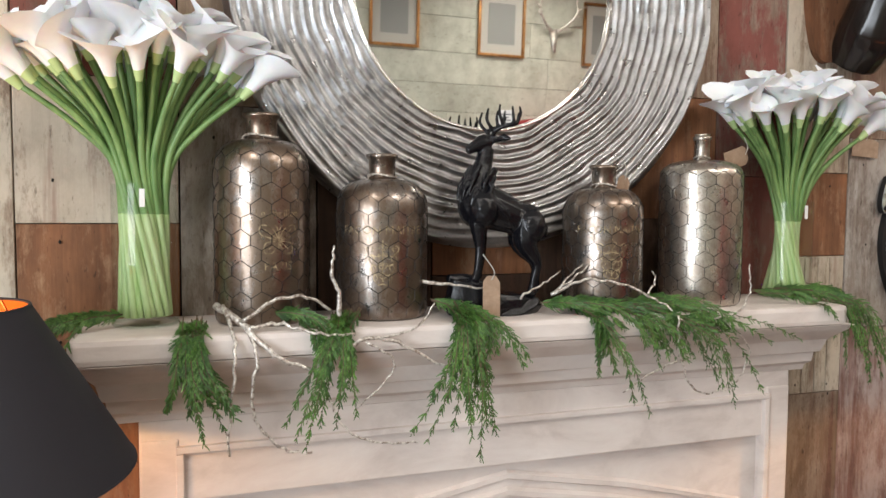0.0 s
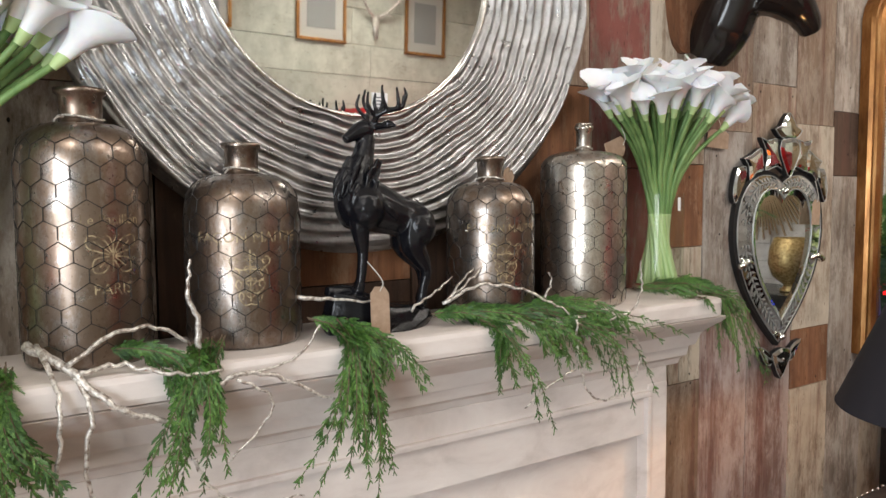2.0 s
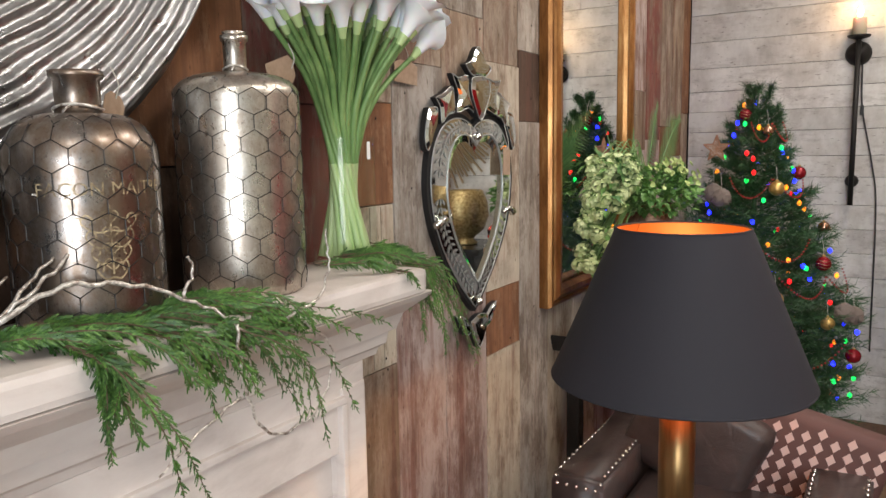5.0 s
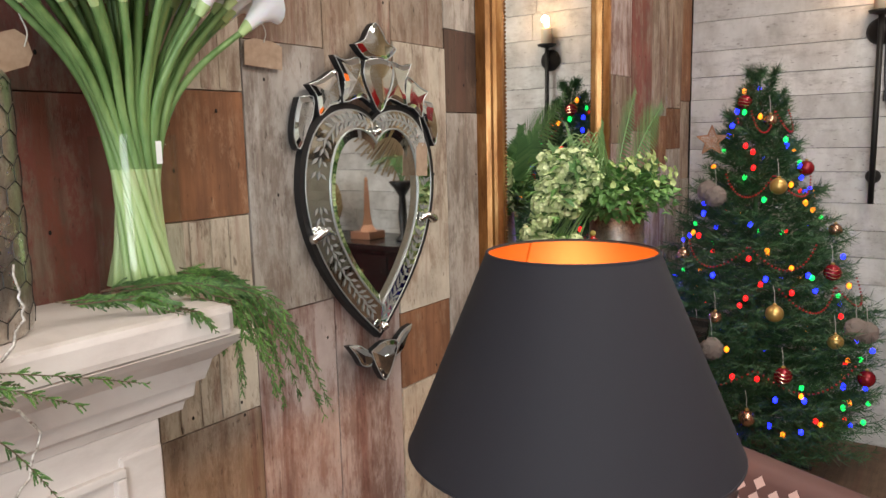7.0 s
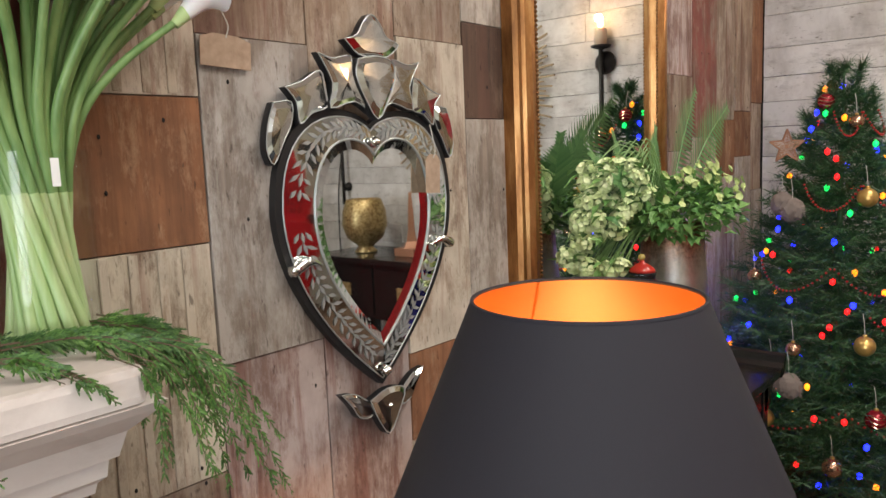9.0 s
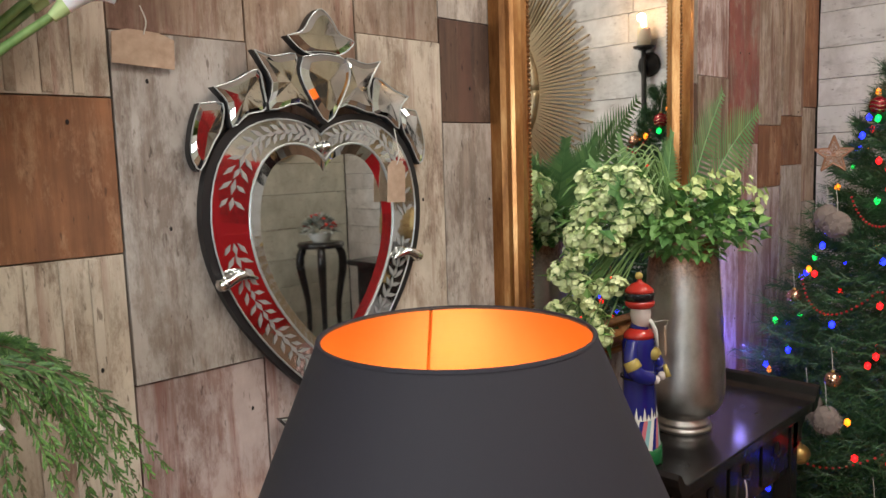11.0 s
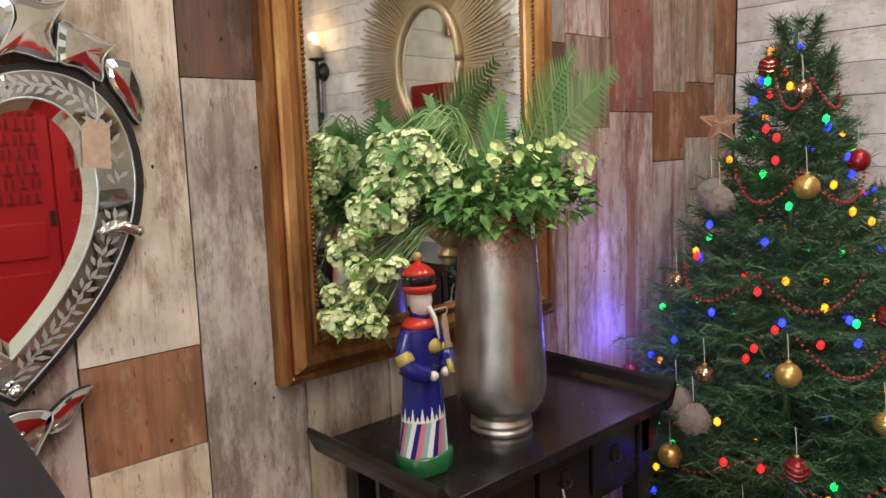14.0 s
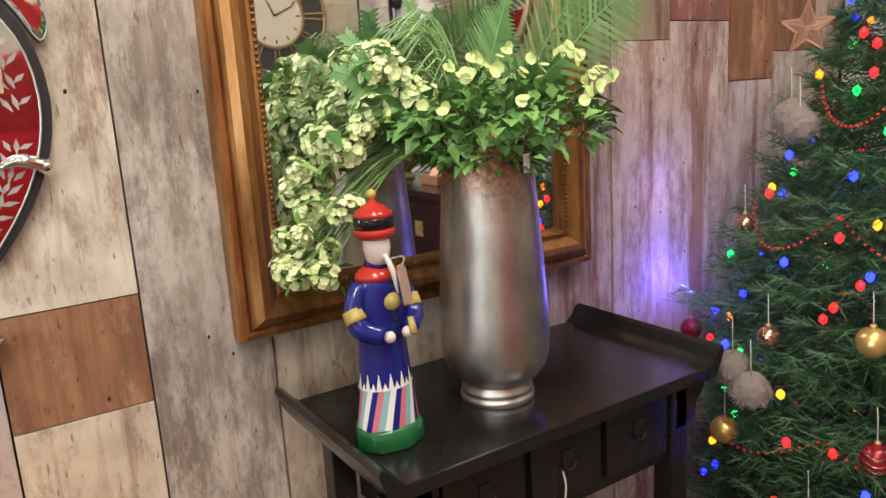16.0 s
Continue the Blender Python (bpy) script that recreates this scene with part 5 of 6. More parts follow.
def cedar(path_points, strands, size, label="cedar spray hanging over the mantel edge"):
    """Feathery drooping foliage: strands fan out from one stem, each with rows of fine scale-leaf twiglets."""
    base = Vector(path_points[0])
    sp = thing("cedar_spray", label, "greenery", base, "cedar sprays")
    stems_, fol = bmesh.new(), bmesh.new()
    for s in range(max(5, int(strands * 0.85))):
        jit = Vector((crng.gauss(0, 1), crng.gauss(0, 0.5), crng.gauss(0, 0.4))) * size * 0.33
        k = crng.uniform(0.55, 1.2)
        pts = [Vector(p) - base for p in path_points]
        cum = [p * 1.0 + jit * (i / (len(pts) - 1)) * (0.6 if i < len(pts) - 1 else 1.0) for i, p in enumerate(pts)]
        cum = [cum[0] + Vector((crng.gauss(0, 0.012), crng.gauss(0, 0.006), abs(crng.gauss(0, 0.006))))] + [cum[0].lerp(c, k) if i > 1 else c for i, c in enumerate(cum) if i > 0]
        path = smooth_path(cum, 12)
        for c_ in path:
            if c_.y + base.y > MF - 0.006 and c_.z + base.z < MZ + 0.004 and c_.x + base.x < MR + 0.01:
                c_.y = MF - 0.010 - base.y
        tube(stems_, path, [0.0016, 0.0006], 4)
        n = len(path)
        for i in range(2, n):
            d = (path[i] - path[i - 1]).normalized()
            u = i / n
            L = (size * 0.19 * (1.05 - u) + 0.010) * (0.75 + 0.5 * math.sin(i * 1.9 + s))
            for sgn in (-1, 1):
                for rep in range(2 if i % 3 else 1):
                    side = d.cross(Vector((crng.gauss(0, 0.35), -1, crng.gauss(0, 0.35)))).normalized() * sgn
                    w = (d * crng.uniform(0.9, 1.5) + side * crng.uniform(0.5, 0.9)).normalized()
                    p0 = path[i - 1].lerp(path[i], crng.random())
                    ln = L * crng.uniform(0.6, 1.1)
                    sag = Vector((0, crng.uniform(-0.004, 0.004), -ln * 0.18))
                    m_ = 5
                    prev = p0
                    for q in range(m_):
                        c = p0 + w * ln * (q + 1) / m_ + sag * ((q + 1) / m_) ** 2
                        sd = w.cross(Vector((crng.gauss(0, 0.3), -1, 0.2))).normalized()
                        for t2 in (-1, 1):
                            e = c + (w * 0.9 + sd * t2 * 0.75) * ln * 0.20 * (1.1 - q / m_)
                            b_ = sd * 0.0011
                            fol.faces.new([fol.verts.new(v) for v in (prev - b_ + (c - prev) * 0.3, prev + b_ + (c - prev) * 0.3, e)])
                        b_ = sd * 0.0012
                        fol.faces.new([fol.verts.new(v) for v in (prev - b_, prev + b_, c)])
                        prev = c
    tagged(part("stemwork", stems_, BARK, sp), kind="stuff")
    tagged(part("foliage", fol, CEDAR, sp, "feathery green scale leaves"), kind="stuff")


e = MF - 0.012
cedar([(0.16, 1.66, 1.30), (0.15, e, 1.27), (0.16, e - 0.02, 1.20), (0.19, e - 0.02, 1.12)], 16, 0.11)
cedar([(0.13, 1.65, 1.30), (0.13, e, 1.275), (0.13, e - 0.02, 1.22), (0.14, e - 0.01, 1.17)], 12, 0.10)
cedar([(0.44, 1.65, 1.31), (0.41, e, 1.285), (0.38, e - 0.03, 1.22), (0.345, e - 0.02, 1.10)], 14, 0.10)
cedar([(0.46, 1.65, 1.31), (0.43, e, 1.28), (0.425, e - 0.02, 1.22), (0.415, e - 0.02, 1.13)], 10, 0.08)
cedar([(0.69, 1.66, 1.315), (0.68, e, 1.285), (0.665, e - 0.03, 1.20), (0.66, e - 0.02, 1.10)], 16, 0.11)
cedar([(0.70, 1.66, 1.315), (0.705, e, 1.285), (0.715, e - 0.03, 1.18), (0.735, e - 0.02, 1.04)], 16, 0.10)
cedar([(0.66, 1.68, 1.32), (0.72, 1.62, 1.31), (0.77, e - 0.01, 1.27), (0.80, e - 0.02, 1.20)], 10, 0.08)
cedar([(0.98, 1.68, 1.31), (1.00, e, 1.285), (1.02, e - 0.03, 1.22), (1.045, e - 0.02, 1.13)], 12, 0.09)
cedar([(0.98, 1.67, 1.31), (1.08, 1.62, 1.305), (1.17, e - 0.02, 1.26), (1.22, e - 0.03, 1.18)], 14, 0.10)
cedar([(1.05, 1.66, 1.31), (1.16, 1.61, 1.30), (1.27, e - 0.02, 1.24), (1.33, e - 0.02, 1.12)], 14, 0.10)
cedar([(1.08, 1.66, 1.31), (1.22, 1.62, 1.305), (1.34, e - 0.02, 1.27), (1.43, e - 0.02, 1.22)], 10, 0.09)
cedar([(1.60, 1.70, 1.315), (1.70, 1.67, 1.315), (1.775, 1.63, 1.285), (1.815, 1.61, 1.20), (1.845, 1.60, 1.09)], 14, 0.09)
cedar([(1.74, 1.74, 1.315), (1.80, 1.69, 1.30), (1.85, 1.66, 1.23), (1.885, 1.65, 1.13)], 14, 0.09)
cedar([(1.52, 1.68, 1.312), (1.60, 1.645, 1.312), (1.66, 1.60, 1.30), (1.70, 1.57, 1.26)], 7, 0.06, "cedar spray lying along the mantel shelf")
cedar([(0.0, 1.72, 1.31), (-0.06, 1.68, 1.315), (-0.12, 1.66, 1.30), (-0.17, 1.65, 1.27)], 12, 0.09, "cedar spray lying on the mantel end")

for x, dx in ((0.30, 0.10), (0.90, 0.12), (1.14, 0.13)):
    cedar([(x, 1.66, 1.305), (x + dx * 0.4, 1.63, 1.318), (x + dx, 1.60, 1.305), (x + dx * 1.25, e - 0.015, 1.275), (x + dx * 1.4, e - 0.03, 1.235)], 8, 0.075, "cedar spray lying along the mantel shelf")

f0 = MF - 0.02


def twig(paths, r, label="frosted silver twig lying along the mantel"):
    tw = thing("decorative_twig", label, "twig", paths[0][0], "frosted twigs")
    base = Vector(paths[0][0])
    for k, p in enumerate(paths):
        bm = bmesh.new()
        pts = smooth_path([Vector(q) - base for q in p], 6)
        pts = [q + Vector((crng.gauss(0, 1), crng.gauss(0, 0.6), crng.gauss(0, 1))) * 0.0018 for q in pts]
        tube(bm, pts, [r * (1 if k == 0 else 0.6), r * 0.35], 6)
        part("branch" if k else "main_branch", bm, TWIG, tw, "", True)


twig([[(0.19, 1.66, 1.335), (0.24, 1.60, 1.30), (0.29, f0, 1.25), (0.36, f0, 1.215), (0.40, f0, 1.20)],
      [(0.235, 1.60, 1.305), (0.29, 1.60, 1.345), (0.36, 1.61, 1.35), (0.41, 1.62, 1.32)],
      [(0.25, 1.59, 1.295), (0.31, 1.60, 1.30), (0.37, f0, 1.285), (0.45, f0, 1.275)],
      [(0.24, 1.60, 1.30), (0.26, f0, 1.24), (0.25, f0, 1.14), (0.30, f0, 1.07), (0.36, f0, 1.05)],
      [(0.20, 1.65, 1.335), (0.22, f0, 1.26), (0.215, f0, 1.18), (0.205, f0, 1.06)]], 0.0075)
twig([[(0.425, 1.62, 1.285), (0.425, 1.615, 1.35), (0.41, 1.61, 1.40), (0.415, 1.61, 1.455)]], 0.006, "upright frosted silver twig")
twig([[(0.42, f0, 1.25), (0.50, f0, 1.27), (0.57, f0, 1.24), (0.64, f0, 1.20), (0.72, f0, 1.19)],
      [(0.47, f0, 1.262), (0.53, f0, 1.22), (0.50, f0, 1.17), (0.45, f0, 1.13)],
      [(0.50, f0, 1.268), (0.57, f0, 1.285), (0.61, f0 - 0.005, 1.33)],
      [(0.40, f0, 1.15), (0.43, f0, 1.09), (0.50, f0, 1.055), (0.58, f0, 1.05)]], 0.005)
twig([[(0.92, 1.66, 1.33), (1.00, 1.64, 1.365), (1.08, 1.62, 1.355), (1.16, 1.60, 1.32), (1.22, f0, 1.27)],
      [(0.94, 1.66, 1.34), (1.01, 1.66, 1.39), (1.045, 1.67, 1.44), (1.00, 1.69, 1.48)],
      [(0.93, 1.66, 1.335), (0.99, 1.67, 1.385), (1.03, 1.68, 1.40)],
      [(1.20, f0, 1.285), (1.21, f0, 1.19), (1.25, f0, 1.11), (1.33, f0, 1.10), (1.38, f0, 1.13), (1.40, f0, 1.20), (1.33, f0, 1.27)],
      [(1.30, f0, 1.275), (1.37, f0, 1.29), (1.40, f0, 1.34), (1.395, f0, 1.40)],
      [(1.14, 1.60, 1.33), (1.16, 1.60, 1.365), (1.15, 1.60, 1.385)],
      [(1.20, f0, 1.18), (1.12, f0, 1.15), (1.06, f0, 1.12)]], 0.0045)
twig([[(0.62, 1.68, 1.365), (0.70, 1.66, 1.36), (0.78, 1.64, 1.345)], [(0.84, 1.64, 1.33), (0.90, 1.65, 1.36), (0.95, 1.66, 1.385)]], 0.0045)

# ---- black horse head on a plaque ----
bm = bmesh.new()
tube(bm, smooth_path([(1.975, 1.84, 1.96), (1.97, 1.78, 2.03), (1.975, 1.72, 2.16), (2.00, 1.68, 2.24)], 5), [0.075, 0.085, 0.075, 0.06], 14)
tube(bm, smooth_path([(2.00, 1.68, 2.25), (2.06, 1.66, 2.16), (2.115, 1.645, 2.075), (2.155, 1.64, 2.035), (2.178, 1.64, 2.008)], 5), [0.06, 0.066, 0.048, 0.040, 0.030], 14)
tube(bm, [(1.99, 1.69, 2.12), (2.06, 1.66, 2.095), (2.12, 1.65, 2.06)], [0.080, 0.062, 0.042], 12)
for s in (-1, 1):
    tube(bm, smooth_path([(1.975, 1.68 + 0.03 * s, 2.28), (1.965, 1.68 + 0.038 * s, 2.33), (1.98, 1.68 + 0.032 * s, 2.37)], 3), [0.02, 0.018, 0.004], 8)
    ball(bm, (2.055, 1.66 + 0.052 * s, 2.20), 0.013, 2)
    ball(bm, (2.170, 1.64 + 0.022 * s, 2.03), 0.012, 2)
for k in range(9):
    p = Vector((1.915 - 0.002 * k, 1.76 - 0.008 * k, 2.02 + 0.03 * k))
    tube(bm, [p + Vector((0.02, 0, 0.02)), p, p + Vector((-0.012, 0, -0.04))], [0.012, 0.016, 0.004], 6)
blended("horse_head_mount", bm, HORSE, "glossy black horse head mounted on the boarded wall", "wall sculpture", 0.006)
bm = bmesh.new()
plate(bm, [(1.885 + 0.075 * math.cos(a) * (1 + 0.1 * math.sin(3 * a)), 2.10 + 0.15 * math.sin(a)) for a in np.linspace(0, 2 * math.pi, 32, endpoint=False)], 1.838, 1.858)
solid("wooden_plaque", bm, BROWN, "dark brown wooden plaque behind the horse head", "plaque")
t = thing("card_tag", "brown card tag hung on the wall from a white string", "tag", (2.04, 1.850, 1.685))
tag_card(t, (0.01, -0.002, 0.0), (0.10, 0.055), 0, 3, 0, "brown card tag")

# ---- leather armchair with cushion ----
ch = thing("armchair", "brown leather armchair with nail-studded arms", "armchair", (0, 0, 0))
part("seat_base", boxes((2.36, 2.93, 0.84, 1.54, 0.10, 0.40), bevel=0.02), LEATHER, ch, "", True)
for x in (2.38, 2.86):
    for y in (0.86, 1.47):
        part("leg", boxes((x, x + 0.05, y, y + 0.05, 0.0, 0.0995), bevel=0.004), LACQUER, ch)
part("seat_cushion", boxes((2.34, 2.80, 0.96, 1.42, 0.401, 0.52), bevel=0.04), LEATHER, ch, "", True)
part("backrest", boxes((2.80, 2.95, 0.84, 1.40, 0.401, 0.66), bevel=0.045), LEATHER, ch, "", True)
for y0, y1 in ((1.425, 1.58), (0.80, 0.955)):
    bm = bmesh.new()
    plate(bm, [(2.33, 0.40), (2.33, 0.595), (2.36, 0.615), (2.55, 0.612), (2.80, 0.62), (2.93, 0.63), (2.93, 0.40)], y0, y1)
    bmesh.ops.recalc_face_normals(bm, faces=bm.faces)
    bmesh.ops.bevel(bm, geom=bm.edges[:], offset=0.012, segments=3, affect="EDGES")
    arm = part("arm", bm, LEATHER, ch, "", True)
    for yy, xs in ((y1 - 0.012, [2.345 + 0.032 * k for k in range(16)]), (y0 + 0.012, [2.345 + 0.032 * k for k in range(14)])):
        for xq in xs:
            bm = bmesh.new()
            ball(bm, (0, 0, 0), 0.0062, 1)
            st = part("stud", bm, STUD, arm, "", True)
            st.location = (xq, yy, 0.6155 if xq > 2.36 else 0.604)
    for k in range(5):
        bm = bmesh.new()
        ball(bm, (0, 0, 0), 0.0062, 1)
        st = part("stud", bm, STUD, arm, "", True)
        st.location = (2.329, y0 + 0.02 + k * 0.028, 0.59)
bm = bmesh.new()
tube(bm, smooth_path([(2.62, 1.40, 0.54), (2.70, 1.41, 0.62), (2.76, 1.40, 0.68), (2.80, 1.30, 0.70)], 6), [0.035, 0.06, 0.06, 0.03], 14)
cb = solid("leather_cushion", boxes((-0.19, 0.19, -0.055, 0.055, -0.16, 0.16), bevel=0.045), LEATHER, "plump brown leather cushion leaning in the armchair", "cushion", smooth=True)
bm.free()
cb.matrix_world = pose(2.72, 1.27, 0.64, 0, -24, 86)

cu = thing("patterned_cushion", "plum cushion with pale blush ogee lattice in the armchair", "cushion", (0, 0, 0))
cu.matrix_world = pose(2.76, 0.98, 0.60, 0, -14, 94)
bm = boxes((-0.20, 0.20, -0.05, 0.05, -0.16, 0.16), bevel=0.03)
part("cover", bm, CUSHION, cu, "", True)
for i in range(10):
    for j in range(7):
        px = -0.17 + 0.0378 * i
        pz = -0.125 + 0.0416 * j + (0.0208 if i % 2 else 0)
        if pz > 0.135:
            continue
        bm = bmesh.new()
        for s in (1,):
            w, h = 0.0135, 0.0185
            pts = [(px, pz + h), (px + w * 0.45, pz + h * 0.5), (px + w, pz), (px + w * 0.45, pz - h * 0.5), (px, pz - h), (px - w * 0.45, pz - h * 0.5), (px - w, pz), (px - w * 0.45, pz + h * 0.5)]
            plate(bm, pts, s * 0.0505, s * 0.0512)
        part("ogee", bm, LATTICE, cu)

# ---- Christmas tree ----
TX, TY, TZ = 4.43, 1.395, 1.82
trng = random.Random(42)


def tree_r(z):
    return min(0.49, 0.035 + 0.392 * (TZ - z))


tree = thing("christmas_tree", "bushy green artificial Christmas tree strung with coloured lights", "tree", (TX, TY, 0))
bm = bmesh.new()
tube(bm, [(0, 0, 0), (0, 0, 0.6), (0, 0, TZ - 0.05)], [0.022, 0.018, 0.004], 10)
part("trunk", bm, NEEDLE, tree)
bm = bmesh.new()
for k in range(4):
    a = k * math.pi / 2 + 0.4
    tube(bm, [(0, 0, 0.12), (0.10 * math.cos(a), 0.10 * math.sin(a), 0.06), (0.28 * math.cos(a), 0.28 * math.sin(a), 0.012)], 0.011, 6)
part("stand", bm, IRON, tree)
fol, limbs = bmesh.new(), bmesh.new()
nb = 560
for i in range(nb):
    u = (i + 0.5) / nb
    z = TZ - 0.02 - (TZ - 0.22) * u ** 0.62
    a = i * 2.399963 + trng.uniform(-0.3, 0.3)
    R = tree_r(z) * trng.uniform(0.72, 1.12)
    out = Vector((math.cos(a), math.sin(a), 0))
    p0 = Vector((0, 0, z)) + out * R * 0.12
    p1 = Vector((0, 0, z + trng.uniform(-0.01, 0.05))) + out * R
    if TX + p1.x > 4.93 or TY + p1.y > 1.80:
        p1 = p0.lerp(p1, 0.7)
    p1.z = max(0.12, p1.z)
    mid = p0.lerp(p1, 0.55) - Vector((0, 0, 0.02))
    path = smooth_path([p0, mid, p1], 4)
    tube(limbs, path, [0.003, 0.0012], 4)
    twigs = [(path, 1.0)]
    for s in (-1, 1):
        q = path[4]
        d = (path[-1] - path[3]).normalized()
        sd = d.cross(Vector((0, 0, 1))).normalized() * s
        twigs.append(([q, q + (d + sd * 0.8).normalized() * R * 0.38 + Vector((0, 0, 0.015))], 0.8))
        twigs.append(([path[6], path[6] + (d * 1.3 + sd * 0.8).normalized() * R * 0.26 + Vector((0, 0, 0.02))], 0.7))
    for tp, k in twigs:
        n = 42 if k == 1.0 else 26
        for j in range(n):
            f = (j + trng.random()) / n * (len(tp) - 1)
            i0 = min(int(f), len(tp) - 2)
            p = tp[i0].lerp(tp[i0 + 1], f - i0)
            d = (tp[i0 + 1] - tp[i0]).normalized()
            r_ = Vector((trng.gauss(0, 1), trng.gauss(0, 1), trng.gauss(0, 1)))
            w = (d * 0.75 + r_.normalized() * 0.8).normalized()
            L = trng.uniform(0.026, 0.052)
            sd = w.orthogonal().normalized() * 0.0017
            fol.faces.new([fol.verts.new(v) for v in (p - sd, p + sd, p + w * L + sd * 0.3, p + w * L - sd * 0.3)])
tagged(part("needles", fol, NEEDLE, tree, "dark green needles"), kind="stuff")
tagged(part("branchwork", limbs, NEEDLE, tree), kind="stuff")


def on_tree(a, z, k=0.95):
    R = tree_r(z) * k
    p = Vector((R * math.cos(a), R * math.sin(a), z))
    p.x = min(p.x, 4.90 - TX)
    p.y = min(p.y, 1.78 - TY)
    return p


led_meshes = []
for m_ in LED:
    bm = bmesh.new()
    ball(bm, (0, 0, 0), 0.0105, 1, 0, 1.3)
    ob = bm_object("light_bulb", bm, m_, True)
    led_meshes.append(ob.data)
    bpy.data.objects.remove(ob)
nl = 150
for i in range(nl):
    z = TZ - 0.06 - (TZ - 0.30) * ((i + 0.5) / nl) ** 0.7
    ob = new("light_bulb", led_meshes[(0, 3, 1, 2, 0, 1, 3, 2, 0)[i % 9]])
    ob.location = on_tree(trng.uniform(0, 6.2832), z + trng.uniform(-0.02, 0.02), trng.uniform(0.78, 1.0))
    ob.parent = tree


def ornament(name, label, at, r, material, kind="ball"):
    o = thing(name, label, "ornament", at, "tree ornaments")
    bm = bmesh.new()
    if kind == "fur":
        ball(bm, (0, 0, 0), r, 3, 0, 1.05)
        for v in bm.verts:
            v.co *= 1 + trng.uniform(-0.05, 0.07)
        for k in range(240):
            d = Vector((trng.gauss(0, 1), trng.gauss(0, 1), trng.gauss(0, 1))).normalized()
            s = d.orthogonal().normalized() * 0.0015
            bm.faces.new([bm.verts.new(v) for v in (d * r * 0.95 - s, d * r * 0.95 + s, d * r * 1.22 + Vector((0, 0, -0.006)))])
    else:
        ball(bm, (0, 0, 0), r, 3)
    part("body", bm, material, o, "", kind != "fur")
    if kind == "stripe":
        for k in (-0.45, 0.0, 0.45):
            bm = bmesh.new()
            rr = r * math.cos(k) * 1.01
            tube(bm, [(rr * math.cos(a), rr * math.sin(a), r * math.sin(k) + 0.004 * math.sin(3 * a)) for a in np.linspace(0, 2 * math.pi, 25)], 0.002, 5)
            part("stripe", bm, BAUBLE_C, o, "glitter stripe")
    if kind != "fur":
        bm = bmesh.new()
        lathe(bm, [(r * 0.22, r * 0.95), (r * 0.22, r * 1.15), (r * 0.1, r * 1.2)], 10)
        part("cap", bm, BAUBLE_G, o, "", True)
    bm = bmesh.new()
    tube(bm, [(0, 0, r), (0.003, 0.004, r + 0.05), (0.01, 0.01, r + 0.075)], 0.0012, 4)
    part("loop", bm, STRING, o)
    return o


lamp("led_glow", "POINT", pose(4.11, 1.775, 0.84), 1.3, (0.12, 0.10, 1.0), 0.01)
lamp("led_glow", "POINT", pose(4.10, 1.78, 1.12), 0.3, (0.35, 0.3, 1.0), 0.01)


def at_tree(a, z, k=1.0):
    return Vector((TX, TY, 0)) + on_tree(a, z, k)


ornament("bauble", "matt gold glass bauble on the tree", (4.207, 1.264, 1.315), 0.034, BAUBLE_G)
FRONT = math.pi + 0.35
for da, z, r, kind in ((0.05, 0.83, 0.034, 0), (-0.75, 1.66, 0.030, 1), (0.95, 1.38, 0.032, 2), (0.75, 0.97, 0.034, 1), (-1.05, 1.02, 0.026, 3), (-0.45, 0.80, 0.026, 3), (0.2, 1.58, 0.026, 3), (0.1, 0.60, 0.034, 1), (-0.6, 0.55, 0.034, 0), (1.25, 1.12, 0.028, 3), (0.55, 0.72, 0.030, 0), (-1.3, 0.70, 0.030, 2), (0.9, 0.55, 0.034, 2), (-0.15, 0.42, 0.034, 3)):
    nm = ("matt gold glass bauble on the tree", "striped dark red glitter bauble on the tree", "dark red glass bauble on the tree", "shiny rose-gold bauble on the tree")[kind]
    ornament("bauble", nm, at_tree(FRONT + da, z, 1.02), r, (BAUBLE_G, BAUBLE_R, BAUBLE_R, BAUBLE_C)[kind], "stripe" if kind == 1 else "ball")
for da, z in ((-0.95, 1.29), (-0.75, 1.27), (-0.55, 0.72), (-0.42, 0.69), (0.75, 0.76), (0.88, 0.74)):
    ornament("fur_ornament", "fluffy grey fur ball ornament on the tree", at_tree(FRONT + da, z, 1.08), 0.042, FUR, "fur")
st = thing("wicker_star", "copper wicker star ornament on the tree", "ornament", at_tree(FRONT - 1.15, 1.50, 1.35))
pts = [Vector((r * math.sin(a) * 0.35, -r * math.sin(a) * 0.9, r * math.cos(a))) for k in range(10) for a, r in ((k * math.pi / 5, 0.066 if k % 2 == 0 else 0.028),)]
bm = bmesh.new()
for i in range(10):
    tube(bm, [pts[i], pts[(i + 1) % 10]], 0.003, 5)
    for j in range(1, 6):
        tube(bm, [pts[i] * (j / 6), pts[(i + 1) % 10] * (j / 6)], 0.0014, 4)
    tube(bm, [Vector(), pts[i]], 0.0016, 4)
part("weave", bm, RATTAN, st)
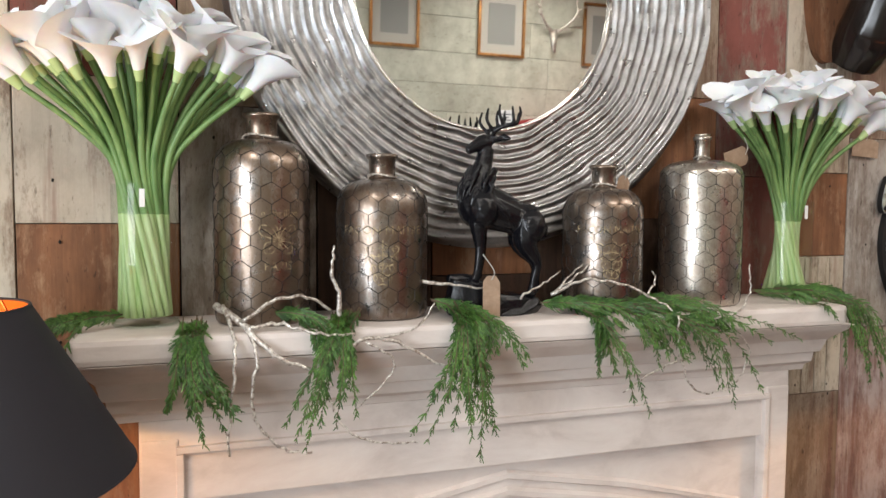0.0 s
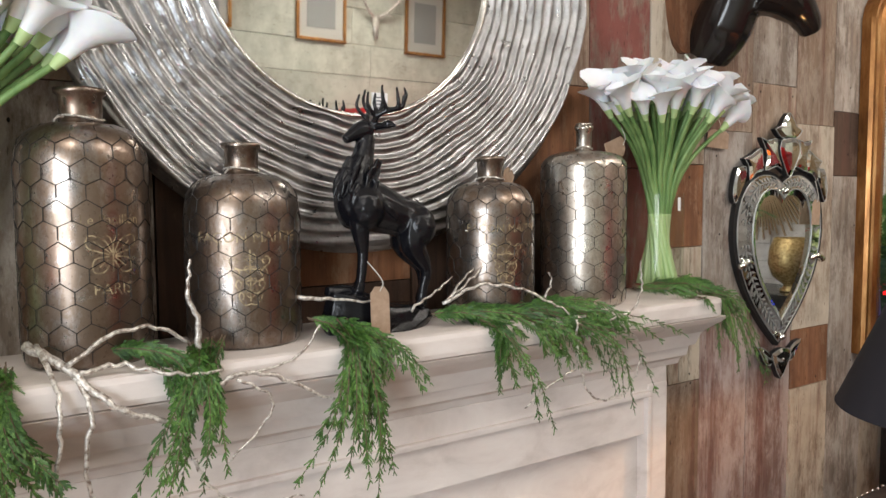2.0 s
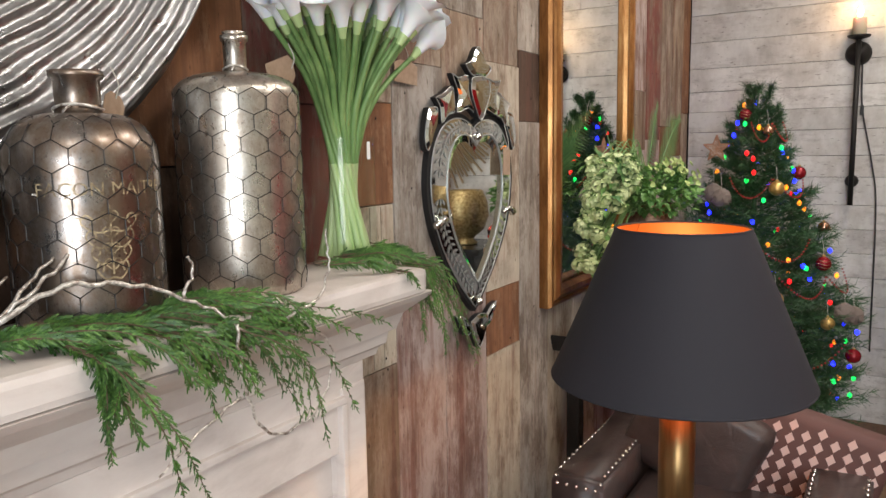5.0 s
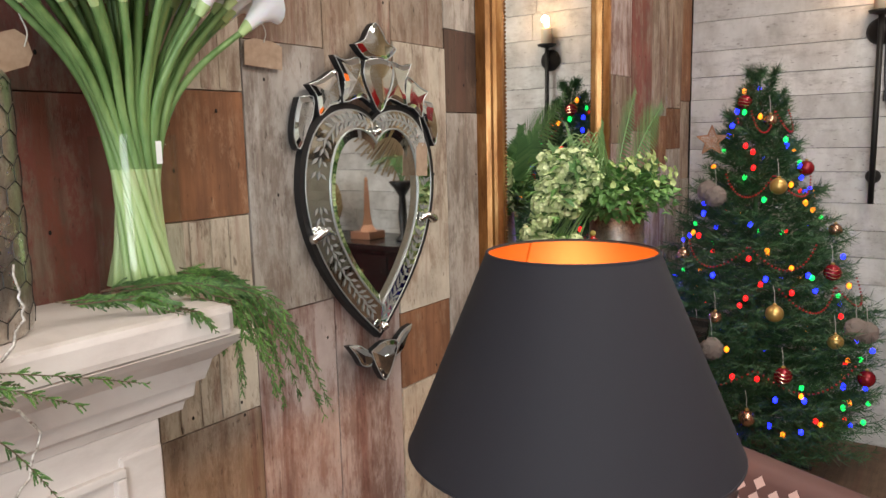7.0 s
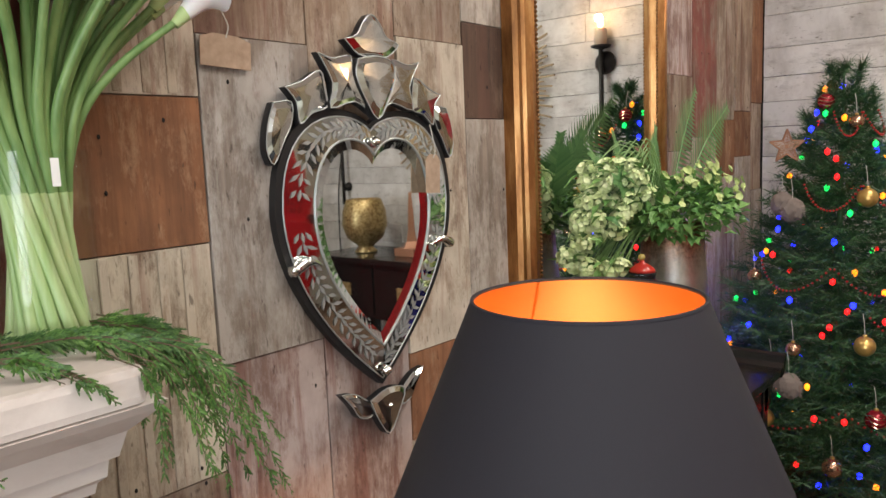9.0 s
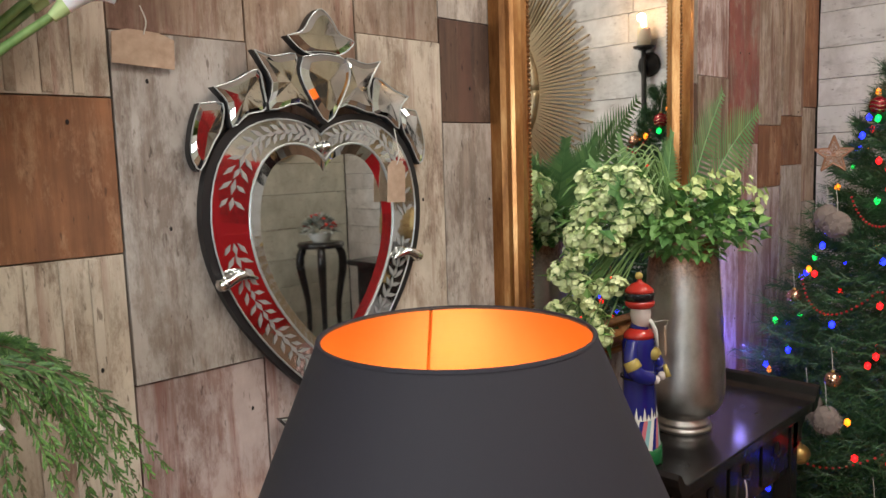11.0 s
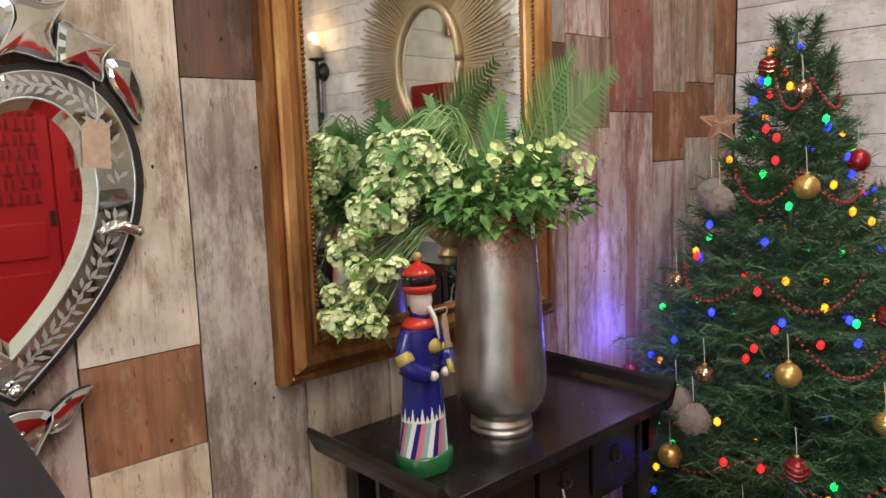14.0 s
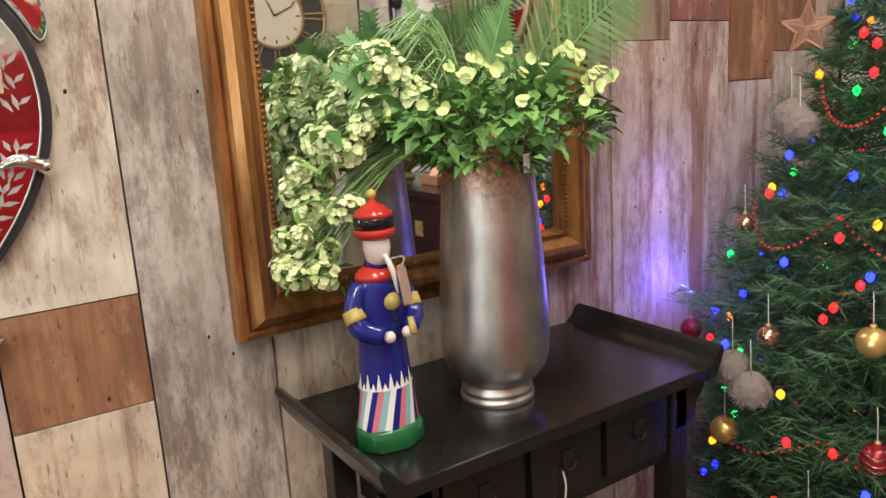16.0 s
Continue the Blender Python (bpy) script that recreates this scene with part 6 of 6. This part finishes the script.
for z0, a0, a1 in ((1.62, -0.4, 1.2), (1.36, -0.7, 1.0), (1.08, -1.0, 0.6), (0.92, 0.1, 1.3), (0.62, -0.9, 0.7)):
    g = thing("bead_garland", "swag of small red beads on the tree", "garland", (0, 0, 0), "bead garlands")
    bm = bmesh.new()
    n = 44
    for k in range(n):
        u = k / (n - 1)
        p = at_tree(FRONT + a0 + (a1 - a0) * u, z0 - 0.09 * math.sin((u * 2 % 1) * math.pi), 1.04)
        ball(bm, p, 0.0048, 1)
    tagged(part("bead", bm, BEADS_R, g, "", True), kind="stuff")

# ---- wall lights on the whitewashed wall ----


def sconce(y, lit=True):
    s = thing("wall_sconce", "tall dark iron wall sconce with lit ivory candle", "wall light", (RIGHT_X, y, 0), "wall sconces")
    bm = bmesh.new()
    tube(bm, [(-0.06, 0, 1.19), (-0.06, 0, 1.6), (-0.06, 0, 2.05)], 0.013, 8)
    part("rod", bm, IRON, s, "", True)
    for z, r in ((1.975, 0.062), (1.315, 0.033)):
        bm = bmesh.new()
        lathe(bm, [(r * 0.95, 0.0), (r, 0.01), (r * 0.8, 0.03), (r * 0.3, 0.045), (r * 0.2, 0.05)], 24)
        for v in bm.verts:
            v.co = Vector((-v.co.z - 0.002, v.co.x, z + v.co.y))
        part("wall_boss", bm, IRON, s, "", True)
    bm = bmesh.new()
    lathe(bm, [(0.012, 2.04), (0.05, 2.052), (0.055, 2.062), (0.05, 2.06), (0.01, 2.056)], 24, (-0.06, 0, 0))
    part("drip_pan", bm, IRON, s, "", True)
    bm = bmesh.new()
    lathe(bm, [(0.032, 2.060), (0.032, 2.145), (0.030, 2.15), (0.006, 2.147)], 24, (-0.06, 0, 0))
    part("candle", bm, CANDLE, s, "", True)
    bm = bmesh.new()
    lathe(bm, [(0.006, 2.15), (0.016, 2.168), (0.014, 2.185), (0.003, 2.215)], 14, (-0.06, 0, 0))
    part("flame_bulb", bm, BULB, s, "glowing flame bulb", True)
    lamp("sconce_light", "POINT", pose(RIGHT_X - 0.08, y, 2.20), 2.6, (1.0, 0.60, 0.28), 0.02)
    bm = bmesh.new()
    tube(bm, smooth_path([(-0.012, -0.02, 1.93), (-0.012, -0.03, 1.70), (-0.012, -0.09, 1.4), (-0.012, -0.12, 1.15), (-0.012, -0.13, 0.4)], 5), 0.004, 6)
    part("cable", bm, BLACK_EDGE, s, "black flex")
    part("cable_switch", boxes((-0.024, -0.006, -0.038, -0.022, 1.66, 1.71), bevel=0.003), BLACK_EDGE, s)
    return s


sconce(1.0)
sconce(-1.06)

# ---- sunburst mirror ----
sb = thing("sunburst_mirror", "oval mirror in a gold sunburst of thin rays", "mirror", (RIGHT_X, 0.02, 1.91))
bm = bmesh.new()
n = 150
for k in range(n):
    a = 2 * math.pi * k / n
    L = 0.60 + 0.06 * (k % 2) + 0.02 * math.sin(k * 2.3)
    c, s = math.cos(a), math.sin(a)
    tube(bm, [(-0.02, 0.24 * c, 0.32 * s), (-0.028, (L) * c, (L + 0.03) * s)], [0.011, 0.007], 4)
tagged(part("ray", bm, SUNRAY, sb, "thin gold rays"), kind="stuff")
bm = bmesh.new()
ring = [(-0.03, 0.26 * math.cos(a), 0.34 * math.sin(a)) for a in np.linspace(0, 2 * math.pi, 49)]
tube(bm, ring, 0.03, 10)
part("frame", bm, SUNRAY, sb, "", True)
bm = bmesh.new()
plate(bm, [(0.25 * math.cos(a), 0.33 * math.sin(a)) for a in np.linspace(0, 2 * math.pi, 48, endpoint=False)], -0.004, 0.004)
for v in bm.verts:
    v.co = Vector((-0.026 + v.co.y, v.co.x, v.co.z))
part("mirror_glass", bm, MIRROR, sb)

# ---- dark sideboard with lanterns below the sunburst ----
sd = thing("sideboard", "black lacquered sideboard with brass lock plates", "sideboard", (0, 0, 0))
part("top", boxes((4.42, 4.95, -0.85, 0.72, 0.87, 0.905), bevel=0.005), LACQUER, sd)
part("body", boxes((4.46, 4.93, -0.80, 0.67, 0.52, 0.8695), bevel=0.004), LACQUER, sd)
for y in (-0.78, 0.59):
    for x in (4.47, 4.86):
        part("leg", boxes((x, x + 0.055, y, y + 0.06, 0.0, 0.5195), bevel=0.004), LACQUER, sd)
for k in range(3):
    y0 = -0.77 + k * 0.475
    d = part("door", boxes((4.449, 4.4595, y0, y0 + 0.455, 0.55, 0.84), bevel=0.003), LACQUER, sd)
    part("lock_plate", boxes((4.444, 4.4488, y0 + 0.19, y0 + 0.265, 0.66, 0.74), bevel=0.001), GOLDJAR, d, "square brass lock plate")
for y in (-0.57, 0.50):
    bm = bmesh.new()
    lathe(bm, [(0.07, 0.0), (0.075, 0.01), (0.05, 0.03), (0.055, 0.045), (0.12, 0.10), (0.148, 0.18), (0.142, 0.27), (0.115, 0.345), (0.11, 0.35), (0.105, 0.34)], 36)
    solid("hurricane_lantern", bm, GOLDJAR, "gold crackled glass hurricane lantern on a foot", "lantern", "gold lanterns", smooth=True, at=(4.66, y, 0.9055))
bm = bmesh.new()
box(bm, -0.08, 0.08, -0.08, 0.08, 0, 0.05, 0.004)
lathe(bm, [(0.075, 0.05), (0.045, 0.09), (0.03, 0.16), (0.022, 0.30), (0.012, 0.37), (0.016, 0.38), (0.006, 0.40)], 4)
solid("tower_ornament", bm, TERRA, "tall copper-coloured tower ornament on a square base", "ornament", at=(4.66, -0.16, 0.9055))
pp = thing("potted_palm", "small palm in a black twisted urn on the sideboard", "plant", (4.68, 0.12, 0.9055))
bm = bmesh.new()
lathe(bm, [(0.05, 0), (0.05, 0.01), (0.02, 0.03), (0.028, 0.16), (0.02, 0.28), (0.05, 0.33), (0.085, 0.37), (0.08, 0.375)], 20)
part("urn", bm, BLACK_EDGE, pp, "", True)
for k in range(9):
    a = k * 0.7
    bm = bmesh.new()
    path = smooth_path([(0, 0, 0.36), (0.08 * math.cos(a), 0.08 * math.sin(a), 0.52), (0.22 * math.cos(a), 0.22 * math.sin(a), 0.48)], 8)
    for i in range(3, len(path) - 1):
        d = (path[i + 1] - path[i - 1]).normalized()
        s_ = d.cross(Vector((0, 0, 1))).normalized()
        for s in (-1, 1):
            w = d * 0.004
            bm.faces.new([bm.verts.new(v) for v in (path[i] - w, path[i] + w, path[i] + (d + s_ * s) * 0.05)])
    tube(bm, path, 0.002, 4)
    part("frond", bm, PALM, pp)

# ---- red cabinet, flower stand, clock and pictures on the far wall ----
rc = thing("red_cabinet", "tall red lacquered cabinet with fretwork doors", "cabinet", (0, 0, 0))
RX0, RX1, RY = 2.38, 3.72, -1.17
part("body", boxes((RX0, RX1, BACK_Y + 0.01, RY - 0.022, 0.08, 1.96), bevel=0.006), REDLAC, rc)
part("plinth", boxes((RX0 + 0.03, RX1 - 0.03, BACK_Y + 0.02, RY - 0.03, 0.0, 0.0795)), REDLAC, rc)
for k in range(3):
    a = RX0 + 0.02 + k * 0.447
    b = a + 0.437
    dr = part("door", boxes((a, b, RY - 0.0215, RY, 0.12, 1.93), bevel=0.004), REDLAC, rc)
    part("lower_panel", boxes((a + 0.06, b - 0.06, RY + 0.0005, RY + 0.010, 0.20, 0.85), bevel=0.004), REDLAC, dr)
    part("middle_panel", boxes((a + 0.06, b - 0.06, RY + 0.0005, RY + 0.010, 0.93, 1.12), bevel=0.004), REDLAC, dr)
    bm = bmesh.new()
    for i in range(5):
        for j in range(9):
            x = a + 0.075 + i * 0.063
            zz = 1.22 + j * 0.078
            if (i + j) % 2 == 0:
                box(bm, x, x + 0.045, RY + 0.001, RY + 0.008, zz, zz + 0.012)
                box(bm, x + 0.016, x + 0.028, RY + 0.001, RY + 0.008, zz + 0.012, zz + 0.06)
            else:
                box(bm, x, x + 0.012, RY + 0.001, RY + 0.008, zz, zz + 0.06)
                box(bm, x + 0.033, x + 0.045, RY + 0.001, RY + 0.008, zz, zz + 0.06)
    tagged(part("fretwork", bm, REDLACD, dr, "darker red pierced fretwork"), kind="stuff")
    part("latch", boxes((b - 0.035, b - 0.01, RY + 0.0005, RY + 0.012, 1.10, 1.18), bevel=0.002), IRON, dr, "dark metal latch")
fs = thing("plant_stand", "tall black carved plant stand", "stand", (4.45, -1.18, 0))
bm = bmesh.new()
lathe(bm, [(0.15, 0.965), (0.16, 0.975), (0.16, 0.99), (0.15, 1.0)], 24)
part("top", bm, LACQUER, fs, "", True)
for k in range(4):
    a = k * math.pi / 2 + 0.6
    bm = bmesh.new()
    tube(bm, smooth_path([(0.12 * math.cos(a), 0.12 * math.sin(a), 0.965), (0.145 * math.cos(a), 0.145 * math.sin(a), 0.85), (0.10 * math.cos(a), 0.10 * math.sin(a), 0.5), (0.15 * math.cos(a), 0.15 * math.sin(a), 0.0)], 5), [0.026, 0.03, 0.018, 0.016], 8)
    part("leg", bm, LACQUER, fs, "", True)
fp = thing("flower_bowl", "white bowl of frosted leaves and red berries on the stand", "flowers", (4.45, -1.18, 1.0005))
bm = bmesh.new()
lathe(bm, [(0.05, 0), (0.055, 0.01), (0.09, 0.06), (0.085, 0.065)], 24)
part("bowl", bm, WHITEG, fp, "", True)
bm = bmesh.new()
for k in range(260):
    d = Vector((trng.gauss(0, 1), trng.gauss(0, 1), abs(trng.gauss(0, 1)))).normalized()
    blade(bm, d * 0.08 + Vector((0, 0, 0.07)), d, 0.014, 0.07)
tagged(part("leaves", bm, leafy("frosted_leaf", (0.05, 0.09, 0.05), (0.7, 0.72, 0.7)), fp), kind="stuff")
for k in range(14):
    d = Vector((trng.gauss(0, 1), trng.gauss(0, 1), abs(trng.gauss(0, 1)))).normalized()
    bm = bmesh.new()
    ball(bm, d * 0.11 + Vector((0, 0, 0.08)), 0.014, 2)
    part("berry", bm, REDG, fp, "red berry", True)

ck = thing("wall_clock", "large round clock with cream face and dark skeleton ring", "clock", (4.36, BACK_Y + 0.006, 1.93))
ring = lambda r, y: [(r * math.cos(a), y, r * math.sin(a)) for a in np.linspace(0, 2 * math.pi, 65)]
bm = bmesh.new()
plate(bm, [(0.19 * math.cos(a), 0.19 * math.sin(a)) for a in np.linspace(0, 2 * math.pi, 48, endpoint=False)], 0.012, 0.026)
part("face", bm, mat("cream_dial", (0.72, 0.69, 0.60), 0.6), ck, "cream dial")
bm = bmesh.new()
plate(bm, [(0.36 * math.cos(a), 0.36 * math.sin(a)) for a in np.linspace(0, 2 * math.pi, 48, endpoint=False)], 0.0, 0.011)
part("back_ring", bm, mat("slate_ring", (0.05, 0.055, 0.06), 0.7), ck, "dark slate ring")
for r in (0.36, 0.20):
    bm = bmesh.new()
    tube(bm, ring(r, 0.02), 0.012, 8)
    part("rim", bm, SUNRAY, ck, "", True)
for k in range(12):
    a = k * math.pi / 6
    bm = bmesh.new()
    for o in (-0.06, 0.06):
        tube(bm, [(0.21 * math.cos(a + o), 0.02, 0.21 * math.sin(a + o)), (0.35 * math.cos(a + o), 0.02, 0.35 * math.sin(a + o))], 0.005, 5)
    part("numeral", bm, SUNRAY, ck)
    bm = bmesh.new()
    tube(bm, [(0.15 * math.cos(a), 0.027, 0.15 * math.sin(a)), (0.175 * math.cos(a), 0.027, 0.175 * math.sin(a))], 0.005, 5)
    part("hour_mark", bm, BLACKG, ck)
for L, a in ((0.11, 2.0), (0.15, 0.45)):
    bm = bmesh.new()
    tube(bm, [(0, 0.032, 0), (L * math.cos(a), 0.032, L * math.sin(a))], [0.007, 0.003], 6)
    part("clock_hand", bm, BLACKG, ck)

for x0, x1, z0 in ((1.30, 1.66, 2.44), (2.10, 2.47, 2.42), (2.95, 3.30, 2.40), (0.5, 0.85, 2.44)):
    pc = thing("framed_picture", "old print in a thin gilt frame on the boards", "picture", ((x0 + x1) / 2, BACK_Y + 0.004, z0), "framed prints")
    w = (x1 - x0) / 2
    h = 0.47
    for row in ((-w, w, 0, 0.022, 0, 0.022), (-w, w, 0, 0.022, h - 0.022, h), (-w, -w + 0.022, 0, 0.022, 0.0222, h - 0.0222), (w - 0.022, w, 0, 0.022, 0.0222, h - 0.0222)):
        part("frame_rail", boxes(row, bevel=0.003), GOLD, pc)
    part("mount", boxes((-w + 0.022, w - 0.022, 0.001, 0.008, 0.022, h - 0.022)), PRINT, pc, "cream mount")
    part("print", boxes((-w + 0.08, w - 0.08, 0.0085, 0.010, 0.09, h - 0.09)), mat("faded_ink", (0.28, 0.28, 0.27), 0.7), pc, "faded grey picture")
an = thing("antler_mount", "small silver antler mount on the wall", "antlers", (2.70, BACK_Y + 0.02, 2.62))
bm = bmesh.new()
for s in (-1, 1):
    p = smooth_path([(0, 0, 0), (0.08 * s, 0.05, 0.05), (0.15 * s, 0.08, 0.14), (0.14 * s, 0.08, 0.24)], 5)
    tube(bm, p, [0.014, 0.006], 7)
    for k in (4, 8, 11):
        tube(bm, [p[k], p[k] + Vector((0.05 * s, 0.03, -0.02 + 0.05 * (k > 5)))], [0.008, 0.003], 6)
tube(bm, [(0, 0, 0.02), (0, 0.02, -0.14)], [0.035, 0.012], 8)
part("antler", bm, TWIG, an, "", True)

# ---- added ceiling panels at the fill lamps, out of view ----
for lx, ly in CEILING_FILLS:
    cl = thing("fill_panel", "unseen square white ceiling panel added for fill light", "ceiling light", (lx, ly, CEIL), "ceiling lights")
    part("frame", boxes((-0.28, 0.28, -0.28, 0.28, -0.03, -0.001), bevel=0.004), PLASTER, cl)
    part("diffuser", boxes((-0.25, 0.25, -0.25, 0.25, -0.036, -0.0305)), LIGHT_PANEL, cl)

# ---- boards of the walls ----
brng = random.Random(77)


def board(parent, x0, x1, y0, y1, z0, z1, material):
    cx, cy, cz = (x0 + x1) / 2, (y0 + y1) / 2, (z0 + z1) / 2
    bm = boxes((x0 - cx, x1 - cx, y0 - cy, y1 - cy, z0 - cz, z1 - cz), bevel=0.0015)
    ob = part("board", bm, material, parent)
    ob.location = (cx, cy, cz)
    return ob


def upright(x0, x1, rows, grooves=()):
    """rows: (top, material), downwards from the ceiling; each board stands a little proud or back."""
    tops = [CEIL] + [r[0] for r in rows[1:]]
    for i, (z1, (_, material)) in enumerate(zip(tops, rows)):
        z0 = tops[i + 1] if i + 1 < len(tops) else 0.0
        d = brng.uniform(-0.003, 0.003)
        ob = board(wall_main, x0 + 0.0018, x1 - 0.0018, WALL_Y + d, WALL_Y + 0.023, z0 + 0.001, z1 - 0.001, material)
        if material is CREAM and x1 - x0 > 0.15 and i in grooves:
            bm = bmesh.new()
            for k, u in enumerate((0.22, 0.42, 0.62, 0.80)):
                x = (u - 0.5) * (x1 - x0)
                h = (z1 - z0) / 2 - 0.004
                box(bm, x - 0.008, x + 0.008, -0.0145, -0.0105, -h, h, 0.002)
            rib = part("rib", bm, CREAM, ob)


upright(-1.88, -1.55, [(0, GREY)])
upright(-1.55, -1.2, [(0, CREAM), (1.3, BROWN)])
upright(-1.2, -0.88, [(0, GREY)])
upright(-0.88, -0.55, [(0, TAN), (1.2, GREY)])
upright(-0.55, -0.2, [(0, CREAM)])
upright(-0.2, 0.12, [(0, RED), (1.80, CREAM), (1.49, BROWN)])
upright(0.12, 0.42, [(0, TAN), (1.75, GREY)])
upright(0.42, 0.70, [(0, BROWN), (1.6, DARK)])
upright(0.70, 0.97, [(0, TAN), (1.7, BROWN), (1.36, DARK)])
upright(0.97, 1.25, [(0, GREY), (1.66, DARK)])
upright(1.25, 1.523, [(0, TAN), (1.83, BROWN), (1.5, DARK)])
upright(1.523, 1.757, [(0, RED), (1.62, RED), (1.2, TAN)])
upright(1.757, 2.0, [(0, CREAM), (1.635, BROWN), (1.39, CREAM), (0.98, TAN)], (0, 2))
upright(2.0, 2.24, [(0, TAN), (1.74, GREY), (1.17, PINK)])
upright(2.24, 2.485, [(0, GREY), (1.9, TAN), (1.25, PINK)])
upright(2.485, 2.718, [(0, TAN), (1.78, CREAM), (1.078, BROWN), (0.872, CREAM)])
upright(2.718, 2.955, [(0, GREY), (1.835, DARK), (1.607, GREY)])
upright(2.955, 3.2, [(0, GREY), (1.3, CREAM)])
upright(3.2, 3.45, [(0, BROWN), (1.2, CREAM)])
upright(3.45, 3.69, [(0, TAN), (1.1, PINK)])
upright(3.69, 3.918, [(0, GREY), (1.75, DARK), (1.55, PINK)])
upright(3.918, 4.147, [(0, PINK), (1.78, TAN), (1.5, PINK)])
upright(4.147, 4.403, [(0, RED), (1.55, PINK)])
upright(4.403, 4.62, [(0, TAN), (1.62, BROWN), (1.38, PINK)])
upright(4.62, 4.84, [(0, TAN), (1.66, BROWN), (1.46, GREY)])
upright(4.84, 4.998, [(0, BROWN), (1.7, TAN), (1.3, GREY)])

z = 0.0
while z < CEIL - 0.02:
    h = min(brng.choice((0.115, 0.13, 0.14, 0.15)), CEIL - z)
    cut = brng.uniform(-0.9, 1.2)
    for a, b in ((BACK_Y, cut), (cut, WALL_Y - 0.004)):
        d = brng.uniform(-0.003, 0.003)
        board(wall_side, RIGHT_X + d, RIGHT_X + 0.021, a + 0.001, b - 0.001, z + 0.0012, z + h - 0.0012, WHITE_Y)
    z += h
z = 0.0
while z < CEIL - 0.02:
    h = min(brng.choice((0.2, 0.22, 0.25)), CEIL - z)
    cuts = [LEFT_X + 0.01, brng.uniform(-0.8, 1.0), brng.uniform(1.8, 3.6), RIGHT_X - 0.01]
    for a, b in zip(cuts, cuts[1:]):
        d = brng.uniform(-0.003, 0.003)
        board(wall_back, a + 0.001, b - 0.001, BACK_Y - 0.021, BACK_Y + d, z + 0.0016, z + h - 0.0016, WHITE_X)
    z += h

# ---- nail holes and knots in the boards ----
nrng = random.Random(9)
bm = bmesh.new()
lathe(bm, [(0.0028, 0.0), (0.002, 0.0012)], 8)
for v in bm.verts:
    v.co = Vector((v.co.x, -v.co.z, v.co.y * 1.5))
hole = bm_object("nail_hole", bm, GAP)
hole_mesh = hole.data
bpy.data.objects.remove(hole)
for x in (-0.12, 0.05, 0.2, 1.62, 1.82, 1.94, 2.06, 2.19, 2.30, 2.43, 2.55, 2.67, 2.80, 2.86, 4.0, 4.09, 4.22, 4.33, 4.47, 4.56, 4.7, 4.78):
    for z in (0.93, 1.05, 1.20, 1.44, 1.56, 1.68, 1.9):
        if nrng.random() < 0.4:
            ob = new("nail_hole", hole_mesh)
            ob.parent = wall_main
            ob.location = (x + nrng.uniform(-0.03, 0.03), WALL_Y - 0.0032, z + nrng.uniform(-0.05, 0.05))
